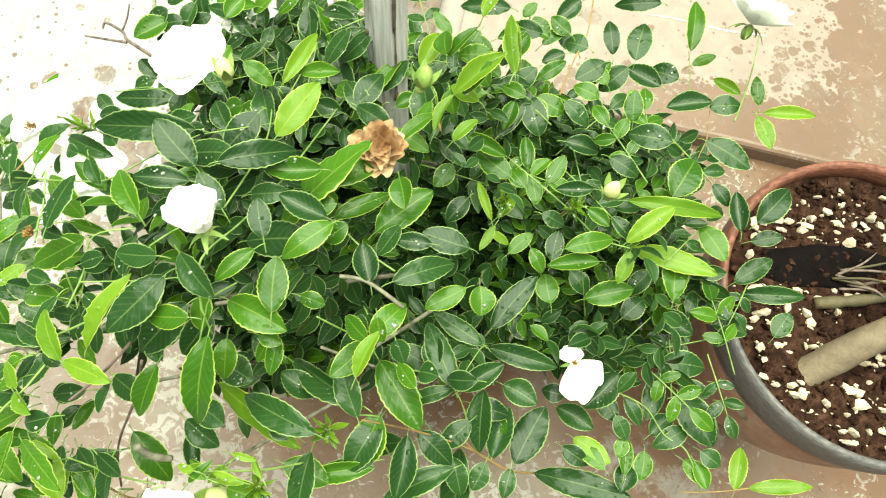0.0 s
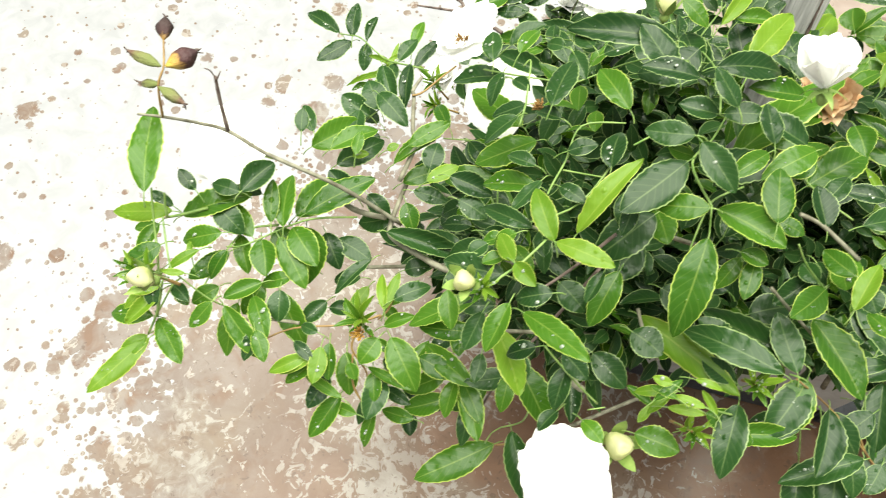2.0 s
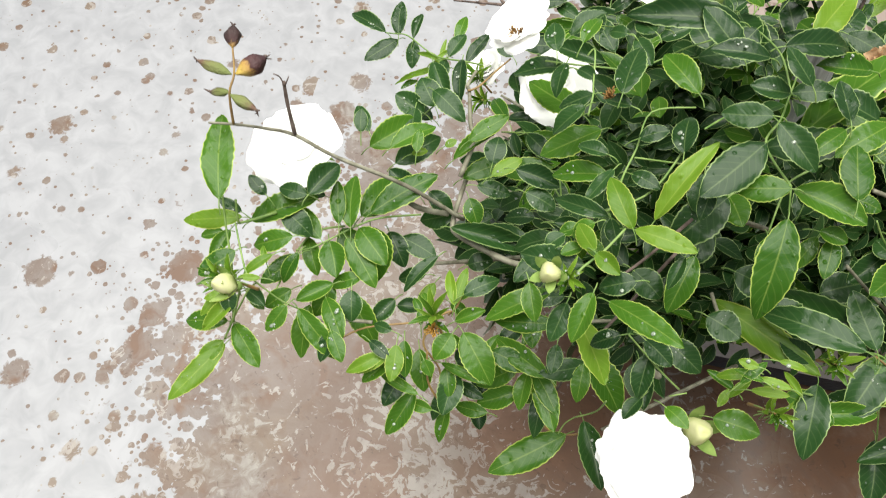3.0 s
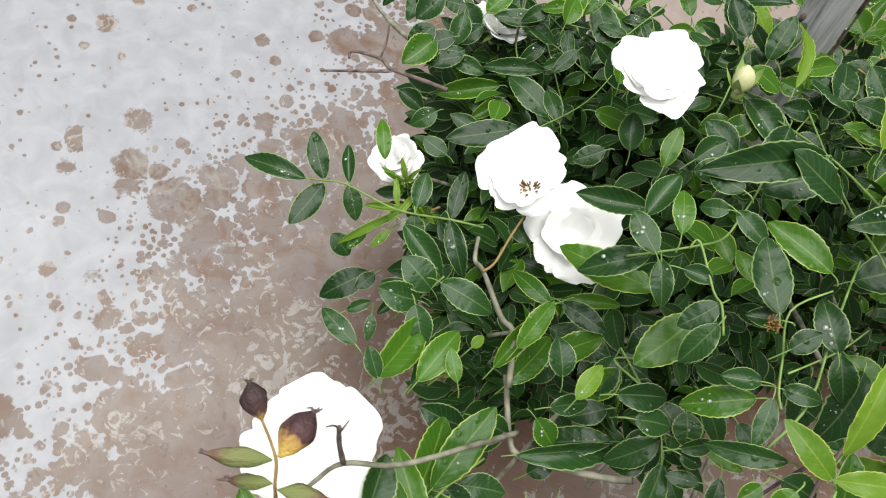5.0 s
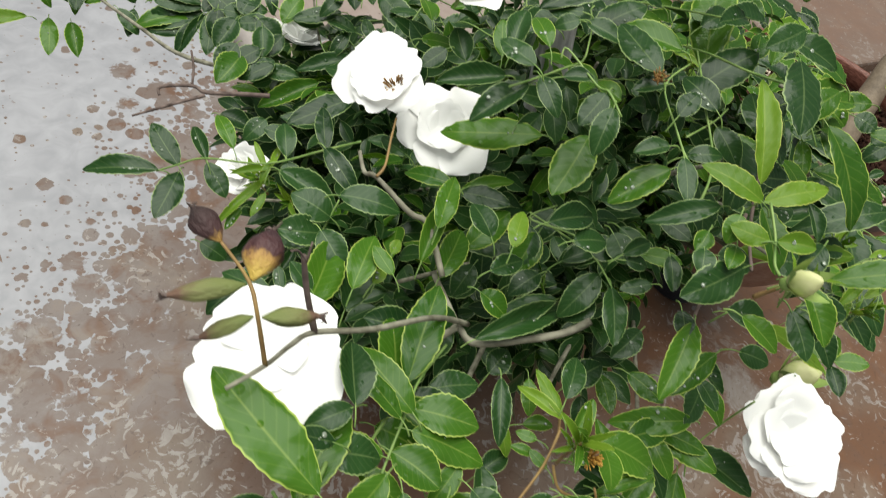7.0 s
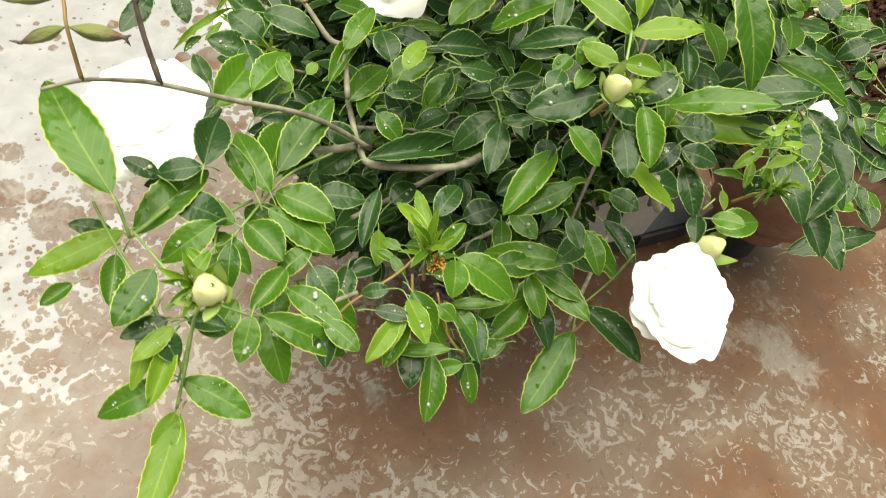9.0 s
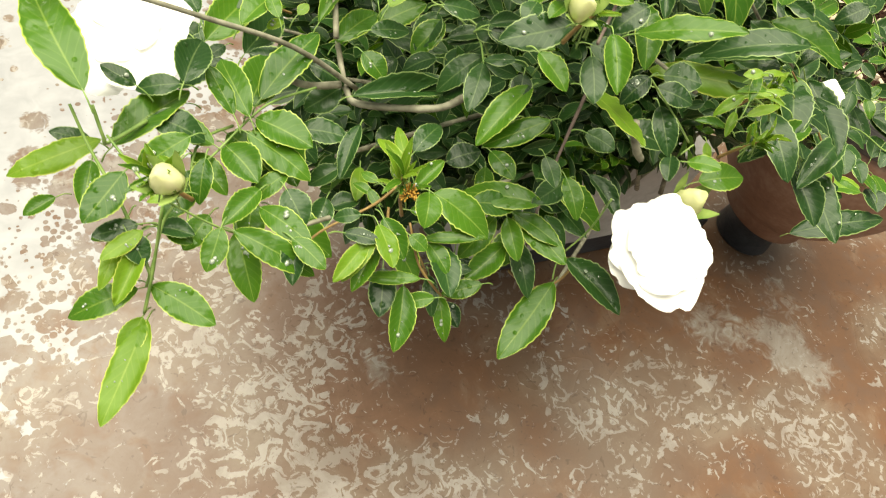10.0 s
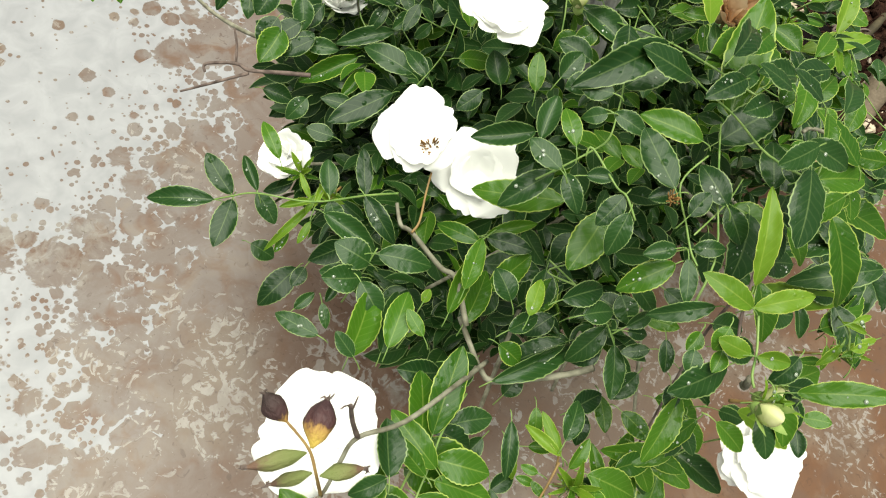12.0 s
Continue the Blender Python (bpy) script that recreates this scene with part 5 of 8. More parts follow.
leaf("m", (0.554, 0.569, 0.497), (0.564, 0.595, 0.504), 0.0202, (-0.18, -0.18, 0.97))
leaf("m", (0.494, 0.563, 0.495), (0.528, 0.564, 0.497), 0.0202, (-0.06, -0.06, 1.00))
leaf("g", (0.398, 0.618, 0.608), (0.410, 0.656, 0.618), 0.0287, (-0.07, -0.22, 0.97))
leaf("m", (0.423, 0.692, 0.591), (0.466, 0.678, 0.592), 0.0241, (-0.10, -0.17, 0.98))
leaf("m", (0.385, 0.660, 0.621), (0.348, 0.660, 0.615), 0.0229, (-0.15, -0.29, 0.95))
leaf("g", (0.358, 0.696, 0.578), (0.351, 0.722, 0.591), 0.0183, (-0.06, -0.45, 0.89))
leaf("m", (0.390, 0.736, 0.560), (0.429, 0.750, 0.571), 0.0202, (-0.19, -0.23, 0.95))
leaf("m", (0.429, 0.748, 0.564), (0.457, 0.756, 0.573), 0.0213, (-0.21, -0.29, 0.93))
leaf("y", (0.464, 0.732, 0.594), (0.481, 0.703, 0.594), 0.0159, (-0.30, -0.16, 0.94))
leaf("y", (0.473, 0.745, 0.583), (0.517, 0.751, 0.597), 0.0130, (-0.23, -0.31, 0.92))
leaf("g", (0.479, 0.772, 0.558), (0.468, 0.797, 0.568), 0.0138, (-0.17, -0.41, 0.90))
leaf("y", (0.460, 0.781, 0.554), (0.432, 0.792, 0.551), 0.0128, (-0.25, -0.32, 0.91))
leaf("m", (0.327, 0.771, 0.566), (0.314, 0.801, 0.578), 0.0170, (-0.09, -0.40, 0.91))
leaf("m", (0.352, 0.783, 0.553), (0.351, 0.823, 0.562), 0.0257, (-0.22, -0.23, 0.95))
leaf("g", (0.410, 0.832, 0.531), (0.403, 0.890, 0.544), 0.0197, (-0.00, -0.23, 0.97))
leaf("g", (0.415, 0.819, 0.528), (0.436, 0.834, 0.536), 0.0122, (-0.14, -0.29, 0.95))
leaf("m", (0.383, 0.766, 0.549), (0.346, 0.778, 0.546), 0.0221, (-0.16, -0.26, 0.95))
leaf("g", (0.323, 0.713, 0.575), (0.298, 0.717, 0.578), 0.0174, (0.08, -0.28, 0.96))
leaf("m", (0.291, 0.685, 0.594), (0.318, 0.672, 0.588), 0.0168, (0.09, -0.26, 0.96))
leaf("g", (0.256, 0.664, 0.614), (0.233, 0.670, 0.612), 0.0141, (-0.14, -0.23, 0.96))
leaf("g", (0.224, 0.616, 0.674), (0.193, 0.614, 0.669), 0.0125, (-0.13, -0.32, 0.94))
leaf("g", (0.218, 0.697, 0.634), (0.239, 0.710, 0.639), 0.0119, (-0.01, -0.34, 0.94))
leaf("g", (0.219, 0.666, 0.650), (0.197, 0.678, 0.656), 0.0143, (0.08, -0.35, 0.93))
leaf("g", (0.262, 0.702, 0.587), (0.283, 0.726, 0.595), 0.0139, (0.12, -0.39, 0.91))
leaf("g", (0.312, 0.732, 0.561), (0.326, 0.758, 0.573), 0.0134, (-0.09, -0.37, 0.93))
leaf("g", (0.180, 0.689, 0.631), (0.160, 0.702, 0.638), 0.0119, (0.17, -0.27, 0.95))
leaf("g", (-0.011, 0.654, 0.607), (-0.003, 0.676, 0.611), 0.0163, (0.18, -0.23, 0.96))
leaf("m", (0.396, 0.525, 0.541), (0.410, 0.546, 0.549), 0.0196, (-0.16, -0.27, 0.95))
leaf("m", (0.384, 0.497, 0.533), (0.354, 0.504, 0.535), 0.0216, (0.03, -0.24, 0.97))
leaf("y", (0.258, 0.545, 0.612), (0.238, 0.573, 0.617), 0.0076, (-0.11, -0.26, 0.96))
leaf("y", (0.261, 0.535, 0.627), (0.255, 0.513, 0.625), 0.0073, (-0.13, -0.05, 0.99))
leaf("y", (0.263, 0.560, 0.587), (0.274, 0.576, 0.593), 0.0079, (-0.14, -0.25, 0.96))
leaf("y", (0.259, 0.537, 0.608), (0.278, 0.533, 0.605), 0.0075, (0.09, -0.21, 0.97))
leaf("g", (0.280, 0.530, 0.593), (0.294, 0.551, 0.599), 0.0125, (-0.10, -0.21, 0.97))
leaf("g", (0.295, 0.534, 0.608), (0.310, 0.519, 0.603), 0.0122, (-0.01, -0.29, 0.96))
leaf("m", (0.218, 0.418, 0.635), (0.246, 0.412, 0.637), 0.0174, (-0.08, -0.16, 0.98))
leaf("m", (0.177, 0.369, 0.642), (0.150, 0.376, 0.648), 0.0183, (0.19, 0.03, 0.98))
leaf("m", (0.282, 0.438, 0.589), (0.255, 0.449, 0.587), 0.0193, (-0.14, -0.20, 0.97))
leaf("y", (0.041, 0.290, 0.704), (0.068, 0.265, 0.697), 0.0171, (0.30, 0.06, 0.95))
leaf("g", (0.061, 0.312, 0.605), (0.096, 0.288, 0.594), 0.0214, (0.23, -0.12, 0.96))
leaf("m", (0.062, 0.296, 0.630), (0.037, 0.277, 0.635), 0.0138, (0.28, -0.12, 0.95))
leaf("m", (0.095, 0.327, 0.594), (0.109, 0.297, 0.590), 0.0126, (-0.02, -0.15, 0.99))
leaf("g", (0.122, 0.377, 0.707), (0.128, 0.354, 0.703), 0.0147, (0.07, -0.17, 0.98))
leaf("g", (0.172, 0.321, 0.646), (0.204, 0.318, 0.643), 0.0199, (0.09, 0.13, 0.99))
leaf("m", (0.338, 0.544, 0.563), (0.358, 0.530, 0.559), 0.0172, (0.03, -0.19, 0.98))
leaf("m", (0.299, 0.493, 0.548), (0.322, 0.480, 0.547), 0.0201, (-0.01, -0.06, 1.00))
leaf("m", (0.301, 0.647, 0.592), (0.332, 0.648, 0.590), 0.0175, (0.09, -0.21, 0.97))
leaf("m", (0.336, 0.626, 0.624), (0.362, 0.617, 0.626), 0.0164, (-0.19, -0.26, 0.95))
leaf("g", (0.215, 0.573, 0.631), (0.207, 0.552, 0.626), 0.0157, (0.12, -0.24, 0.96))
leaf("m", (0.235, 0.559, 0.610), (0.224, 0.536, 0.605), 0.0161, (-0.03, -0.19, 0.98))
leaf("m", (0.299, 0.576, 0.587), (0.320, 0.573, 0.585), 0.0149, (0.03, -0.18, 0.98))
leaf("g", (0.329, 0.576, 0.621), (0.349, 0.567, 0.622), 0.0122, (-0.19, -0.23, 0.95))
leaf("m", (0.407, 0.569, 0.558), (0.393, 0.544, 0.552), 0.0175, (-0.27, -0.09, 0.96))
leaf("g", (0.166, 0.574, 0.654), (0.196, 0.566, 0.652), 0.0134, (-0.01, -0.28, 0.96))
leaf("m", (0.200, 0.589, 0.631), (0.223, 0.576, 0.631), 0.0140, (-0.12, -0.21, 0.97))
leaf("g", (0.217, 0.653, 0.653), (0.195, 0.661, 0.654), 0.0122, (-0.05, -0.22, 0.97))
leaf("g", (0.161, 0.591, 0.658), (0.175, 0.603, 0.663), 0.0126, (-0.08, -0.30, 0.95))
leaf("m", (0.291, 0.758, 0.572), (0.271, 0.768, 0.576), 0.0157, (0.08, -0.28, 0.96))
leaf("g", (0.258, 0.746, 0.581), (0.274, 0.767, 0.587), 0.0132, (-0.14, -0.19, 0.97))
leaf("m", (0.221, 0.723, 0.644), (0.180, 0.713, 0.642), 0.0179, (0.06, -0.38, 0.92))
leaf("g", (0.233, 0.734, 0.625), (0.241, 0.747, 0.632), 0.0113, (-0.01, -0.45, 0.89))
leaf("m", (0.280, 0.799, 0.593), (0.264, 0.775, 0.585), 0.0189, (0.01, -0.33, 0.95))
leaf("m", (0.358, 0.835, 0.581), (0.316, 0.825, 0.574), 0.0173, (-0.06, -0.42, 0.91))
leaf("g", (0.242, 0.748, 0.612), (0.261, 0.734, 0.606), 0.0158, (0.07, -0.35, 0.93))
leaf("g", (0.203, 0.683, 0.655), (0.196, 0.660, 0.648), 0.0191, (0.06, -0.33, 0.94))
leaf("g", (0.218, 0.663, 0.659), (0.192, 0.656, 0.655), 0.0169, (-0.03, -0.42, 0.91))
leaf("g", (0.234, 0.692, 0.620), (0.242, 0.718, 0.626), 0.0183, (0.04, -0.25, 0.97))
leaf("g", (0.203, 0.647, 0.662), (0.225, 0.637, 0.656), 0.0185, (0.15, -0.22, 0.96))
leaf("g", (0.234, 0.694, 0.609), (0.260, 0.693, 0.605), 0.0175, (0.11, -0.26, 0.96))
leaf("m", (0.229, 0.671, 0.608), (0.257, 0.680, 0.610), 0.0153, (-0.00, -0.22, 0.97))
leaf("m", (0.258, 0.697, 0.612), (0.240, 0.671, 0.604), 0.0174, (0.08, -0.33, 0.94))
leaf("m", (0.280, 0.736, 0.591), (0.262, 0.723, 0.587), 0.0162, (-0.05, -0.25, 0.97))
leaf("m", (0.300, 0.757, 0.582), (0.277, 0.761, 0.579), 0.0222, (-0.19, -0.21, 0.96))
leaf("m", (0.320, 0.754, 0.574), (0.298, 0.729, 0.570), 0.0222, (0.07, -0.20, 0.98))
leaf("m", (0.343, 0.759, 0.570), (0.324, 0.734, 0.557), 0.0225, (-0.05, -0.41, 0.91))
leaf("g", (0.328, 0.734, 0.569), (0.309, 0.751, 0.573), 0.0167, (0.04, -0.21, 0.98))
leaf("y", (0.363, 0.722, 0.566), (0.350, 0.735, 0.570), 0.0144, (-0.03, -0.34, 0.94))
leaf("m", (0.401, 0.787, 0.541), (0.371, 0.793, 0.536), 0.0238, (-0.23, -0.35, 0.91))
leaf("g", (0.295, 0.680, 0.584), (0.266, 0.685, 0.588), 0.0211, (0.10, -0.17, 0.98))
leaf("m", (0.306, 0.692, 0.592), (0.296, 0.674, 0.586), 0.0190, (-0.18, -0.22, 0.96))
leaf("g", (0.277, 0.663, 0.587), (0.261, 0.682, 0.590), 0.0210, (-0.18, -0.31, 0.93))
leaf("g", (0.248, 0.659, 0.610), (0.246, 0.632, 0.605), 0.0141, (-0.16, -0.16, 0.97))
leaf("m", (0.254, 0.727, 0.620), (0.225, 0.725, 0.621), 0.0175, (0.06, -0.46, 0.89))
leaf("g", (0.280, 0.760, 0.590), (0.258, 0.770, 0.593), 0.0164, (-0.07, -0.47, 0.88))
leaf("g", (0.312, 0.408, 0.561), (0.317, 0.377, 0.564), 0.0167, (-0.22, 0.07, 0.97))
leaf("y", (0.394, 0.424, 0.472), (0.429, 0.411, 0.482), 0.0182, (-0.26, 0.04, 0.96))
leaf("m", (0.310, 0.436, 0.543), (0.340, 0.428, 0.548), 0.0224, (-0.17, -0.05, 0.98))
leaf("m", (0.385, 0.413, 0.474), (0.411, 0.403, 0.478), 0.0181, (-0.23, -0.22, 0.95))
leaf("g", (0.437, 0.437, 0.480), (0.436, 0.418, 0.479), 0.0139, (-0.29, -0.06, 0.96))
leaf("m", (0.475, 0.491, 0.484), (0.519, 0.456, 0.488), 0.0304, (-0.28, -0.23, 0.93))
leaf("m", (0.423, 0.452, 0.489), (0.439, 0.434, 0.485), 0.0160, (-0.01, -0.22, 0.98))
leaf("m", (0.461, 0.447, 0.478), (0.476, 0.469, 0.484), 0.0195, (-0.21, -0.12, 0.97))
leaf("m", (0.491, 0.461, 0.485), (0.465, 0.437, 0.485), 0.0193, (-0.05, 0.04, 1.00))
leaf("g", (0.496, 0.434, 0.476), (0.520, 0.418, 0.485), 0.0181, (-0.29, 0.07, 0.95))
leaf("m", (0.505, 0.444, 0.490), (0.524, 0.436, 0.492), 0.0180, (-0.18, -0.20, 0.96))
leaf("g", (0.461, 0.432, 0.471), (0.463, 0.406, 0.471), 0.0183, (-0.03, 0.01, 1.00))
leaf("m", (0.448, 0.417, 0.469), (0.448, 0.391, 0.469), 0.0215, (-0.24, 0.01, 0.97))
leaf("m", (0.282, 0.363, 0.588), (0.296, 0.338, 0.585), 0.0174, (-0.07, -0.18, 0.98))
leaf("m", (0.307, 0.367, 0.585), (0.303, 0.345, 0.580), 0.0158, (-0.21, -0.17, 0.96))
leaf("m", (0.329, 0.370, 0.569), (0.329, 0.347, 0.569), 0.0135, (-0.11, -0.03, 0.99))
leaf("m", (0.408, 0.469, 0.473), (0.428, 0.450, 0.476), 0.0197, (-0.24, -0.13, 0.96))
leaf("m", (0.374, 0.448, 0.464), (0.410, 0.437, 0.472), 0.0219, (-0.24, -0.12, 0.96))
leaf("m", (0.374, 0.456, 0.488), (0.353, 0.454, 0.488), 0.0183, (0.04, -0.24, 0.97))
leaf("g", (-0.164, 0.272, 0.706), (-0.187, 0.317, 0.717), 0.0192, (0.03, -0.22, 0.97))
leaf("g", (-0.163, 0.286, 0.657), (-0.133, 0.317, 0.664), 0.0171, (-0.03, -0.20, 0.98))
leaf("y", (-0.166, 0.283, 0.665), (-0.202, 0.268, 0.660), 0.0128, (-0.02, -0.29, 0.96))
leaf("g", (-0.194, 0.286, 0.618), (-0.207, 0.277, 0.616), 0.0086, (-0.01, -0.18, 0.98))
leaf("g", (-0.106, 0.309, 0.654), (-0.121, 0.341, 0.663), 0.0147, (-0.13, -0.32, 0.94))
leaf("g", (-0.101, 0.326, 0.648), (-0.072, 0.366, 0.658), 0.0186, (-0.07, -0.21, 0.98))
leaf("g", (-0.103, 0.314, 0.647), (-0.077, 0.298, 0.649), 0.0184, (-0.15, -0.12, 0.98))
leaf("g", (-0.107, 0.304, 0.648), (-0.077, 0.284, 0.641), 0.0158, (0.09, -0.16, 0.98))
leaf("g", (-0.117, 0.299, 0.644), (-0.102, 0.279, 0.643), 0.0173, (-0.11, -0.12, 0.99))
leaf("g", (-0.130, 0.283, 0.669), (-0.152, 0.269, 0.664), 0.0136, (0.06, -0.36, 0.93))
leaf("g", (-0.122, 0.297, 0.647), (-0.145, 0.310, 0.652), 0.0132, (0.09, -0.16, 0.98))
leaf("m", (-0.137, 0.330, 0.638), (-0.162, 0.325, 0.641), 0.0108, (0.18, -0.22, 0.96))
leaf("g", (-0.153, 0.258, 0.676), (-0.167, 0.237, 0.672), 0.0145, (0.06, -0.21, 0.97))
leaf("g", (-0.169, 0.273, 0.663), (-0.171, 0.252, 0.660), 0.0097, (0.11, -0.13, 0.99))
leaf("y", (-0.132, 0.265, 0.676), (-0.143, 0.248, 0.675), 0.0065, (0.04, -0.09, 1.00))
leaf("y", (-0.132, 0.250, 0.673), (-0.144, 0.245, 0.674), 0.0044, (0.15, -0.15, 0.98))
leaf("y", (-0.134, 0.260, 0.673), (-0.141, 0.268, 0.675), 0.0040, (-0.01, -0.30, 0.95))
leaf("g", (-0.117, 0.247, 0.653), (-0.123, 0.229, 0.647), 0.0115, (-0.12, -0.30, 0.95))
leaf("g", (-0.101, 0.274, 0.644), (-0.117, 0.255, 0.643), 0.0117, (0.06, -0.11, 0.99))
leaf("g", (-0.112, 0.250, 0.646), (-0.077, 0.232, 0.640), 0.0136, (-0.03, -0.33, 0.94))
leaf("g", (-0.101, 0.264, 0.644), (-0.079, 0.243, 0.647), 0.0132, (-0.20, -0.09, 0.98))
leaf("m", (-0.089, 0.275, 0.643), (-0.081, 0.258, 0.639), 0.0148, (0.00, -0.24, 0.97))
leaf("y", (-0.147, 0.242, 0.658), (-0.162, 0.229, 0.658), 0.0080, (0.15, -0.14, 0.98))
leaf("y", (-0.148, 0.240, 0.651), (-0.157, 0.214, 0.646), 0.0096, (0.08, -0.21, 0.97))
leaf("g", (-0.151, 0.228, 0.634), (-0.179, 0.218, 0.631), 0.0134, (-0.02, -0.23, 0.97))
leaf("g", (-0.145, 0.227, 0.639), (-0.119, 0.210, 0.635), 0.0145, (-0.02, -0.28, 0.96))
leaf("y", (-0.149, 0.217, 0.629), (-0.156, 0.198, 0.628), 0.0108, (0.16, -0.13, 0.98))
leaf("m", (-0.149, 0.245, 0.658), (-0.166, 0.239, 0.659), 0.0095, (0.16, -0.24, 0.96))
leaf("m", (-0.142, 0.245, 0.656), (-0.127, 0.240, 0.658), 0.0092, (-0.13, -0.08, 0.99))
leaf("g", (-0.124, 0.277, 0.662), (-0.127, 0.258, 0.656), 0.0101, (-0.12, -0.27, 0.95))
leaf("m", (-0.172, 0.289, 0.657), (-0.188, 0.290, 0.661), 0.0080, (0.22, -0.34, 0.92))
leaf("y", (-0.028, 0.296, 0.633), (-0.042, 0.318, 0.633), 0.0070, (-0.21, -0.15, 0.97))
leaf("y", (-0.028, 0.297, 0.634), (-0.031, 0.322, 0.638), 0.0076, (-0.08, -0.16, 0.98))
leaf("g", (-0.024, 0.288, 0.629), (-0.009, 0.300, 0.637), 0.0088, (-0.16, -0.38, 0.91))
leaf("m", (-0.025, 0.303, 0.639), (-0.009, 0.321, 0.644), 0.0127, (-0.10, -0.19, 0.98))
leaf("g", (-0.043, 0.291, 0.629), (-0.051, 0.298, 0.628), 0.0056, (-0.25, -0.16, 0.95))
leaf("g", (-0.046, 0.286, 0.625), (-0.055, 0.293, 0.626), 0.0056, (0.00, -0.16, 0.99))
leaf("g", (-0.043, 0.278, 0.626), (-0.048, 0.288, 0.628), 0.0056, (-0.16, -0.27, 0.95))
leaf("g", (-0.026, 0.281, 0.619), (-0.013, 0.277, 0.619), 0.0070, (-0.10, -0.27, 0.96))
leaf("m", (-0.055, 0.262, 0.642), (-0.068, 0.262, 0.640), 0.0075, (-0.18, -0.28, 0.94))
leaf("m", (-0.064, 0.250, 0.645), (-0.048, 0.244, 0.647), 0.0078, (-0.18, -0.11, 0.98))
leaf("g", (-0.038, 0.265, 0.620), (-0.025, 0.243, 0.612), 0.0147, (-0.00, -0.32, 0.95))
leaf("m", (-0.042, 0.249, 0.615), (-0.045, 0.225, 0.610), 0.0138, (-0.10, -0.21, 0.97))
leaf("g", (-0.047, 0.253, 0.635), (-0.060, 0.229, 0.628), 0.0103, (-0.05, -0.24, 0.97))
leaf("m", (-0.015, 0.254, 0.598), (-0.015, 0.233, 0.594), 0.0089, (-0.17, -0.17, 0.97))
leaf("m", (-0.011, 0.262, 0.592), (0.010, 0.259, 0.595), 0.0092, (-0.17, -0.32, 0.93))
leaf("g", (-0.000, 0.271, 0.608), (0.003, 0.297, 0.615), 0.0092, (-0.23, -0.23, 0.95))
leaf("g", (0.023, 0.283, 0.611), (0.002, 0.264, 0.600), 0.0139, (-0.16, -0.33, 0.93))
leaf("m", (-0.017, 0.279, 0.608), (-0.006, 0.267, 0.610), 0.0090, (-0.25, -0.09, 0.97))
leaf("g", (0.042, 0.278, 0.631), (0.002, 0.289, 0.629), 0.0147, (-0.13, -0.35, 0.93))
leaf("g", (0.033, 0.285, 0.612), (0.056, 0.264, 0.613), 0.0126, (-0.15, -0.13, 0.98))
leaf("g", (0.030, 0.283, 0.610), (0.033, 0.259, 0.605), 0.0119, (-0.33, -0.22, 0.92))
leaf("g", (0.070, 0.268, 0.564), (0.031, 0.225, 0.556), 0.0213, (-0.09, -0.12, 0.99))
leaf("m", (0.077, 0.279, 0.573), (0.102, 0.241, 0.574), 0.0173, (-0.22, -0.14, 0.96))
leaf("g", (0.059, 0.295, 0.632), (0.063, 0.272, 0.628), 0.0118, (-0.14, -0.20, 0.97))
leaf("m", (0.039, 0.291, 0.654), (0.042, 0.274, 0.651), 0.0098, (-0.17, -0.17, 0.97))
leaf("g", (0.024, 0.306, 0.687), (-0.005, 0.280, 0.677), 0.0138, (-0.21, -0.12, 0.97))
leaf("g", (0.033, 0.292, 0.680), (-0.000, 0.283, 0.672), 0.0122, (-0.16, -0.26, 0.95))
leaf("m", (-0.053, 0.347, 0.631), (0.006, 0.354, 0.633), 0.0142, (0.02, -0.37, 0.93))
leaf("m", (0.015, 0.356, 0.657), (-0.010, 0.344, 0.645), 0.0152, (-0.30, -0.30, 0.91))
leaf("m", (0.012, 0.344, 0.664), (0.001, 0.316, 0.658), 0.0133, (-0.13, -0.15, 0.98))
leaf("g", (0.001, 0.394, 0.646), (-0.018, 0.379, 0.635), 0.0161, (-0.24, -0.38, 0.90))
leaf("m", (0.016, 0.374, 0.660), (-0.003, 0.368, 0.656), 0.0087, (-0.04, -0.42, 0.90))
leaf("m", (0.010, 0.349, 0.685), (0.028, 0.352, 0.687), 0.0087, (-0.05, -0.37, 0.93))
leaf("m", (0.011, 0.347, 0.683), (0.023, 0.341, 0.683), 0.0080, (-0.23, -0.37, 0.90))
leaf("m", (0.034, 0.312, 0.720), (0.001, 0.308, 0.713), 0.0169, (-0.12, -0.45, 0.88))
leaf("g", (0.012, 0.289, 0.724), (0.022, 0.272, 0.721), 0.0108, (-0.16, -0.21, 0.96))
leaf("m", (0.033, 0.285, 0.728), (0.032, 0.265, 0.722), 0.0117, (-0.28, -0.28, 0.92))
leaf("g", (0.043, 0.293, 0.733), (0.042, 0.268, 0.724), 0.0118, (-0.31, -0.31, 0.90))
leaf("m", (0.064, 0.284, 0.719), (0.051, 0.276, 0.712), 0.0102, (-0.35, -0.23, 0.91))
leaf("m", (0.078, 0.294, 0.703), (0.095, 0.286, 0.702), 0.0120, (-0.16, -0.41, 0.90))
leaf("m", (0.084, 0.292, 0.693), (0.086, 0.269, 0.685), 0.0122, (-0.34, -0.34, 0.88))
leaf("y", (0.115, 0.356, 0.656), (0.179, 0.329, 0.671), 0.0180, (-0.34, -0.37, 0.86))
leaf("m", (0.211, 0.369, 0.663), (0.152, 0.388, 0.639), 0.0172, (-0.44, -0.27, 0.86))
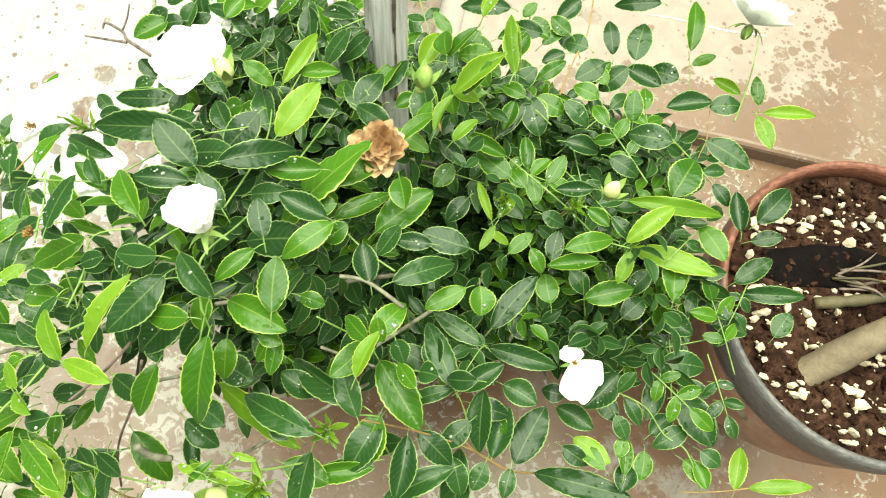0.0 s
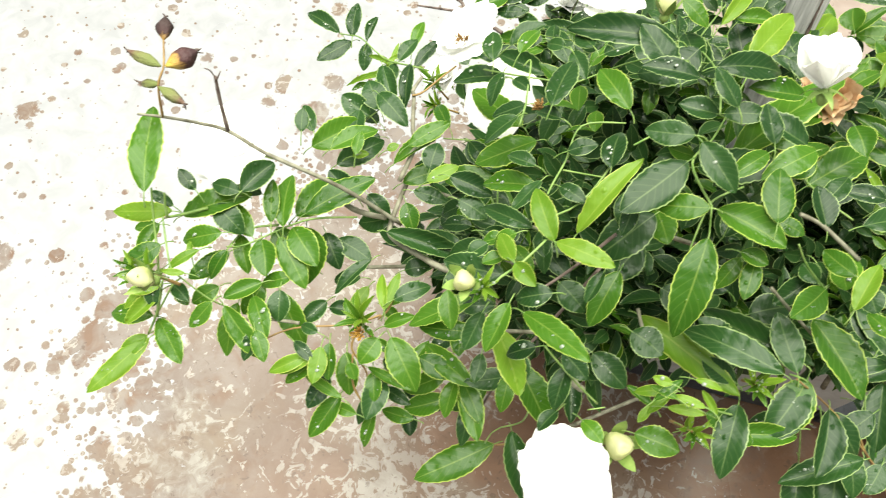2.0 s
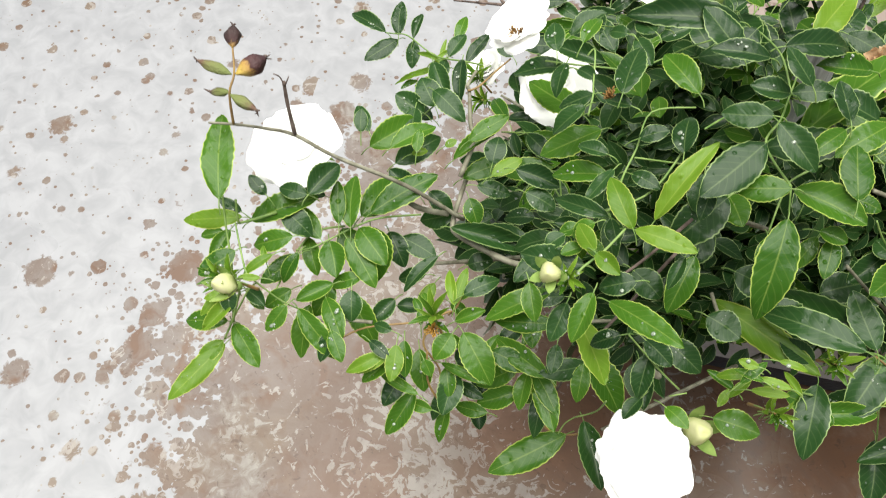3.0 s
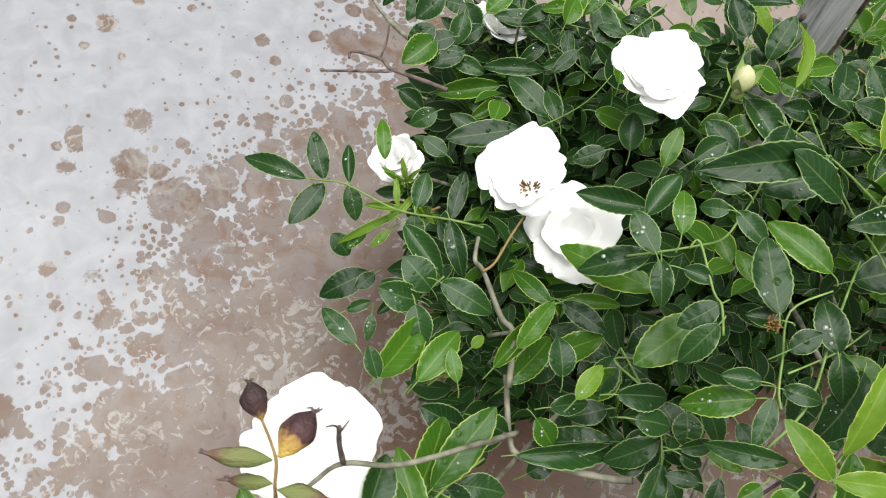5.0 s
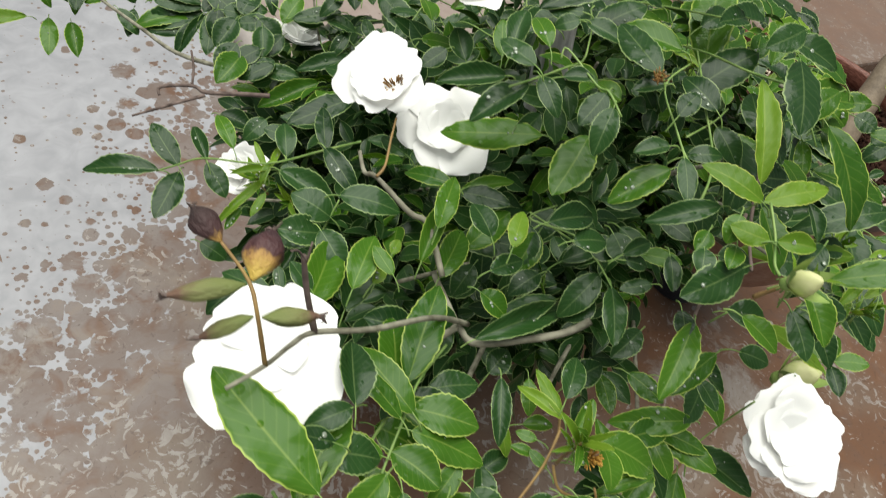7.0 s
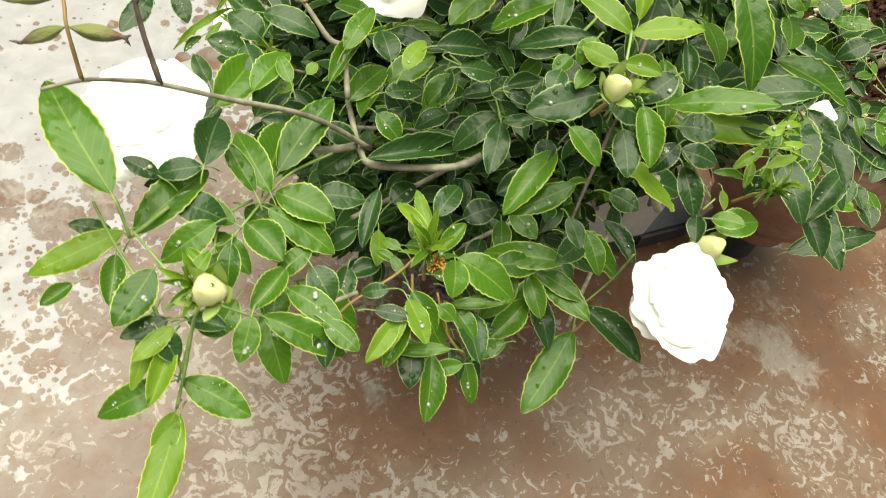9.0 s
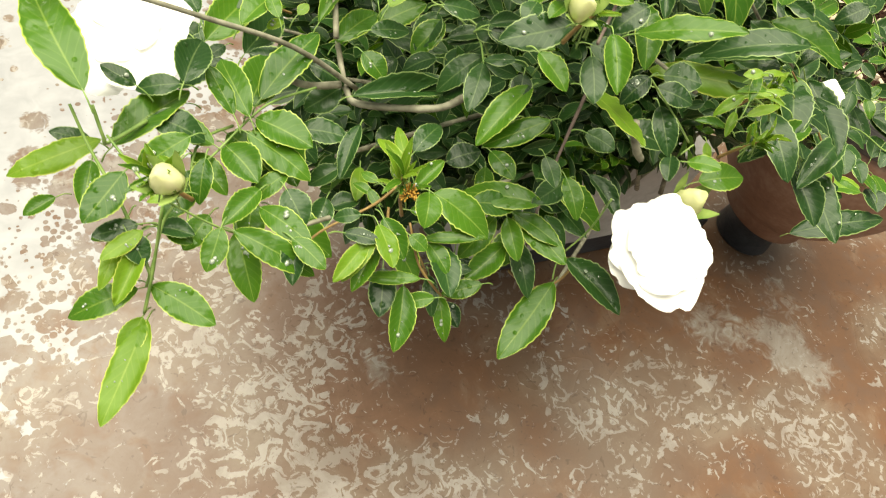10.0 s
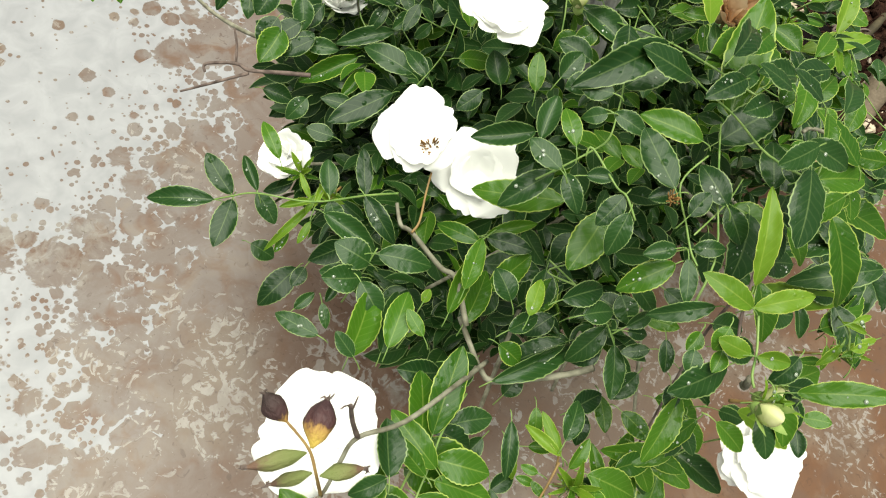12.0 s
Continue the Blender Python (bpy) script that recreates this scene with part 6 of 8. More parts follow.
leaf("y", (0.050, 0.334, 0.735), (0.029, 0.354, 0.743), 0.0127, (-0.11, -0.45, 0.89))
leaf("y", (0.051, 0.334, 0.735), (0.082, 0.330, 0.744), 0.0116, (-0.30, -0.26, 0.92))
leaf("y", (0.059, 0.345, 0.733), (0.071, 0.384, 0.762), 0.0119, (-0.41, -0.46, 0.79))
leaf("y", (0.036, 0.313, 0.737), (0.023, 0.324, 0.737), 0.0101, (-0.37, -0.44, 0.82))
leaf("y", (0.037, 0.311, 0.739), (0.051, 0.303, 0.742), 0.0094, (-0.40, -0.39, 0.83))
leaf("m", (0.244, 0.361, 0.605), (0.214, 0.351, 0.587), 0.0173, (-0.46, -0.15, 0.88))
leaf("m", (0.288, 0.374, 0.562), (0.300, 0.306, 0.551), 0.0256, (-0.40, -0.22, 0.89))
leaf("m", (0.290, 0.416, 0.599), (0.298, 0.371, 0.591), 0.0211, (-0.44, -0.24, 0.86))
leaf("g", (0.147, 0.389, 0.708), (0.141, 0.370, 0.698), 0.0107, (-0.33, -0.38, 0.86))
leaf("m", (0.079, 0.331, 0.733), (0.077, 0.314, 0.726), 0.0073, (-0.33, -0.35, 0.88))
leaf("m", (0.060, 0.305, 0.739), (0.044, 0.297, 0.733), 0.0121, (-0.19, -0.28, 0.94))
leaf("m", (0.079, 0.371, 0.742), (0.080, 0.354, 0.734), 0.0093, (-0.20, -0.42, 0.89))
leaf("m", (0.037, 0.341, 0.726), (0.005, 0.347, 0.715), 0.0103, (-0.35, -0.34, 0.87))
leaf("m", (-0.057, 0.362, 0.622), (-0.078, 0.351, 0.615), 0.0164, (-0.11, -0.40, 0.91))
leaf("m", (-0.087, 0.305, 0.615), (-0.106, 0.299, 0.611), 0.0127, (-0.09, -0.28, 0.96))
leaf("g", (-0.060, 0.383, 0.635), (-0.034, 0.410, 0.641), 0.0154, (0.02, -0.25, 0.97))
leaf("g", (-0.037, 0.400, 0.633), (-0.007, 0.412, 0.644), 0.0164, (-0.16, -0.42, 0.89))
leaf("y", (-0.098, 0.382, 0.642), (-0.089, 0.389, 0.643), 0.0060, (0.06, -0.32, 0.95))
leaf("y", (-0.081, 0.400, 0.638), (-0.075, 0.406, 0.641), 0.0062, (-0.00, -0.41, 0.91))
leaf("m", (-0.059, 0.320, 0.603), (-0.076, 0.312, 0.597), 0.0121, (-0.20, -0.22, 0.95))
leaf("m", (-0.036, 0.341, 0.598), (-0.022, 0.349, 0.605), 0.0142, (-0.25, -0.33, 0.91))
leaf("m", (-0.000, 0.320, 0.611), (0.019, 0.323, 0.618), 0.0151, (-0.28, -0.37, 0.89))
leaf("m", (0.033, 0.327, 0.642), (0.012, 0.318, 0.638), 0.0132, (-0.05, -0.25, 0.97))
leaf("m", (0.055, 0.293, 0.671), (0.068, 0.283, 0.671), 0.0121, (-0.27, -0.36, 0.89))
leaf("m", (-0.066, 0.290, 0.607), (-0.050, 0.294, 0.609), 0.0110, (-0.11, -0.12, 0.99))
leaf("m", (-0.002, 0.357, 0.637), (-0.042, 0.356, 0.624), 0.0162, (-0.32, 0.07, 0.95))
leaf("g", (0.026, 0.324, 0.602), (0.020, 0.301, 0.603), 0.0112, (-0.23, 0.12, 0.97))
leaf("m", (0.015, 0.318, 0.592), (0.005, 0.299, 0.589), 0.0128, (-0.15, -0.10, 0.98))
leaf("g", (0.018, 0.309, 0.635), (0.026, 0.289, 0.639), 0.0124, (-0.33, 0.07, 0.94))
leaf("g", (0.025, 0.331, 0.723), (0.016, 0.325, 0.719), 0.0087, (-0.27, -0.11, 0.96))
leaf("g", (0.031, 0.328, 0.737), (0.022, 0.320, 0.731), 0.0102, (-0.40, -0.13, 0.91))
leaf("m", (0.020, 0.335, 0.701), (0.014, 0.319, 0.697), 0.0086, (-0.30, -0.16, 0.94))
leaf("m", (0.019, 0.324, 0.721), (0.012, 0.314, 0.719), 0.0104, (-0.21, 0.03, 0.98))
leaf("m", (0.025, 0.335, 0.676), (0.009, 0.338, 0.673), 0.0085, (-0.18, -0.07, 0.98))
leaf("g", (0.030, 0.319, 0.726), (0.021, 0.311, 0.724), 0.0086, (-0.25, 0.03, 0.97))
leaf("m", (0.013, 0.349, 0.646), (-0.005, 0.345, 0.640), 0.0173, (-0.29, -0.05, 0.95))
leaf("m", (0.021, 0.313, 0.688), (0.016, 0.300, 0.685), 0.0105, (-0.24, -0.15, 0.96))
leaf("m", (-0.051, 0.322, 0.636), (-0.063, 0.293, 0.631), 0.0098, (-0.23, -0.08, 0.97))
leaf("g", (-0.024, 0.327, 0.614), (-0.031, 0.309, 0.611), 0.0092, (-0.18, -0.14, 0.97))
leaf("g", (-0.034, 0.307, 0.606), (-0.020, 0.301, 0.609), 0.0085, (-0.19, -0.02, 0.98))
leaf("m", (0.187, 0.333, 0.650), (0.189, 0.290, 0.647), 0.0192, (-0.36, -0.09, 0.93))
leaf("g", (0.104, 0.275, 0.673), (0.117, 0.267, 0.679), 0.0100, (-0.41, 0.03, 0.91))
leaf("m", (0.089, 0.271, 0.682), (0.083, 0.257, 0.682), 0.0090, (-0.40, 0.16, 0.90))
leaf("m", (0.025, 0.358, 0.667), (0.013, 0.374, 0.666), 0.0156, (-0.27, -0.17, 0.95))
leaf("m", (0.022, 0.368, 0.660), (-0.002, 0.368, 0.654), 0.0137, (-0.27, 0.01, 0.96))
leaf("m", (-0.004, 0.374, 0.637), (-0.024, 0.369, 0.634), 0.0141, (-0.13, 0.04, 0.99))
leaf("m", (0.090, 0.395, 0.779), (0.067, 0.391, 0.773), 0.0131, (-0.14, -0.49, 0.86))
leaf("m", (0.096, 0.403, 0.767), (0.120, 0.385, 0.764), 0.0151, (-0.20, -0.42, 0.88))
leaf("m", (0.093, 0.389, 0.766), (0.073, 0.353, 0.758), 0.0207, (-0.04, -0.19, 0.98))
leaf("m", (0.100, 0.434, 0.756), (0.079, 0.430, 0.757), 0.0131, (0.08, -0.24, 0.97))
leaf("m", (0.107, 0.461, 0.729), (0.129, 0.466, 0.738), 0.0134, (-0.24, -0.47, 0.85))
leaf("m", (0.082, 0.528, 0.704), (0.068, 0.499, 0.695), 0.0221, (-0.02, -0.29, 0.96))
leaf("m", (0.065, 0.485, 0.744), (0.003, 0.469, 0.740), 0.0192, (0.04, -0.41, 0.91))
leaf("m", (0.082, 0.564, 0.674), (0.103, 0.546, 0.673), 0.0189, (-0.23, -0.32, 0.92))
leaf("m", (0.127, 0.565, 0.672), (0.106, 0.566, 0.672), 0.0148, (-0.00, -0.40, 0.91))
leaf("m", (0.138, 0.568, 0.681), (0.147, 0.596, 0.691), 0.0194, (-0.07, -0.32, 0.94))
leaf("m", (0.140, 0.562, 0.693), (0.169, 0.553, 0.693), 0.0164, (-0.13, -0.47, 0.87))
leaf("m", (0.121, 0.594, 0.645), (0.103, 0.618, 0.659), 0.0203, (0.04, -0.50, 0.87))
leaf("g", (0.112, 0.373, 0.760), (0.087, 0.368, 0.752), 0.0139, (-0.18, -0.38, 0.91))
leaf("g", (0.121, 0.394, 0.733), (0.159, 0.386, 0.738), 0.0190, (-0.18, -0.25, 0.95))
leaf("g", (0.120, 0.370, 0.740), (0.125, 0.321, 0.720), 0.0203, (-0.12, -0.37, 0.92))
leaf("g", (0.140, 0.469, 0.713), (0.156, 0.477, 0.718), 0.0146, (-0.14, -0.28, 0.95))
leaf("g", (0.157, 0.453, 0.711), (0.167, 0.465, 0.720), 0.0143, (-0.14, -0.49, 0.86))
leaf("g", (0.156, 0.412, 0.721), (0.172, 0.411, 0.721), 0.0103, (-0.03, -0.35, 0.94))
leaf("g", (0.142, 0.382, 0.723), (0.157, 0.381, 0.724), 0.0099, (-0.02, -0.39, 0.92))
leaf("m", (0.094, 0.388, 0.714), (0.074, 0.353, 0.705), 0.0234, (-0.02, -0.25, 0.97))
leaf("m", (0.098, 0.394, 0.673), (0.088, 0.365, 0.664), 0.0214, (0.02, -0.28, 0.96))
leaf("g", (0.089, 0.351, 0.704), (0.086, 0.319, 0.692), 0.0154, (-0.16, -0.34, 0.93))
leaf("g", (0.152, 0.386, 0.717), (0.154, 0.363, 0.712), 0.0113, (-0.19, -0.23, 0.96))
leaf("m", (0.199, 0.419, 0.675), (0.185, 0.397, 0.664), 0.0148, (-0.18, -0.33, 0.93))
leaf("m", (0.190, 0.341, 0.694), (0.135, 0.350, 0.684), 0.0187, (-0.21, -0.16, 0.96))
leaf("m", (0.209, 0.361, 0.664), (0.187, 0.390, 0.670), 0.0179, (-0.13, -0.31, 0.94))
leaf("m", (0.223, 0.367, 0.644), (0.212, 0.327, 0.639), 0.0217, (-0.14, -0.09, 0.99))
leaf("m", (0.228, 0.340, 0.641), (0.189, 0.320, 0.628), 0.0126, (-0.26, -0.15, 0.95))
leaf("m", (0.255, 0.343, 0.585), (0.264, 0.304, 0.574), 0.0199, (-0.27, -0.31, 0.91))
leaf("y", (0.138, 0.306, 0.689), (0.122, 0.299, 0.684), 0.0063, (-0.21, -0.24, 0.95))
leaf("y", (0.134, 0.301, 0.710), (0.124, 0.301, 0.708), 0.0054, (-0.10, -0.36, 0.93))
leaf("y", (0.143, 0.309, 0.674), (0.135, 0.296, 0.670), 0.0052, (-0.29, -0.10, 0.95))
leaf("y", (0.157, 0.303, 0.696), (0.141, 0.303, 0.695), 0.0049, (-0.05, -0.29, 0.96))
leaf("y", (0.168, 0.308, 0.681), (0.157, 0.319, 0.679), 0.0045, (-0.28, -0.10, 0.95))
leaf("y", (0.148, 0.316, 0.694), (0.162, 0.316, 0.698), 0.0043, (-0.30, -0.10, 0.95))
leaf("y", (0.147, 0.305, 0.683), (0.156, 0.301, 0.684), 0.0044, (-0.25, -0.18, 0.95))
leaf("g", (0.141, 0.296, 0.630), (0.167, 0.296, 0.637), 0.0181, (-0.25, -0.20, 0.95))
leaf("m", (0.117, 0.366, 0.680), (0.140, 0.360, 0.683), 0.0202, (-0.17, -0.19, 0.97))
leaf("m", (0.153, 0.382, 0.681), (0.131, 0.388, 0.682), 0.0192, (-0.05, -0.26, 0.96))
leaf("m", (0.182, 0.401, 0.635), (0.203, 0.415, 0.644), 0.0210, (-0.22, -0.29, 0.93))
leaf("m", (0.112, 0.338, 0.669), (0.132, 0.331, 0.672), 0.0189, (-0.24, -0.24, 0.94))
leaf("m", (0.100, 0.329, 0.636), (0.126, 0.318, 0.635), 0.0180, (-0.08, -0.31, 0.95))
leaf("m", (0.062, 0.338, 0.687), (0.082, 0.329, 0.685), 0.0166, (-0.06, -0.36, 0.93))
leaf("m", (0.176, 0.338, 0.666), (0.155, 0.343, 0.666), 0.0135, (-0.09, -0.35, 0.93))
leaf("m", (-0.148, 0.300, 0.661), (-0.125, 0.293, 0.658), 0.0164, (0.08, -0.19, 0.98))
leaf("g", (-0.113, 0.307, 0.657), (-0.125, 0.331, 0.665), 0.0103, (0.22, -0.19, 0.96))
leaf("g", (-0.107, 0.324, 0.643), (-0.094, 0.361, 0.646), 0.0212, (0.22, -0.16, 0.96))
leaf("g", (-0.117, 0.315, 0.634), (-0.097, 0.299, 0.629), 0.0192, (0.08, -0.16, 0.98))
leaf("g", (-0.103, 0.327, 0.626), (-0.083, 0.294, 0.621), 0.0253, (0.04, -0.13, 0.99))
leaf("m", (-0.091, 0.331, 0.622), (-0.072, 0.314, 0.618), 0.0158, (0.00, -0.22, 0.97))
leaf("m", (-0.082, 0.331, 0.621), (-0.055, 0.328, 0.620), 0.0158, (0.01, -0.17, 0.99))
leaf("g", (-0.132, 0.297, 0.640), (-0.116, 0.278, 0.635), 0.0120, (0.06, -0.20, 0.98))
leaf("g", (-0.128, 0.281, 0.649), (-0.141, 0.255, 0.647), 0.0131, (0.25, -0.18, 0.95))
leaf("m", (-0.134, 0.311, 0.672), (-0.127, 0.338, 0.673), 0.0164, (0.28, -0.12, 0.95))
leaf("m", (-0.135, 0.311, 0.671), (-0.154, 0.308, 0.672), 0.0108, (0.08, -0.28, 0.96))
leaf("m", (-0.150, 0.293, 0.688), (-0.163, 0.298, 0.694), 0.0086, (0.29, -0.21, 0.93))
leaf("g", (-0.130, 0.381, 0.632), (-0.106, 0.414, 0.639), 0.0206, (0.27, -0.38, 0.88))
leaf("m", (-0.132, 0.375, 0.656), (-0.138, 0.389, 0.662), 0.0098, (0.29, -0.28, 0.91))
leaf("m", (-0.109, 0.426, 0.628), (-0.133, 0.429, 0.634), 0.0171, (0.17, -0.40, 0.90))
leaf("m", (-0.103, 0.432, 0.632), (-0.120, 0.445, 0.642), 0.0191, (0.21, -0.44, 0.88))
leaf("g", (-0.063, 0.396, 0.661), (-0.045, 0.421, 0.669), 0.0124, (0.04, -0.31, 0.95))
leaf("m", (-0.110, 0.380, 0.625), (-0.089, 0.412, 0.630), 0.0187, (0.22, -0.27, 0.94))
leaf("y", (-0.037, 0.370, 0.674), (-0.024, 0.387, 0.679), 0.0103, (-0.08, -0.22, 0.97))
leaf("m", (-0.083, 0.359, 0.634), (-0.107, 0.366, 0.640), 0.0159, (0.15, -0.39, 0.91))
leaf("m", (-0.076, 0.363, 0.637), (-0.056, 0.356, 0.632), 0.0138, (0.13, -0.31, 0.94))
leaf("m", (-0.045, 0.368, 0.659), (-0.023, 0.372, 0.657), 0.0113, (0.12, -0.31, 0.94))
leaf("g", (-0.048, 0.364, 0.647), (-0.036, 0.351, 0.641), 0.0135, (0.04, -0.38, 0.92))
leaf("m", (-0.012, 0.361, 0.685), (0.008, 0.359, 0.684), 0.0140, (0.04, -0.17, 0.99))
leaf("m", (-0.023, 0.371, 0.689), (0.005, 0.372, 0.687), 0.0141, (0.08, -0.40, 0.91))
leaf("m", (-0.041, 0.382, 0.667), (-0.044, 0.400, 0.674), 0.0150, (0.05, -0.36, 0.93))
leaf("g", (-0.105, 0.278, 0.630), (-0.108, 0.256, 0.623), 0.0150, (0.05, -0.28, 0.96))
leaf("g", (-0.095, 0.280, 0.621), (-0.066, 0.258, 0.612), 0.0171, (0.09, -0.26, 0.96))
leaf("y", (-0.049, 0.313, 0.613), (-0.052, 0.292, 0.613), 0.0097, (0.20, -0.05, 0.98))
leaf("m", (-0.068, 0.291, 0.614), (-0.076, 0.271, 0.612), 0.0123, (0.14, -0.13, 0.98))
leaf("g", (-0.016, 0.282, 0.633), (0.012, 0.260, 0.630), 0.0198, (-0.01, -0.17, 0.99))
leaf("g", (0.004, 0.280, 0.628), (0.029, 0.278, 0.628), 0.0145, (-0.03, -0.26, 0.96))
leaf("m", (-0.013, 0.264, 0.613), (-0.008, 0.235, 0.613), 0.0165, (0.15, 0.01, 0.99))
leaf("m", (-0.005, 0.275, 0.575), (0.028, 0.269, 0.576), 0.0128, (-0.07, -0.22, 0.97))
leaf("m", (0.005, 0.268, 0.540), (0.015, 0.253, 0.536), 0.0118, (0.06, -0.23, 0.97))
leaf("g", (-0.021, 0.275, 0.643), (-0.024, 0.257, 0.642), 0.0141, (0.17, -0.10, 0.98))
leaf("y", (-0.048, 0.254, 0.646), (-0.042, 0.233, 0.643), 0.0111, (0.16, -0.10, 0.98))
leaf("y", (-0.053, 0.247, 0.642), (-0.069, 0.228, 0.640), 0.0091, (0.13, -0.20, 0.97))
leaf("g", (0.050, 0.296, 0.581), (0.027, 0.272, 0.577), 0.0179, (0.12, -0.27, 0.96))
leaf("g", (0.137, 0.301, 0.670), (0.120, 0.306, 0.670), 0.0059, (-0.01, -0.10, 0.99))
leaf("g", (0.131, 0.294, 0.697), (0.139, 0.308, 0.705), 0.0054, (-0.27, -0.34, 0.90))
leaf("y", (0.142, 0.300, 0.681), (0.160, 0.303, 0.687), 0.0056, (-0.27, -0.28, 0.92))
leaf("g", (0.141, 0.299, 0.700), (0.126, 0.300, 0.699), 0.0049, (-0.05, -0.12, 0.99))
leaf("y", (0.140, 0.309, 0.649), (0.137, 0.297, 0.648), 0.0055, (-0.02, -0.08, 1.00))
leaf("g", (0.189, 0.319, 0.632), (0.229, 0.336, 0.638), 0.0140, (-0.04, -0.26, 0.96))
leaf("g", (0.222, 0.369, 0.647), (0.217, 0.331, 0.634), 0.0246, (-0.12, -0.31, 0.94))
leaf("g", (0.203, 0.399, 0.721), (0.185, 0.410, 0.716), 0.0128, (-0.48, -0.42, 0.77))
leaf("y", (0.204, 0.375, 0.726), (0.207, 0.403, 0.735), 0.0111, (-0.47, -0.21, 0.85))
leaf("g", (0.239, 0.383, 0.706), (0.223, 0.396, 0.699), 0.0106, (-0.47, -0.12, 0.87))
leaf("m", (0.242, 0.431, 0.653), (0.247, 0.407, 0.653), 0.0176, (-0.53, -0.12, 0.84))
leaf("m", (0.195, 0.423, 0.685), (0.205, 0.411, 0.687), 0.0109, (-0.56, -0.33, 0.76))
leaf("m", (0.200, 0.399, 0.662), (0.199, 0.417, 0.669), 0.0134, (-0.34, -0.33, 0.88))
leaf("g", (0.203, 0.419, 0.700), (0.210, 0.405, 0.697), 0.0143, (-0.52, -0.41, 0.75))
leaf("m", (0.218, 0.409, 0.701), (0.227, 0.396, 0.701), 0.0143, (-0.48, -0.28, 0.83))
leaf("m", (0.238, 0.397, 0.686), (0.250, 0.396, 0.695), 0.0147, (-0.61, -0.11, 0.79))
leaf("m", (0.276, 0.405, 0.675), (0.256, 0.401, 0.666), 0.0140, (-0.35, -0.37, 0.86))
leaf("m", (0.133, 0.399, 0.716), (0.133, 0.415, 0.721), 0.0108, (-0.51, -0.26, 0.82))
leaf("m", (0.199, 0.410, 0.685), (0.188, 0.421, 0.682), 0.0123, (-0.57, -0.31, 0.76))
leaf("y", (-0.147, 0.216, 0.629), (-0.161, 0.172, 0.628), 0.0141, (0.11, -0.06, 0.99))
leaf("g", (-0.031, 0.243, 0.607), (-0.037, 0.212, 0.596), 0.0134, (0.05, -0.35, 0.93))
leaf("g", (-0.009, 0.247, 0.591), (-0.007, 0.223, 0.582), 0.0095, (-0.22, -0.37, 0.90))
leaf("g", (0.016, 0.253, 0.590), (-0.006, 0.250, 0.585), 0.0104, (-0.19, -0.35, 0.92))
leaf("g", (-0.016, 0.236, 0.607), (-0.033, 0.235, 0.604), 0.0084, (-0.09, -0.34, 0.93))
leaf("g", (-0.026, 0.237, 0.625), (-0.056, 0.241, 0.622), 0.0071, (-0.12, -0.20, 0.97))
leaf("g", (-0.045, 0.259, 0.644), (-0.036, 0.240, 0.638), 0.0117, (-0.18, -0.38, 0.91))
leaf("y", (-0.049, 0.251, 0.644), (-0.065, 0.230, 0.638), 0.0092, (-0.02, -0.26, 0.96))
leaf("g", (-0.031, 0.256, 0.634), (-0.023, 0.249, 0.631), 0.0086, (-0.09, -0.39, 0.92))
leaf("g", (-0.018, 0.262, 0.617), (-0.009, 0.246, 0.615), 0.0109, (-0.06, -0.17, 0.98))
leaf("g", (-0.022, 0.262, 0.621), (0.009, 0.259, 0.629), 0.0066, (-0.27, -0.33, 0.91))
leaf("g", (0.030, 0.273, 0.599), (0.007, 0.256, 0.590), 0.0147, (-0.12, -0.34, 0.93))
leaf("m", (0.045, 0.289, 0.578), (0.049, 0.255, 0.574), 0.0139, (-0.20, -0.15, 0.97))
leaf("g", (0.035, 0.288, 0.608), (0.058, 0.254, 0.610), 0.0162, (-0.31, -0.15, 0.94))
leaf("g", (-0.111, 0.259, 0.632), (-0.104, 0.228, 0.621), 0.0150, (-0.13, -0.36, 0.92))
leaf("g", (-0.087, 0.245, 0.648), (-0.073, 0.231, 0.646), 0.0105, (-0.01, -0.20, 0.98))
leaf("m", (-0.087, 0.250, 0.642), (-0.087, 0.228, 0.636), 0.0107, (-0.12, -0.24, 0.97))
leaf("g", (-0.155, 0.246, 0.655), (-0.167, 0.240, 0.655), 0.0073, (0.15, -0.32, 0.94))
leaf("m", (-0.153, 0.241, 0.658), (-0.146, 0.229, 0.652), 0.0109, (0.24, -0.30, 0.92))
leaf("g", (-0.123, 0.260, 0.643), (-0.133, 0.244, 0.640), 0.0118, (0.19, -0.28, 0.94))
leaf("y", (-0.154, 0.252, 0.654), (-0.163, 0.221, 0.647), 0.0085, (0.25, -0.28, 0.93))
leaf("g", (-0.139, 0.245, 0.656), (-0.128, 0.239, 0.653), 0.0087, (-0.02, -0.41, 0.91))
leaf("g", (-0.088, 0.288, 0.639), (-0.106, 0.275, 0.635), 0.0107, (-0.08, -0.22, 0.97))
leaf("g", (0.051, 0.290, 0.737), (0.086, 0.274, 0.757), 0.0125, (-0.25, -0.2, 0.9))

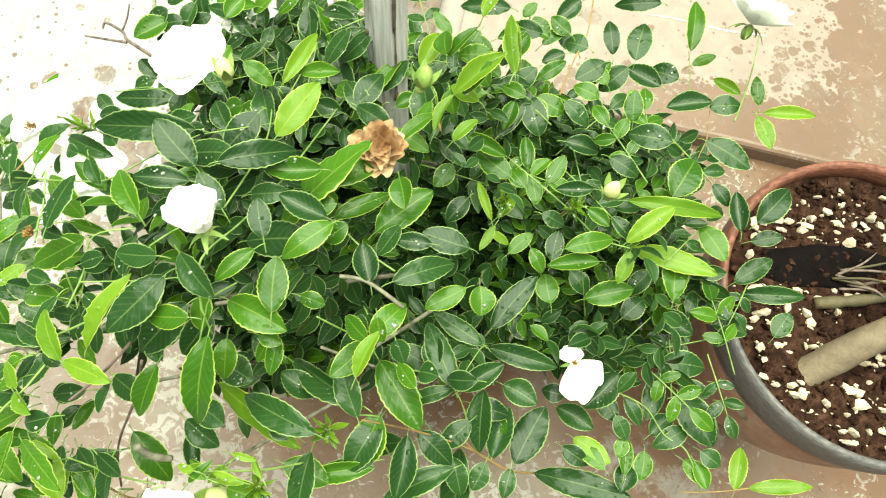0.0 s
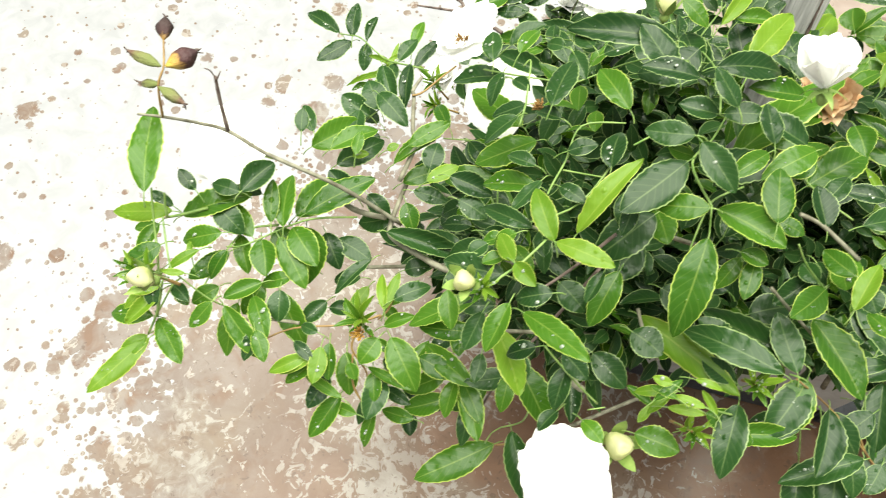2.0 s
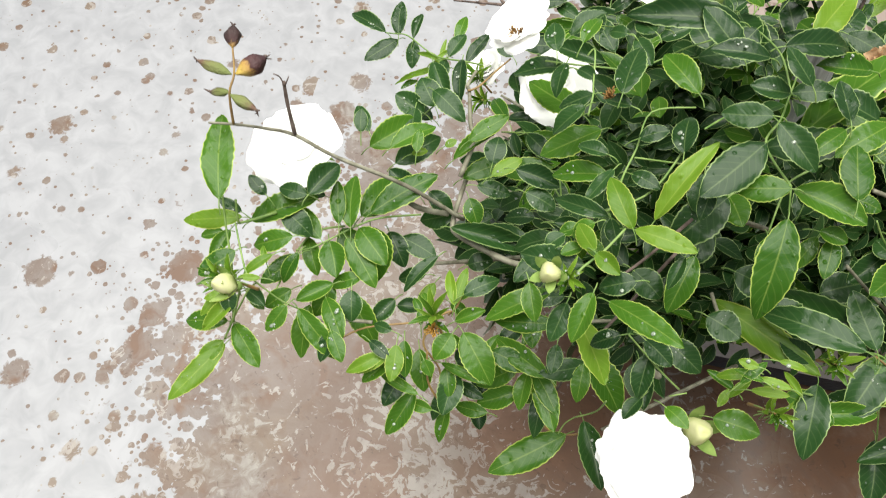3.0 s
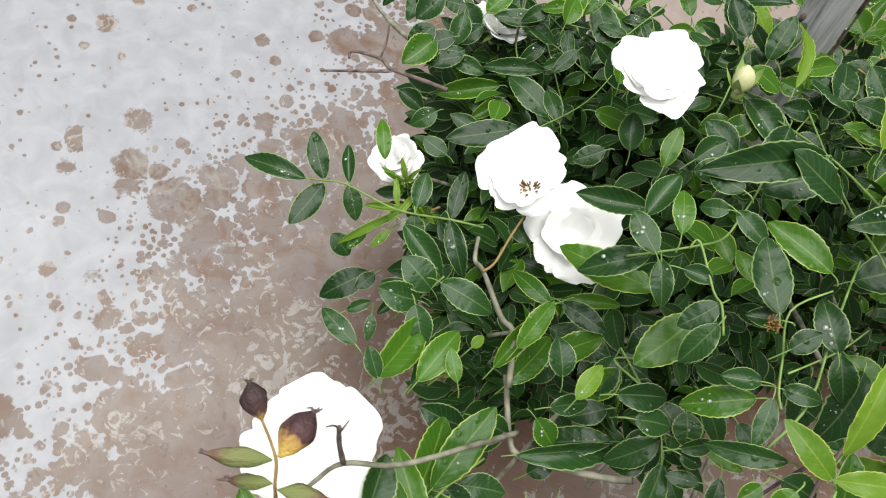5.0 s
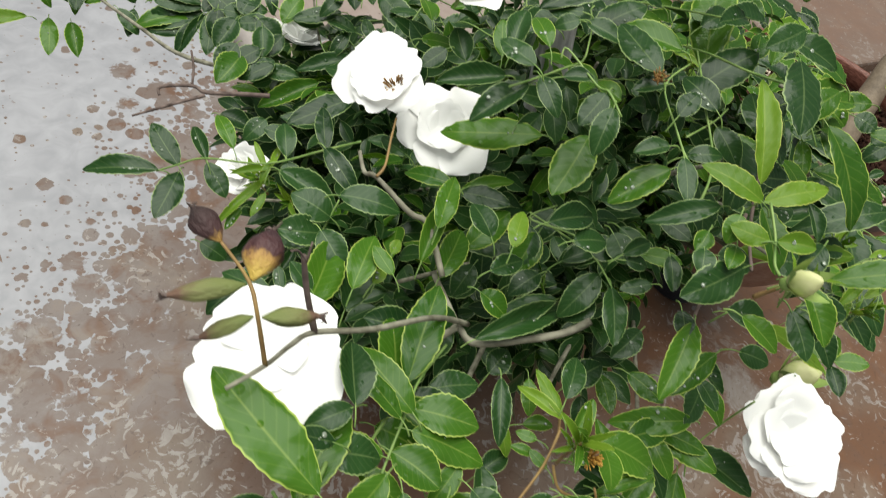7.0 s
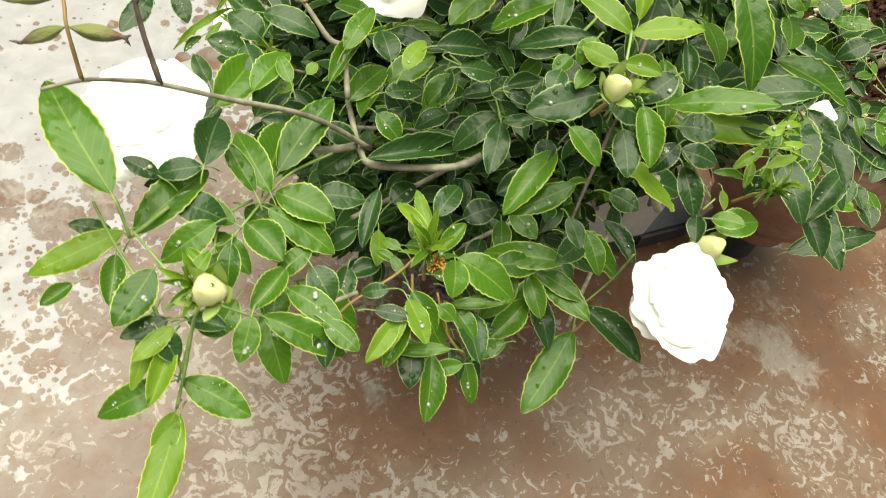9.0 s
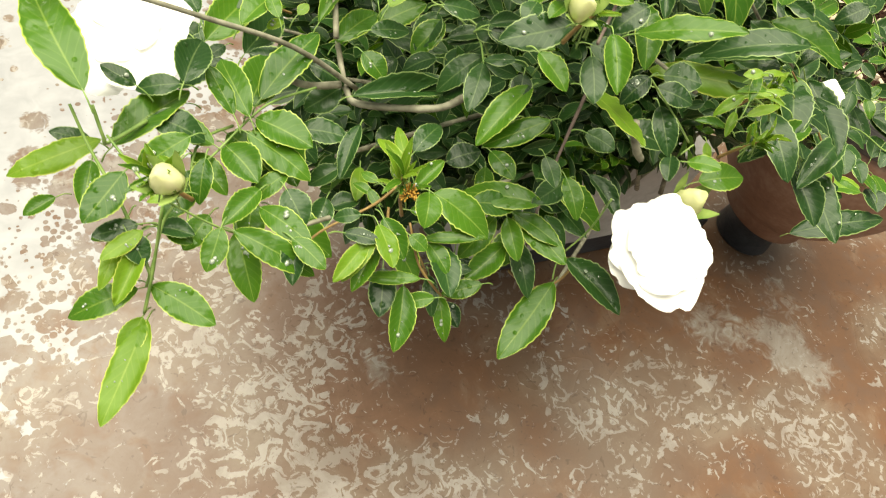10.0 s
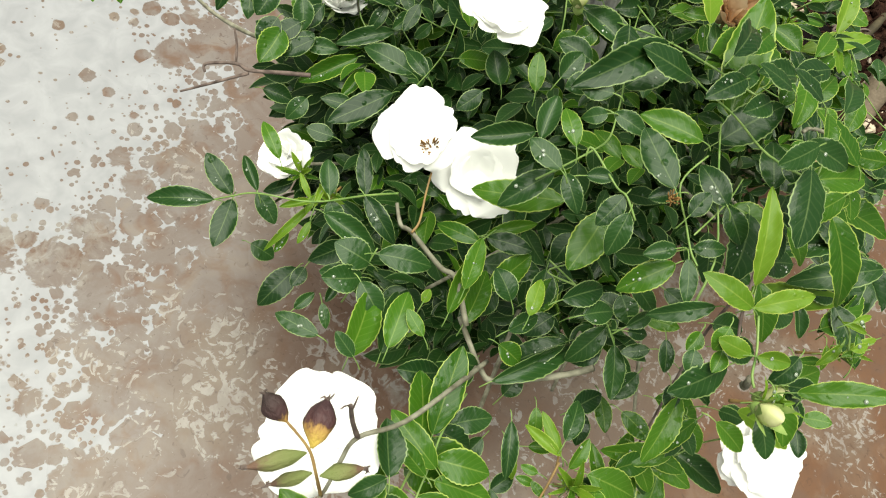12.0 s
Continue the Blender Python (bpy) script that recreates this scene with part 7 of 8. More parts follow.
# ---- canes, twigs and leaf stalks ----
stem([(-0.180, 0.505, 0.599), (-0.169, 0.502, 0.606), (-0.155, 0.497, 0.615), (-0.125, 0.481, 0.624), (-0.097, 0.471, 0.642), (-0.081, 0.463, 0.655)], 0.0005, 0.0007, GREEN_STEM, "leaf_stalk")
stem([(0.057, 0.495, 0.715), (0.043, 0.474, 0.722), (0.030, 0.456, 0.723), (0.019, 0.443, 0.723), (0.004, 0.437, 0.724), (-0.014, 0.432, 0.723), (-0.031, 0.428, 0.722)], 0.0005, 0.0006, GREEN_STEM, "leaf_stalk")
stem([(-0.008, 0.429, 0.737), (-0.005, 0.431, 0.741), (0.002, 0.410, 0.737), (0.004, 0.403, 0.739), (0.006, 0.391, 0.735)], 0.0005, 0.0006, GREEN_STEM, "leaf_stalk")
stem([(0.058, 0.415, 0.743), (0.037, 0.404, 0.740), (0.037, 0.385, 0.731), (0.036, 0.371, 0.727), (0.036, 0.363, 0.727)], 0.0005, 0.0006, GREEN_STEM, "leaf_stalk")
stem([(0.098, 0.408, 0.717), (0.072, 0.393, 0.725), (0.038, 0.378, 0.732)], 0.0004, 0.0005, GREEN_STEM, "leaf_stalk")
stem([(-0.098, 0.438, 0.639), (-0.109, 0.428, 0.625), (-0.121, 0.419, 0.610)], 0.0005, 0.0006, GREEN_STEM, "leaf_stalk")
stem([(-0.083, 0.458, 0.653), (-0.084, 0.445, 0.651), (-0.080, 0.438, 0.654), (-0.069, 0.415, 0.651), (-0.062, 0.406, 0.651), (-0.061, 0.380, 0.641)], 0.0011, 0.0018, BARK, "cane")
stem([(-0.081, 0.437, 0.656), (-0.075, 0.442, 0.658), (-0.068, 0.456, 0.663), (-0.062, 0.467, 0.667)], 0.0008, 0.0006, RED_STEM, "leaf_stalk")
stem([(-0.017, 0.436, 0.645), (-0.035, 0.428, 0.646), (-0.048, 0.420, 0.649)], 0.0004, 0.0005, GREEN_STEM, "leaf_stalk")
stem([(0.004, 0.395, 0.668), (-0.009, 0.396, 0.659), (0.005, 0.382, 0.662), (0.014, 0.371, 0.663), (0.019, 0.356, 0.656)], 0.0005, 0.0007, GREEN_STEM, "leaf_stalk")
stem([(0.125, 0.563, 0.672), (0.059, 0.497, 0.714)], 0.0004, 0.0005, GREEN_STEM, "leaf_stalk")
stem([(-0.226, 0.900, 0.523), (-0.218, 0.870, 0.516), (-0.205, 0.828, 0.499), (-0.183, 0.799, 0.496), (-0.156, 0.763, 0.494), (-0.137, 0.724, 0.502), (-0.113, 0.685, 0.520), (-0.087, 0.667, 0.530)], 0.0008, 0.0022, BARK, "cane")
stem([(-0.080, 0.633, 0.532), (-0.101, 0.641, 0.528), (-0.125, 0.650, 0.523), (-0.134, 0.657, 0.524), (-0.156, 0.664, 0.518), (-0.158, 0.659, 0.514)], 0.0019, 0.0011, DRY, "twig")
stem([(-0.126, 0.648, 0.522), (-0.151, 0.650, 0.512), (-0.179, 0.653, 0.500)], 0.0015, 0.0009, DRY, "twig")
stem([(-0.134, 0.657, 0.524), (-0.131, 0.668, 0.533), (-0.131, 0.678, 0.541)], 0.001, 0.0008, DRY, "twig")
stem([(0.032, 0.768, 0.583), (0.016, 0.729, 0.585), (0.007, 0.690, 0.583)], 0.0005, 0.0006, GREEN_STEM, "leaf_stalk")
stem([(-0.058, 0.790, 0.553), (-0.061, 0.756, 0.544), (-0.050, 0.721, 0.544), (-0.036, 0.699, 0.553)], 0.0005, 0.0006, GREEN_STEM, "leaf_stalk")
stem([(-0.025, 0.716, 0.566), (-0.028, 0.680, 0.545), (-0.022, 0.661, 0.539)], 0.0005, 0.0007, GREEN_STEM, "leaf_stalk")
stem([(0.055, 0.623, 0.607), (0.054, 0.605, 0.621), (0.072, 0.563, 0.637), (0.090, 0.614, 0.671)], 0.0005, 0.0006, GREEN_STEM, "leaf_stalk")
stem([(0.086, 0.437, 0.732), (0.075, 0.422, 0.735), (0.067, 0.409, 0.736)], 0.0005, 0.0006, GREEN_STEM, "leaf_stalk")
stem([(0.063, 0.408, 0.738), (0.054, 0.369, 0.724), (0.033, 0.347, 0.718)], 0.0006, 0.0007, GREEN_STEM, "leaf_stalk")
stem([(-0.046, 0.539, 0.643), (0.005, 0.593, 0.604), (0.056, 0.667, 0.559)], 0.0004, 0.0005, GREEN_STEM, "leaf_stalk")
stem([(-0.241, 0.906, 0.524), (-0.222, 0.885, 0.510), (-0.213, 0.873, 0.497), (-0.177, 0.827, 0.470)], 0.0008, 0.0012, BARK, "cane")
stem([(-0.103, 0.771, 0.504), (-0.073, 0.743, 0.530), (-0.061, 0.710, 0.540)], 0.0005, 0.0007, GREEN_STEM, "leaf_stalk")
stem([(-0.025, 0.727, 0.563), (-0.029, 0.680, 0.546)], 0.0008, 0.0009, BARK, "cane")
stem([(0.115, 0.364, 0.731), (0.114, 0.380, 0.740), (0.115, 0.389, 0.746), (0.126, 0.401, 0.750)], 0.0005, 0.0006, GREEN_STEM, "leaf_stalk")
stem([(0.156, 0.471, 0.705), (0.179, 0.460, 0.699), (0.204, 0.452, 0.698)], 0.0005, 0.0006, GREEN_STEM, "leaf_stalk")
stem([(0.267, 0.406, 0.619), (0.277, 0.440, 0.617), (0.283, 0.447, 0.608)], 0.0004, 0.0005, GREEN_STEM, "leaf_stalk")
stem([(0.212, 0.361, 0.657), (0.251, 0.369, 0.623), (0.293, 0.373, 0.583), (0.331, 0.371, 0.546), (0.360, 0.379, 0.505)], 0.0006, 0.0008, RED_STEM, "leaf_stalk")
stem([(0.292, 0.381, 0.586), (0.278, 0.398, 0.604), (0.267, 0.406, 0.619)], 0.0005, 0.0005, GREEN_STEM, "leaf_stalk")
stem([(0.202, 0.405, 0.689), (0.212, 0.397, 0.678)], 0.0004, 0.0004, GREEN_STEM, "leaf_stalk")
stem([(0.170, 0.403, 0.721), (0.183, 0.404, 0.705), (0.202, 0.405, 0.689)], 0.0005, 0.0006, GREEN_STEM, "leaf_stalk")
stem([(0.477, 0.879, 0.534), (0.472, 0.832, 0.545), (0.462, 0.781, 0.562), (0.449, 0.729, 0.581)], 0.0006, 0.0008, GREEN_STEM, "leaf_stalk")
stem([(0.409, 0.834, 0.528), (0.413, 0.784, 0.542), (0.405, 0.740, 0.563)], 0.0004, 0.0005, GREEN_STEM, "leaf_stalk")
stem([(0.502, 0.407, 0.468), (0.531, 0.416, 0.477), (0.555, 0.426, 0.485)], 0.0006, 0.0006, RED_STEM, "leaf_stalk")
stem([(0.424, 0.692, 0.589), (0.429, 0.742, 0.568)], 0.0004, 0.0005, RED_STEM, "leaf_stalk")
stem([(0.417, 0.669, 0.596), (0.424, 0.694, 0.588)], 0.0004, 0.0005, RED_STEM, "leaf_stalk")
stem([(0.364, 0.516, 0.541), (0.350, 0.528, 0.574), (0.340, 0.532, 0.601)], 0.0005, 0.0005, GREEN_STEM, "leaf_stalk")
stem([(0.173, 0.618, 0.663), (0.188, 0.599, 0.668), (0.200, 0.578, 0.666)], 0.0008, 0.0010, RED_STEM, "leaf_stalk")
stem([(0.172, 0.436, 0.704), (0.189, 0.440, 0.697), (0.216, 0.433, 0.690)], 0.0013, 0.0014, BARK, "cane")
stem([(0.371, 0.558, 0.613), (0.345, 0.560, 0.610), (0.314, 0.582, 0.602), (0.260, 0.610, 0.598)], 0.0006, 0.0008, GREEN_STEM, "leaf_stalk")
stem([(0.428, 0.543, 0.521), (0.411, 0.516, 0.516)], 0.0005, 0.0006, GREEN_STEM, "leaf_stalk")
stem([(0.052, 0.316, 0.707), (0.064, 0.336, 0.710), (0.078, 0.360, 0.724)], 0.0008, 0.0010, DRY, "twig")
stem([(0.051, 0.273, 0.547), (0.055, 0.300, 0.604), (0.070, 0.333, 0.658), (0.079, 0.350, 0.702)], 0.0008, 0.0010, DRY, "twig")
stem([(0.293, 0.815, 0.580), (0.296, 0.775, 0.579), (0.289, 0.730, 0.582), (0.285, 0.677, 0.583)], 0.0007, 0.0009, RED_STEM, "leaf_stalk")
stem([(0.238, 0.746, 0.620), (0.242, 0.712, 0.618), (0.239, 0.670, 0.614)], 0.0006, 0.0007, GREEN_STEM, "leaf_stalk")
stem([(0.277, 0.381, 0.601), (0.298, 0.373, 0.579), (0.330, 0.369, 0.556)], 0.0006, 0.0007, RED_STEM, "leaf_stalk")
stem([(0.410, 0.471, 0.499), (0.446, 0.467, 0.493), (0.471, 0.449, 0.486), (0.495, 0.441, 0.484), (0.517, 0.412, 0.474)], 0.0006, 0.0008, GREEN_STEM, "leaf_stalk")
stem([(-0.166, 0.284, 0.685), (-0.163, 0.277, 0.674), (-0.162, 0.279, 0.668), (-0.149, 0.295, 0.664)], 0.0007, 0.0009, GREEN_STEM, "leaf_stalk")
stem([(-0.073, 0.343, 0.640), (-0.094, 0.327, 0.646), (-0.106, 0.313, 0.648), (-0.124, 0.291, 0.644), (-0.130, 0.282, 0.652)], 0.0007, 0.0005, GREEN_STEM, "leaf_stalk")
stem([(-0.147, 0.226, 0.639), (-0.143, 0.234, 0.650), (-0.139, 0.243, 0.662), (-0.135, 0.247, 0.668)], 0.0006, 0.0006, GREEN_STEM, "leaf_stalk")
stem([(-0.137, 0.248, 0.670), (-0.120, 0.248, 0.653), (-0.110, 0.252, 0.640)], 0.0005, 0.0005, GREEN_STEM, "leaf_stalk")
stem([(-0.160, 0.272, 0.681), (-0.143, 0.251, 0.673), (-0.137, 0.248, 0.670)], 0.0005, 0.0006, GREEN_STEM, "leaf_stalk")
stem([(-0.059, 0.389, 0.630), (-0.057, 0.370, 0.627), (-0.055, 0.357, 0.625), (-0.048, 0.347, 0.625), (-0.009, 0.339, 0.633), (0.005, 0.337, 0.645)], 0.0016, 0.0022, BARK, "cane")
stem([(-0.104, 0.354, 0.644), (-0.080, 0.349, 0.636), (-0.059, 0.357, 0.629)], 0.0018, 0.0022, BARK, "cane")
stem([(-0.101, 0.252, 0.632), (-0.087, 0.258, 0.635), (-0.069, 0.263, 0.638)], 0.0009, 0.0012, BARK, "cane")
stem([(0.046, 0.329, 0.741), (0.040, 0.314, 0.737), (0.034, 0.304, 0.734), (0.032, 0.298, 0.734)], 0.0006, 0.0007, GREEN_STEM, "leaf_stalk")
stem([(0.254, 0.381, 0.598), (0.264, 0.374, 0.586), (0.280, 0.362, 0.572)], 0.0005, 0.0006, GREEN_STEM, "leaf_stalk")
stem([(0.068, 0.288, 0.714), (0.091, 0.286, 0.692), (0.108, 0.287, 0.674)], 0.0005, 0.0006, GREEN_STEM, "leaf_stalk")
stem([(0.256, 0.402, 0.622), (0.216, 0.398, 0.650), (0.174, 0.393, 0.686)], 0.0008, 0.0010, BARK, "cane")
stem([(0.069, 0.274, 0.589), (0.065, 0.269, 0.583), (0.064, 0.263, 0.576)], 0.0004, 0.0005, GREEN_STEM, "leaf_stalk")
stem([(0.069, 0.274, 0.589), (0.078, 0.277, 0.609), (0.078, 0.276, 0.639)], 0.0005, 0.0006, GREEN_STEM, "leaf_stalk")
stem([(0.019, 0.297, 0.712), (0.018, 0.299, 0.701)], 0.0004, 0.0004, GREEN_STEM, "leaf_stalk")
stem([(0.012, 0.344, 0.664), (0.013, 0.364, 0.662), (0.007, 0.385, 0.656), (-0.001, 0.405, 0.651)], 0.0005, 0.0006, GREEN_STEM, "leaf_stalk")
stem([(-0.017, 0.252, 0.601), (-0.023, 0.262, 0.609), (-0.037, 0.269, 0.618), (-0.038, 0.279, 0.624)], 0.0006, 0.0008, RED_STEM, "leaf_stalk")
stem([(-0.030, 0.291, 0.626), (-0.027, 0.298, 0.629), (-0.027, 0.309, 0.633)], 0.0006, 0.0008, RED_STEM, "leaf_stalk")
stem([(0.113, 0.288, 0.671), (0.105, 0.283, 0.669)], 0.0004, 0.0004, GREEN_STEM, "leaf_stalk")
stem([(0.125, 0.580, 0.668), (0.114, 0.489, 0.700), (0.107, 0.445, 0.723), (0.099, 0.410, 0.740), (0.114, 0.381, 0.751)], 0.0006, 0.0007, GREEN_STEM, "leaf_stalk")
stem([(0.114, 0.381, 0.751), (0.121, 0.372, 0.737)], 0.0005, 0.0005, GREEN_STEM, "leaf_stalk")
stem([(0.075, 0.569, 0.668), (0.083, 0.546, 0.687), (0.098, 0.502, 0.715), (0.102, 0.441, 0.749)], 0.0006, 0.0006, GREEN_STEM, "leaf_stalk")
stem([(0.136, 0.302, 0.694), (0.165, 0.313, 0.673), (0.185, 0.325, 0.651)], 0.0006, 0.0007, GREEN_STEM, "leaf_stalk")
stem([(0.209, 0.364, 0.653), (0.219, 0.367, 0.649), (0.224, 0.367, 0.645)], 0.0006, 0.0007, GREEN_STEM, "leaf_stalk")
stem([(0.217, 0.363, 0.648), (0.236, 0.349, 0.621), (0.252, 0.338, 0.593)], 0.0005, 0.0005, GREEN_STEM, "leaf_stalk")
stem([(0.111, 0.354, 0.667), (0.119, 0.341, 0.668), (0.132, 0.330, 0.665)], 0.0011, 0.0012, BARK, "cane")
stem([(0.086, 0.304, 0.668), (0.093, 0.301, 0.652), (0.102, 0.303, 0.640)], 0.0024, 0.0022, BARK, "cane")
stem([(-0.174, 0.283, 0.686), (-0.167, 0.270, 0.674), (-0.155, 0.251, 0.660), (-0.144, 0.227, 0.643)], 0.0006, 0.0008, GREEN_STEM, "leaf_stalk")
stem([(-0.132, 0.251, 0.641), (-0.130, 0.295, 0.646), (-0.114, 0.314, 0.641)], 0.0005, 0.0008, GREEN_STEM, "leaf_stalk")
stem([(-0.085, 0.247, 0.629), (-0.073, 0.262, 0.627), (-0.045, 0.279, 0.627), (-0.029, 0.293, 0.630)], 0.0005, 0.0008, RED_STEM, "leaf_stalk")
stem([(-0.137, 0.239, 0.680), (-0.143, 0.229, 0.650), (-0.148, 0.218, 0.631)], 0.0006, 0.0008, GREEN_STEM, "leaf_stalk")
stem([(-0.031, 0.261, 0.637), (-0.025, 0.249, 0.619), (-0.015, 0.244, 0.604), (-0.009, 0.244, 0.594)], 0.0006, 0.0008, RED_STEM, "leaf_stalk")
stem([(0.082, 0.276, 0.563), (0.073, 0.270, 0.560), (0.058, 0.268, 0.557), (0.041, 0.273, 0.569)], 0.0007, 0.0009, RED_STEM, "leaf_stalk")



# ---- sprays of small leaflets where the bush is dense ----
def spray(at, way, up, size, tone, rng):
    """A rose leaf of five leaflets on one stalk."""
    at, way, up = Vector(at), Vector(way).normalized(), Vector(up).normalized()
    side = way.cross(up).normalized()
    reach = size * 2.0
    stem([tuple(at - way * reach * 0.5), tuple(at + way * reach * 0.3 + up * 0.002), tuple(at + way * reach * 0.9)], 0.0007, 0.0004, GREEN_STEM, "leaf_stalk")
    for along, which, scale in ((0.9, 0, 1.1), (0.58, 1, 1.0), (0.58, -1, 1.0), (0.16, 1, 0.8), (0.16, -1, 0.8)):
        base = at + way * along * reach
        aim = (way * (1.0 if which == 0 else 0.55) + side * which + up * rng.uniform(-0.35, 0.15)).normalized()
        face = up + side * which * rng.uniform(-0.3, 0.3) + way * rng.uniform(-0.2, 0.2)
        leaf(tone, base, base + aim * size * scale * rng.uniform(0.9, 1.1), size * scale * rng.uniform(0.5, 0.6), face)


def dense_sprays():
    rng = random.Random(31)
    # round the stake, over the back of the planter, and on the twigs that reach over the pale floor
    spots = [((0.215 + 0.05 * (k % 5), 0.6 + 0.04 * (k // 5), 0.56 + 0.02 * (k % 3)), 0.022, "mgmgm"[k % 5]) for k in range(15)]
    spots += [((0.4 + 0.035 * (k % 4), 0.5 + 0.05 * (k // 4), 0.49 + 0.02 * (k % 2)), 0.023, "mgm"[k % 3]) for k in range(12)]
    spots += [((0.01 + 0.03 * (k % 6), 0.66 + 0.04 * (k // 6), 0.525 + 0.02 * (k % 3)), 0.025, "mmgm"[k % 4]) for k in range(18)]
    for at, size, tone in spots:
        a = rng.uniform(0, math.tau)
        at = Vector(at) + Vector((rng.uniform(-0.012, 0.012), rng.uniform(-0.012, 0.012), rng.uniform(-0.012, 0.012)))
        spray(at, (math.cos(a), math.sin(a), rng.uniform(-0.2, 0.35)), (rng.uniform(-0.35, 0.2), rng.uniform(-0.4, 0.1), 1), size * rng.uniform(0.85, 1.15), tone, rng)


dense_sprays()


def young_shoot(at, way, size, seed):
    """A soft tip: narrow folded leaflets fanning from a reddish stalk."""
    rng = random.Random(seed)
    at, way = Vector(at), Vector(way).normalized()
    side = way.cross(Vector((0.2, 0.9, 0.3))).normalized()
    other = way.cross(side)
    stem([tuple(at - way * size * 1.3), tuple(at - way * size * 0.5 + side * 0.001), tuple(at + way * size * 0.3)], 0.0011, 0.0006, RED_STEM, "shoot")
    for k in range(11):
        a = k * 2.4 + rng.uniform(-0.3, 0.3)
        out = side * math.cos(a) + other * math.sin(a)
        base = at + way * size * (0.35 - 0.06 * k)
        aim = (way * rng.uniform(0.5, 1.2) + out * (0.35 + 0.07 * k)).normalized()
        length = size * rng.uniform(0.55, 0.95)
        leaf("y" if k % 3 else "g", base, base + aim * length, length * rng.uniform(0.16, 0.26), way - out * 0.6)


young_shoot((-0.034, 0.279, 0.643), (-0.15, -0.1, 0.95), 0.024, 1)
young_shoot((0.163, 0.303, 0.656), (0.2, -0.35, 0.9), 0.02, 2)
young_shoot((0.264, 0.570, 0.601), (0.1, -0.3, 0.9), 0.02, 3)
young_shoot((0.319, 0.579, 0.606), (0.2, -0.1, 0.95), 0.019, 4)
young_shoot((0.193, 0.350, 0.649), (0.0, -0.4, 0.9), 0.02, 5)
young_shoot((-0.134, 0.233, 0.704), (-0.3, -0.3, 0.85), 0.019, 6)
young_shoot((-0.108, 0.545, 0.535), (-0.3, -0.3, 0.8), 0.024, 7)
young_shoot((-0.092, 0.52, 0.54), (-0.4, -0.5, 0.6), 0.022, 8)
young_shoot((0.028, 0.290, 0.742), (0.2, -0.3, 0.9), 0.015, 9)
joined_leaves()


# ---- flowers and buds ----
def petal_mesh(mat, seed, wide, cup, bend, ruffle):
    """A broad petal one unit long: narrow claw, rounded and faintly notched tip, gently waved rim."""
    rng = random.Random(seed)
    bm = bmesh.new()
    n, grid = 12, []
    ph = rng.uniform(0, 6)
    notch = rng.uniform(-0.3, 0.3)
    for j in range(n + 1):
        v = j / n
        half = wide * (0.14 + 0.86 * math.sin(math.pi * 0.5 * min(1, v * 1.3)) ** 0.85) * (1 - 0.12 * max(0, v - 0.7) / 0.3)
        row = []
        for i in range(n + 1):
            u = 2 * i / n - 1
            x = half * u
            y = v * (1 - 0.3 * u * u * v ** 2) + (0.022 * math.cos(u * 4 + ph) + 0.008 * math.sin(u * 9 + 2 * ph)) * v ** 3 - 0.1 * math.exp(-((u - notch) / 0.2) ** 2) * v ** 8
            z = cup * u * u * (0.3 + 0.7 * v) + bend * v * v + ruffle * math.sin(3.4 * u + ph) * v ** 3 - 0.07 * max(0, v - 0.8) / 0.2
            row.append(bm.verts.new((x, y, z)))
        grid.append(row)
    for j in range(n):
        for i in range(n):
            bm.faces.new((grid[j][i], grid[j][i + 1], grid[j + 1][i + 1], grid[j + 1][i]))
    return mesh_of(bm, mat, True, "petal")


PETALS = [petal_mesh(PETAL, 1, 0.60, 0.08, 0.06, 0.05), petal_mesh(PETAL, 2, 0.66, 0.05, 0.02, 0.06), petal_mesh(PETAL, 3, 0.56, 0.1, 0.08, 0.045),
          petal_mesh(PETAL, 4, 0.62, 0.04, -0.03, 0.06)]
BROWN_PETALS = [petal_mesh(BROWN, 7, 0.4, 0.3, 0.4, 0.16), petal_mesh(BROWN, 8, 0.45, 0.35, 0.3, 0.2), petal_mesh(BROWN, 12, 0.36, 0.5, 0.6, 0.3)]


def facing(at, way, spin=0.0):
    return Matrix.Translation(at) @ Vector(way).to_track_quat("Z", "Y").to_matrix().to_4x4() @ Matrix.Rotation(radians(spin), 4, "Z")


def heart_mesh(mat, r, seed):
    """The boss of stamens in an open flower."""
    rng = random.Random(seed)
    bm = bmesh.new()
    for k in range(34):
        a, s = rng.uniform(0, math.tau), math.sqrt(rng.random())
        x, y = r * s * math.cos(a), r * s * math.sin(a)
        tube_bm(bm, [(x * 0.3, y * 0.3, 0), (x, y, r * rng.uniform(0.7, 1.25))], (r * 0.05, r * 0.09), 4)
    return mesh_of(bm, mat)


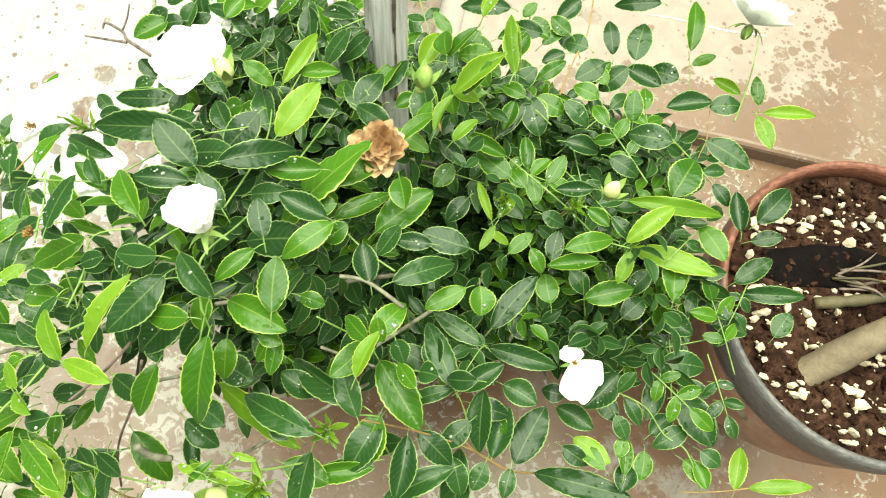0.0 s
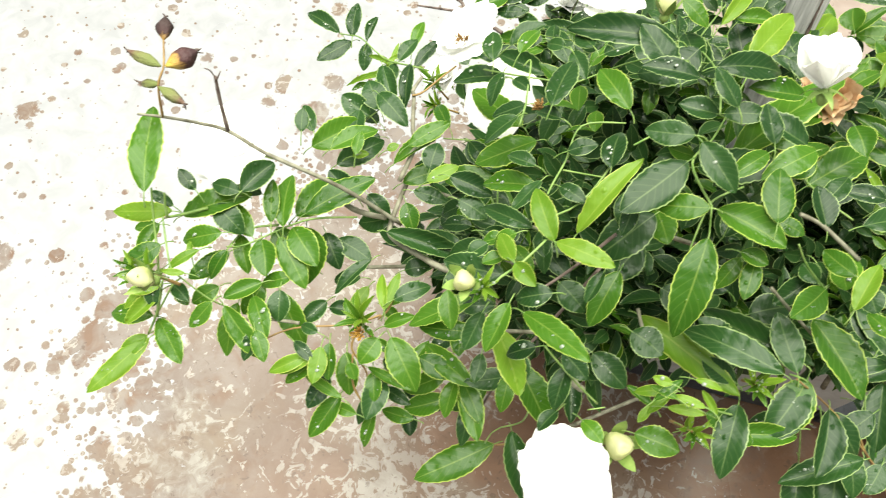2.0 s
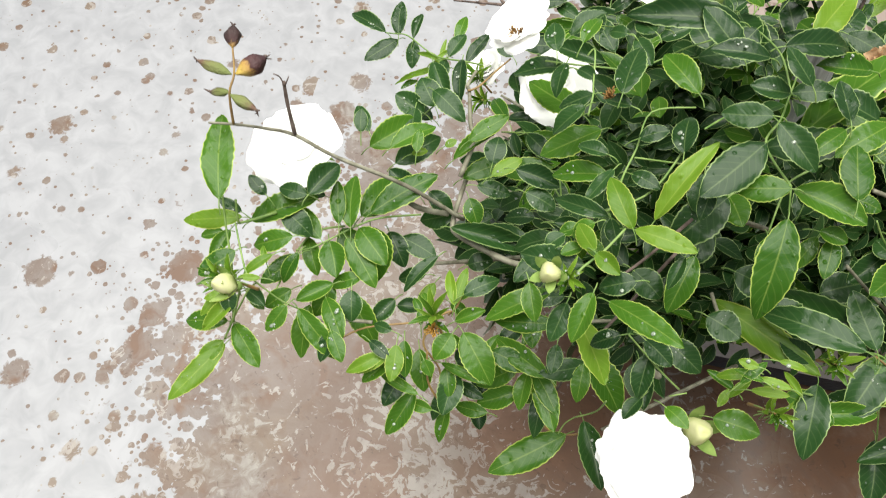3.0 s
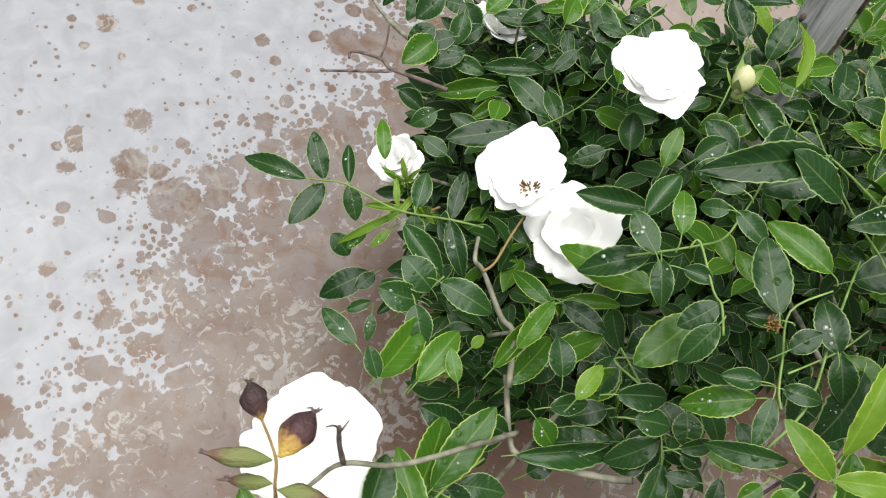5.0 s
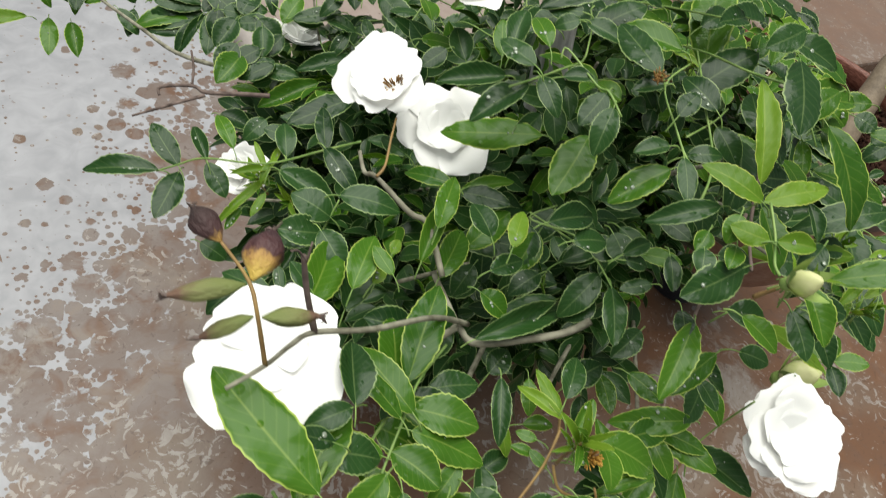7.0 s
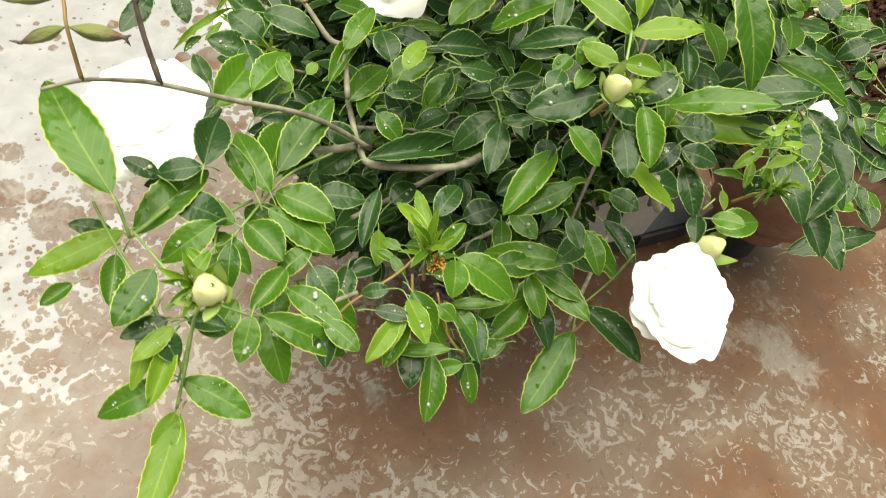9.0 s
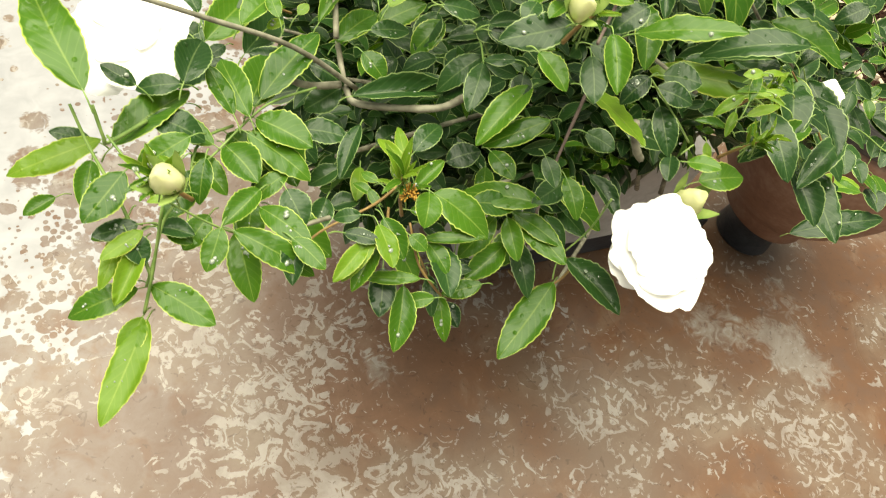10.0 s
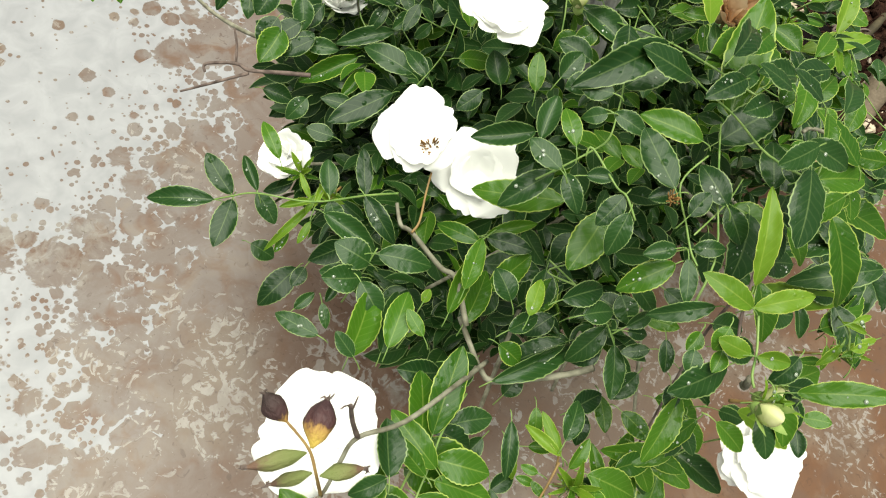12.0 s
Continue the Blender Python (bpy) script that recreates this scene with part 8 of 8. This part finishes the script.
def calyx_mesh(r, mat, reach=1.0):
    """The green cup below a flower with its five pointed sepals."""
    bm = bmesh.new()
    bmesh.ops.create_uvsphere(bm, u_segments=10, v_segments=6, radius=r, matrix=Matrix.Translation((0, 0, -r * 1.1)) @ Matrix.Diagonal((0.8, 0.8, 1.2, 1)))
    for k in range(5):
        a = k * math.tau / 5
        c, s = math.cos(a), math.sin(a)
        rows = []
        for j in range(6):
            t = j / 5
            rad, h, w = r * (0.6 + 2.3 * t * reach), -r * 0.3 - r * 1.4 * t * t, r * 0.55 * (1 - t) ** 0.7 + 0.0002
            rows.append([bm.verts.new((rad * c - q * w * s, rad * s + q * w * c, h + 0.1 * r * abs(q))) for q in (-1, 0, 1)])
        for u, v in zip(rows, rows[1:]):
            for q in range(2):
                bm.faces.new((u[q], u[q + 1], v[q + 1], v[q]))
    return mesh_of(bm, mat)


def blossom(at, way, radius, opening=70, layers=3, spin=0, heart=True, label="open white blossom", seed=0, petals=PETALS, sepal=SEPAL, heart_off=(0, 0)):
    """Rings of broad ruffled petals round the stamens; opening: degrees by which the outer ring leans out."""
    rng = random.Random(seed + 40)
    base = facing(at, way, spin)
    cup = part("blossom", calyx_mesh(radius * 0.16, sepal), BUSH, HOME @ base @ Matrix.Translation((0, 0, -radius * 0.12)), label)
    if heart:
        part("stamens", heart_mesh(STAMEN, radius * 0.21, seed), cup, base.to_3x3().inverted().to_4x4() @ Matrix.Translation((*heart_off, 0)) @ base.to_3x3().to_4x4() @ Matrix.Translation((0, 0, radius * 0.12)), "brown stamens")
    if not heart and opening > 75:
        for k in range(3):
            m = Matrix.Translation((0, 0, radius * 0.08)) @ Matrix.Rotation(radians(120 * k + 20), 4, "Z") @ Matrix.Rotation(radians(26 + rng.uniform(-6, 6)), 4, "X") @ Matrix.Scale(radius * rng.uniform(0.42, 0.5), 4)
            part("petal", petals[k % len(petals)], cup, m)
    for ring in range(layers):
        out = ring / max(1, layers - 1)
        inner = 0.84 if opening > 75 else 0.45
        lean = opening * (inner + (1 - inner) * out) if layers > 1 else opening
        for k in range(5):
            a = 72 * k + ring * 37 + rng.uniform(-8, 8)
            size = radius * (0.72 + 0.32 * out) * rng.uniform(0.8, 1.17)
            m = Matrix.Translation((0, 0, radius * (0.1 - 0.08 * out))) @ Matrix.Rotation(radians(a), 4, "Z") @ Matrix.Rotation(radians(90 - lean + rng.uniform(-6, 6)), 4, "X") @ Matrix.Diagonal((size * (0.98 - 0.12 * out), size, size, 1))
            part("petal", petals[(k * 3 + ring + seed) % len(petals)], cup, m)
    return cup


def ragged_blossom(at, way):
    """A spent flower that has dropped most of its petals."""
    cup = part("blossom", calyx_mesh(0.004, SEPAL), BUSH, HOME @ facing(at, way), "ragged white blossom losing its petals")
    part("stamens", heart_mesh(ORANGE, 0.004, 8), cup, Matrix.Translation((0, 0, 0.002)), "orange-brown stamens")
    for k, (turn, lean, size) in enumerate(((205, 80, 0.036), (245, 62, 0.03), (5, 72, 0.015), (50, 84, 0.017))):
        part("petal", PETALS[k], cup, Matrix.Rotation(radians(turn), 4, "Z") @ Matrix.Rotation(radians(90 - lean), 4, "X") @ Matrix.Diagonal((size * 0.8, size, size, 1)))
    return cup


def bud(at, way, length, mat_label="plump cream rose bud", open_tip=False, petal_mat=CREAM, sepal=SEPAL):
    base = facing(at, way) @ Matrix.Translation((0, 0, -length * 0.45))
    bm = bmesh.new()
    rings = []
    length *= 1.25
    prof = [(0.1, 0.0), (0.24, 0.1), (0.32, 0.28), (0.335, 0.46), (0.29, 0.66), (0.2, 0.83), (0.12 if open_tip else 0.06, 0.97), (0.02, 0.93 if open_tip else 1.0)]
    for r, z in prof:
        rings.append([bm.verts.new((length * r * (1 + 0.12 * math.sin(3 * a + 5 * z)) * math.cos(a + 1.2 * z), length * r * (1 + 0.12 * math.sin(3 * a + 5 * z)) * math.sin(a + 1.2 * z), length * z))
                      for a in (k * math.tau / 14 for k in range(14))])
    for u, v in zip(rings, rings[1:]):
        for k in range(14):
            bm.faces.new((u[k], u[(k + 1) % 14], v[(k + 1) % 14], v[k]))
    bm.faces.new(rings[-1])
    body = part("bud", mesh_of(bm, petal_mat), BUSH, HOME @ base, mat_label)
    bm = bmesh.new()
    bmesh.ops.create_uvsphere(bm, u_segments=10, v_segments=6, radius=length * 0.2, matrix=Matrix.Translation((0, 0, -length * 0.1)) @ Matrix.Diagonal((1, 1, 1.2, 1)))
    part("hip", mesh_of(bm, sepal), body)
    for k in range(5):
        bm = bmesh.new()
        a = k * math.tau / 5 + 0.3
        rows = []
        for j in range(7):
            t = j / 6
            rad, z, w = length * (0.15 + 0.3 * math.sin(min(1, t * 1.2) * 1.5)), length * (0.02 + 0.8 * t), length * 0.16 * math.sin(math.pi * (0.2 + 0.8 * t)) + 0.0002
            rad += length * 0.18 * t * t
            rows.append([bm.verts.new((rad * math.cos(a) - q * w * math.sin(a), rad * math.sin(a) + q * w * math.cos(a), z)) for q in (-1, 0, 1)])
        for u, v in zip(rows, rows[1:]):
            for q in range(2):
                bm.faces.new((u[q], u[q + 1], v[q + 1], v[q]))
        part("sepal", mesh_of(bm, sepal), body)
    return body


blossom((-0.066, 0.486, 0.679), (-0.42, -0.18, 0.85), 0.0275, 84, 2, 20, True, "open white blossom with brown stamens", 1, heart_off=(0.004, -0.009))
blossom((-0.030, 0.469, 0.655), (-0.12, -0.4, 0.88), 0.029, 84, 2, 50, False, "full white blossom behind another", 2)
blossom((0.013, 0.559, 0.687), (-0.12, -0.05, 0.95), 0.031, 80, 2, 0, False, "full white blossom", 3)
blossom((-0.110, 0.577, 0.509), (-0.5, -0.3, 0.8), 0.024, 58, 3, 10, False, "half-open white blossom", 4)
blossom((-0.161, 0.344, 0.669), (-0.15, -0.25, 0.93), 0.046, 84, 1, 30, False, "wide open white blossom below dry hips", 5)
blossom((0.113, 0.260, 0.614), (-0.22, -0.4, 0.86), 0.034, 82, 3, 0, False, "large white blossom hanging over the floor", 6)
blossom((0.436, 0.812, 0.62), (0.1, 0.55, 0.75), 0.04, 62, 3, 15, False, "white blossom on a long stalk", 7)
ragged_blossom((0.366, 0.476, 0.53), (0.0, -0.25, 0.95))
blossom((-0.039, 0.702, 0.528), (0.2, 0.3, 0.9), 0.028, 65, 2, 0, False, "white blossom among the leaves", 9)
blossom((0.124, 0.401, 0.832), (-0.3, 0.3, 0.7), 0.021, 30, 2, 0, False, "half-open white blossom bud", 10)
blossom((0.166, 0.531, 0.699), (0.15, -0.3, 0.9), 0.022, 78, 6, 0, False, "withered brown rose head", 11, BROWN_PETALS, DRY_SEPAL)
bud((0.020, 0.286, 0.750), (-0.1, -0.5, 0.85), 0.012)
bud((0.136, 0.288, 0.620), (0.1, -0.3, 0.95), 0.02, "cream rose bud beside a blossom", True)
bud((-0.131, 0.228, 0.711), (-0.3, -0.4, 0.85), 0.013)
bud((0.331, 0.563, 0.685), (0.0, 0.1, 1.0), 0.014)
bud((0.051, 0.548, 0.709), (-0.2, 0.3, 0.9), 0.014)
bud((0.184, 0.567, 0.743), (0.1, 0.3, 0.95), 0.014, "green rose bud", petal_mat=SEPAL)


def hip_material(name, stops):
    """Colour runs from the stalk end of a pod to its withered mouth."""
    m, n, l, b = material(name, 0.55, 0.3)
    own = n.new("ShaderNodeTexCoord")
    sep = n.new("ShaderNodeSeparateXYZ")
    l.new(own.outputs["Generated"], sep.inputs[0])
    blotch = node(n, "ShaderNodeTexNoise", Scale=5.0, Detail=4.0, Roughness=0.65)
    l.new(own.outputs["Generated"], blotch.inputs["Vector"])
    f = calc(n, l, "ADD", sep.outputs[2], calc(n, l, "MULTIPLY", calc(n, l, "SUBTRACT", blotch.outputs[0], 0.5), 0.55))
    l.new(ramp(n, l, f, stops).outputs[0], b.inputs["Base Color"])
    bump(n, l, b, blotch.outputs[0], 0.6, 0.002)
    return m


def dry_hip(base, end, thick, mat, label, seed, widest=0.45):
    """A drying pod on its stalk, creased, with a shrivelled tuft at its mouth."""
    rng = random.Random(seed)
    base, end = Vector(base), Vector(end)
    length = (end - base).length
    at = facing(base, end - base)
    rows = 13
    bm = bmesh.new()
    rings = []
    for j in range(rows):
        z = j / (rows - 1)
        q = z / widest if z < widest else 1 - (z - widest) / (1 - widest)
        r = max(0.1, math.sin(0.5 * math.pi * q) ** 0.85)
        ring = []
        for k in range(16):
            a = k * math.tau / 16
            c = 1 + 0.13 * math.sin(5 * a + 3 * z) + 0.2 * noise.noise((2.2 * math.cos(a) + seed, 2.2 * math.sin(a), 4 * z))
            ring.append(bm.verts.new((thick * r * c * math.cos(a), 0.8 * thick * r * c * math.sin(a), length * z)))
        rings.append(ring)
    for u, v in zip(rings, rings[1:]):
        for k in range(16):
            bm.faces.new((u[k], u[(k + 1) % 16], v[(k + 1) % 16], v[k]))
    bm.faces.new(rings[0][::-1])
    bm.faces.new(rings[-1])
    pod = part("dry_hip", mesh_of(bm, mat), BUSH, HOME @ at, label)
    for k in range(4):
        a = rng.uniform(0, math.tau)
        c, w = math.cos(a), math.sin(a)
        bm = bmesh.new()
        reach = length * rng.uniform(0.06, 0.16)
        tube_bm(bm, [(0, 0, length * 0.95), (0.5 * reach * c, 0.5 * reach * w, length * 1.02), (reach * c, reach * w, length * 1.03 + reach * rng.uniform(-0.5, 0.6))],
                (0.0007, 0.0002), 5, 0.3, rng)
        part("sepal", mesh_of(bm, DRY), pod)
    return pod


POD = hip_material("green_brown_pod", [(0.15, (0.14, 0.17, 0.05)), (0.6, (0.16, 0.17, 0.06)), (0.85, (0.13, 0.075, 0.05))])
RIPE = hip_material("yellow_purple_pod", [(0.12, (0.5, 0.36, 0.08)), (0.36, (0.34, 0.2, 0.06)), (0.5, (0.07, 0.03, 0.03)), (0.85, (0.045, 0.022, 0.024))])
HIP = hip_material("dark_hip", [(0.05, (0.4, 0.24, 0.07)), (0.25, (0.06, 0.03, 0.03)), (0.85, (0.035, 0.022, 0.02))])
stem([(-0.186, 0.305, 0.723), (-0.173, 0.310, 0.723), (-0.161, 0.321, 0.712), (-0.149, 0.330, 0.701), (-0.124, 0.332, 0.691), (-0.085, 0.346, 0.664), (-0.049, 0.360, 0.623)], 0.0007, 0.0015, BARK, "cane")
stem([(-0.149, 0.330, 0.701), (-0.153, 0.335, 0.721), (-0.155, 0.339, 0.737)], 0.0013, 0.001, DRY, "twig")
stem([(-0.154, 0.338, 0.735), (-0.157, 0.339, 0.740), (-0.160, 0.338, 0.742)], 0.0005, 0.0003, DRY, "twig")
stem([(-0.154, 0.338, 0.735), (-0.152, 0.341, 0.741)], 0.0005, 0.0003, DRY, "twig")
stem([(-0.173, 0.310, 0.723), (-0.175, 0.317, 0.741), (-0.176, 0.326, 0.747), (-0.182, 0.337, 0.753)], 0.0008, 0.0005, RED_STEM, "hip_stalk")
dry_hip((-0.182, 0.337, 0.753), (-0.188, 0.349, 0.756), 0.0042, HIP, "small dark shrivelled rose hip", 1, 0.55)
dry_hip((-0.175, 0.326, 0.747), (-0.165, 0.342, 0.749), 0.0058, RIPE, "yellow and purple drying rose hip", 2, 0.58)
dry_hip((-0.177, 0.325, 0.747), (-0.200, 0.326, 0.746), 0.0032, POD, "long green and brown rose hip", 3)
dry_hip((-0.176, 0.318, 0.740), (-0.192, 0.319, 0.731), 0.0027, POD, "narrow green rose hip", 4)
dry_hip((-0.174, 0.316, 0.742), (-0.156, 0.314, 0.740), 0.0031, POD, "green rose hip with a dry mouth", 5)

part("spent_calyx", heart_mesh(ORANGE, 0.005, 5), BUSH, HOME @ facing((-0.032, 0.272, 0.645), (-0.2, -0.4, 0.9)), "spent flower base with orange stamens")
part("spent_calyx", heart_mesh(STAMEN, 0.004, 6), BUSH, HOME @ facing((0.014, 0.391, 0.756), (-0.3, -0.2, 0.9)), "spent flower base with brown stamens")


# ---- rain drops lying on the leaves ----
def rain_drops():
    rng = random.Random(58)
    m, n, l, b = material("water_drop", 0.06, 0.5)
    b.inputs["Base Color"].default_value = (0.5, 0.58, 0.45, 1)
    b.inputs["Transmission Weight"].default_value = 0.6
    b.inputs["IOR"].default_value = 1.7
    verts, faces = [], []
    for form, blade in BLADES:
        if rng.random() < 0.6:
            continue
        fold, arch, curl = FORMS[form]
        up = (blade.to_3x3() @ Vector((0, 0, 1))).normalized()
        side = up.orthogonal().normalized()
        other = up.cross(side)
        cx, ct = rng.uniform(-0.22, 0.22), rng.uniform(0.3, 0.7)
        for k in range(rng.randint(1, 5)):
            x, t = max(-0.33, min(0.33, cx + rng.gauss(0, 0.09))), max(0.2, min(0.82, ct + rng.gauss(0, 0.1)))
            at = blade @ Vector((x, t, fold * abs(x) + 0.9 * arch * (t - t * t) - curl * t * t + 0.004))
            size, squeeze = 0.0003 + 0.001 * rng.random() ** 3, rng.uniform(0.7, 1.4)
            start = len(verts)
            for lift, wide in ((-0.15, 0.85), (0.1, 1.0), (0.4, 0.8), (0.58, 0.42)):
                verts.extend(tuple(at + size * (lift * up + wide * (math.cos(a) * squeeze * side + math.sin(a) * other))) for a in (q * math.tau / 8 for q in range(8)))
            verts.append(tuple(at + size * 0.64 * up))
            for ring in range(3):
                for q in range(8):
                    i, j = start + 8 * ring, (q + 1) % 8
                    faces.append((i + q, i + j, i + 8 + j, i + 8 + q))
            faces.extend((start + 24 + q, start + 24 + (q + 1) % 8, start + 32) for q in range(8))
            faces.append(tuple(start + q for q in range(7, -1, -1)))
    me = bpy.data.meshes.new("rain_water")
    me.from_pydata(verts, [], faces)
    me.polygons.foreach_set("use_smooth", [True] * len(faces))
    me.materials.append(m)
    tagged(part("rain_water", me, BUSH, HOME, "beads of rain water on the leaves"), kind="stuff")


rain_drops()


# ---- inner foliage: the shaded leaves below the outer canopy ----
def inner_foliage():
    rng = random.Random(77)
    ny = 7
    tv, tf, tu = [], [], []
    for j in range(ny):
        t = j / (ny - 1)
        half = 0.5 * math.sin(math.pi * min(1, t ** 0.92)) ** 0.8 if 0 < j < ny - 1 else 0.015
        for i in range(3):
            u = i - 1
            tv.append((half * u, t, 0.2 * abs(half * u) + 0.12 * (t - t * t) - 0.1 * t * t))
            tu.append((0.5 + 0.5 * u, t))
    for j in range(ny - 1):
        for i in range(2):
            tf.append((j * 3 + i, j * 3 + i + 1, j * 3 + 4 + i, j * 3 + 3 + i))
    tv, tu = np.array(tv), np.array(tu)
    batches = {"m": [[], []], "g": [[], []]}
    roof = [c for c in CANOPY if (c.x > -0.07 and c.y > 0.295 + 0.12 * max(0.0, c.x)) or (c.x > -0.17 and c.y > 0.37)]
    roof += [Vector((0.06 + 0.012 * k, 0.5 + 0.05 * (k % 3), 0.68)) for k in range(14)] * 2
    roof += [Vector((0.2 + 0.2 * rng.random(), 0.56 + 0.14 * rng.random(), 0.64)) for k in range(60)]
    for n in range(6500):
        over = rng.choice(roof)
        near = n < 330
        spot = over + Vector((rng.gauss(0, 0.014), rng.gauss(0, 0.014), -rng.uniform(0.035, 0.08)))
        if not near:
            z = 0.29 + 0.26 * rng.random()
            spot = Vector((rng.uniform(-0.06, 0.47), rng.uniform(0.36, 0.82), min(z, over.z - 0.11)))
        x, y, z = spot
        if near and (sum(abs(c.x - x) < 0.05 and abs(c.y - y) < 0.05 for c in CANOPY) < 11 or any((x - bx) ** 2 + (y - by) ** 2 < 0.06 ** 2 for bx, by in ((-0.066, 0.486), (-0.03, 0.469), (0.013, 0.559), (0.124, 0.401)))):
            continue
        out = Vector((x - 0.25, y - 0.5, 0)).normalized() if (x - 0.25) ** 2 + (y - 0.5) ** 2 > 1e-4 else Vector((1, 0, 0))
        way = (out * 0.4 + Vector((rng.uniform(-1, 1), rng.uniform(-1, 1), rng.uniform(-0.5, 0.4)))).normalized()
        up = (Vector((0, 0, 1)) + Vector((rng.uniform(-1.5, 1.5), rng.uniform(-1.5, 1.5), 0))).normalized()
        side = way.cross(up).normalized()
        # the thicket keeps to the middle of the bush, over the planter
        mx, my = x + way.x * 0.02, y + way.y * 0.02
        if z < 0.27 or not -0.04 + 0.3 * max(0, z - 0.5) < mx < 0.45 or not 0.385 + 0.7 * max(0, 0.5 - z) + 0.35 * max(0, mx - 0.1) < my < 0.8 - 0.65 * max(0, z - 0.4):
            continue
        size = rng.uniform(0.016, 0.024) if near else rng.uniform(0.018, 0.027) if x > 0.24 and y > 0.44 else rng.uniform(0.02, 0.034)
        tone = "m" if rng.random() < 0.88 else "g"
        spots = [(0.9, 0.0, 1.1), (0.62, 1, 1.0), (0.62, -1, 1.0), (0.25, 1, 0.8), (0.25, -1, 0.8)]
        for along, which, scale in spots:
            base = Vector((x, y, z)) + way * along * size * 1.9
            aim = (way + side * which * 1.1 + up * rng.uniform(-0.3, 0.2)).normalized()
            m = blade_matrix(base, base + aim * size * scale, size * scale * rng.uniform(0.46, 0.58), up + side * which * rng.uniform(-0.3, 0.3))
            arr = np.array(m)
            verts, faces = batches[tone]
            start = len(verts) * len(tv)
            verts.append(tv @ arr[:3, :3].T + arr[:3, 3])
            faces.extend([tuple(start + q for q in f) for f in tf])
    for tone, (verts, faces) in batches.items():
        co = np.concatenate(verts)
        me = bpy.data.meshes.new("inner_leaves")
        me.from_pydata(co.tolist(), [], faces)
        layer = me.uv_layers.new(name="UVMap")
        idx = np.empty(len(me.loops), dtype=np.int32)
        me.loops.foreach_get("vertex_index", idx)
        layer.data.foreach_set("uv", tu[idx % len(tu)].astype(np.float32).ravel())
        me.polygons.foreach_set("use_smooth", [True] * len(me.polygons))
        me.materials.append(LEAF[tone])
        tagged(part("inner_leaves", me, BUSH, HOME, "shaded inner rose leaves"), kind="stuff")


inner_foliage()


def main_canes():
    """Woody canes from the soil up into the canopy."""
    ends = ((-0.06, 0.33, 0.6), (0.02, 0.34, 0.55), (0.1, 0.4, 0.68), (-0.05, 0.43, 0.56), (0.02, 0.55, 0.5), (0.2, 0.42, 0.6), (0.3, 0.45, 0.55), (0.45, 0.58, 0.42),
            (0.17, 0.58, 0.6), (0.3, 0.62, 0.55), (-0.1, 0.6, 0.45), (0.1, 0.3, 0.5), (0.05, 0.68, 0.45), (0.4, 0.5, 0.45))
    rng = random.Random(9)
    for x, y, z in ends:
        a = Vector((0.38 + rng.uniform(-0.06, 0.06), 0.65 + rng.uniform(-0.05, 0.05), 0.2))
        e = Vector((x, y, z))
        mid = a.lerp(e, 0.45) + Vector((rng.uniform(-0.03, 0.03), rng.uniform(-0.03, 0.03), 0.06))
        stem([tuple(a), tuple(mid), tuple(e)], 0.0035, 0.0013, BARK, "cane", "", 0.06)


main_canes()
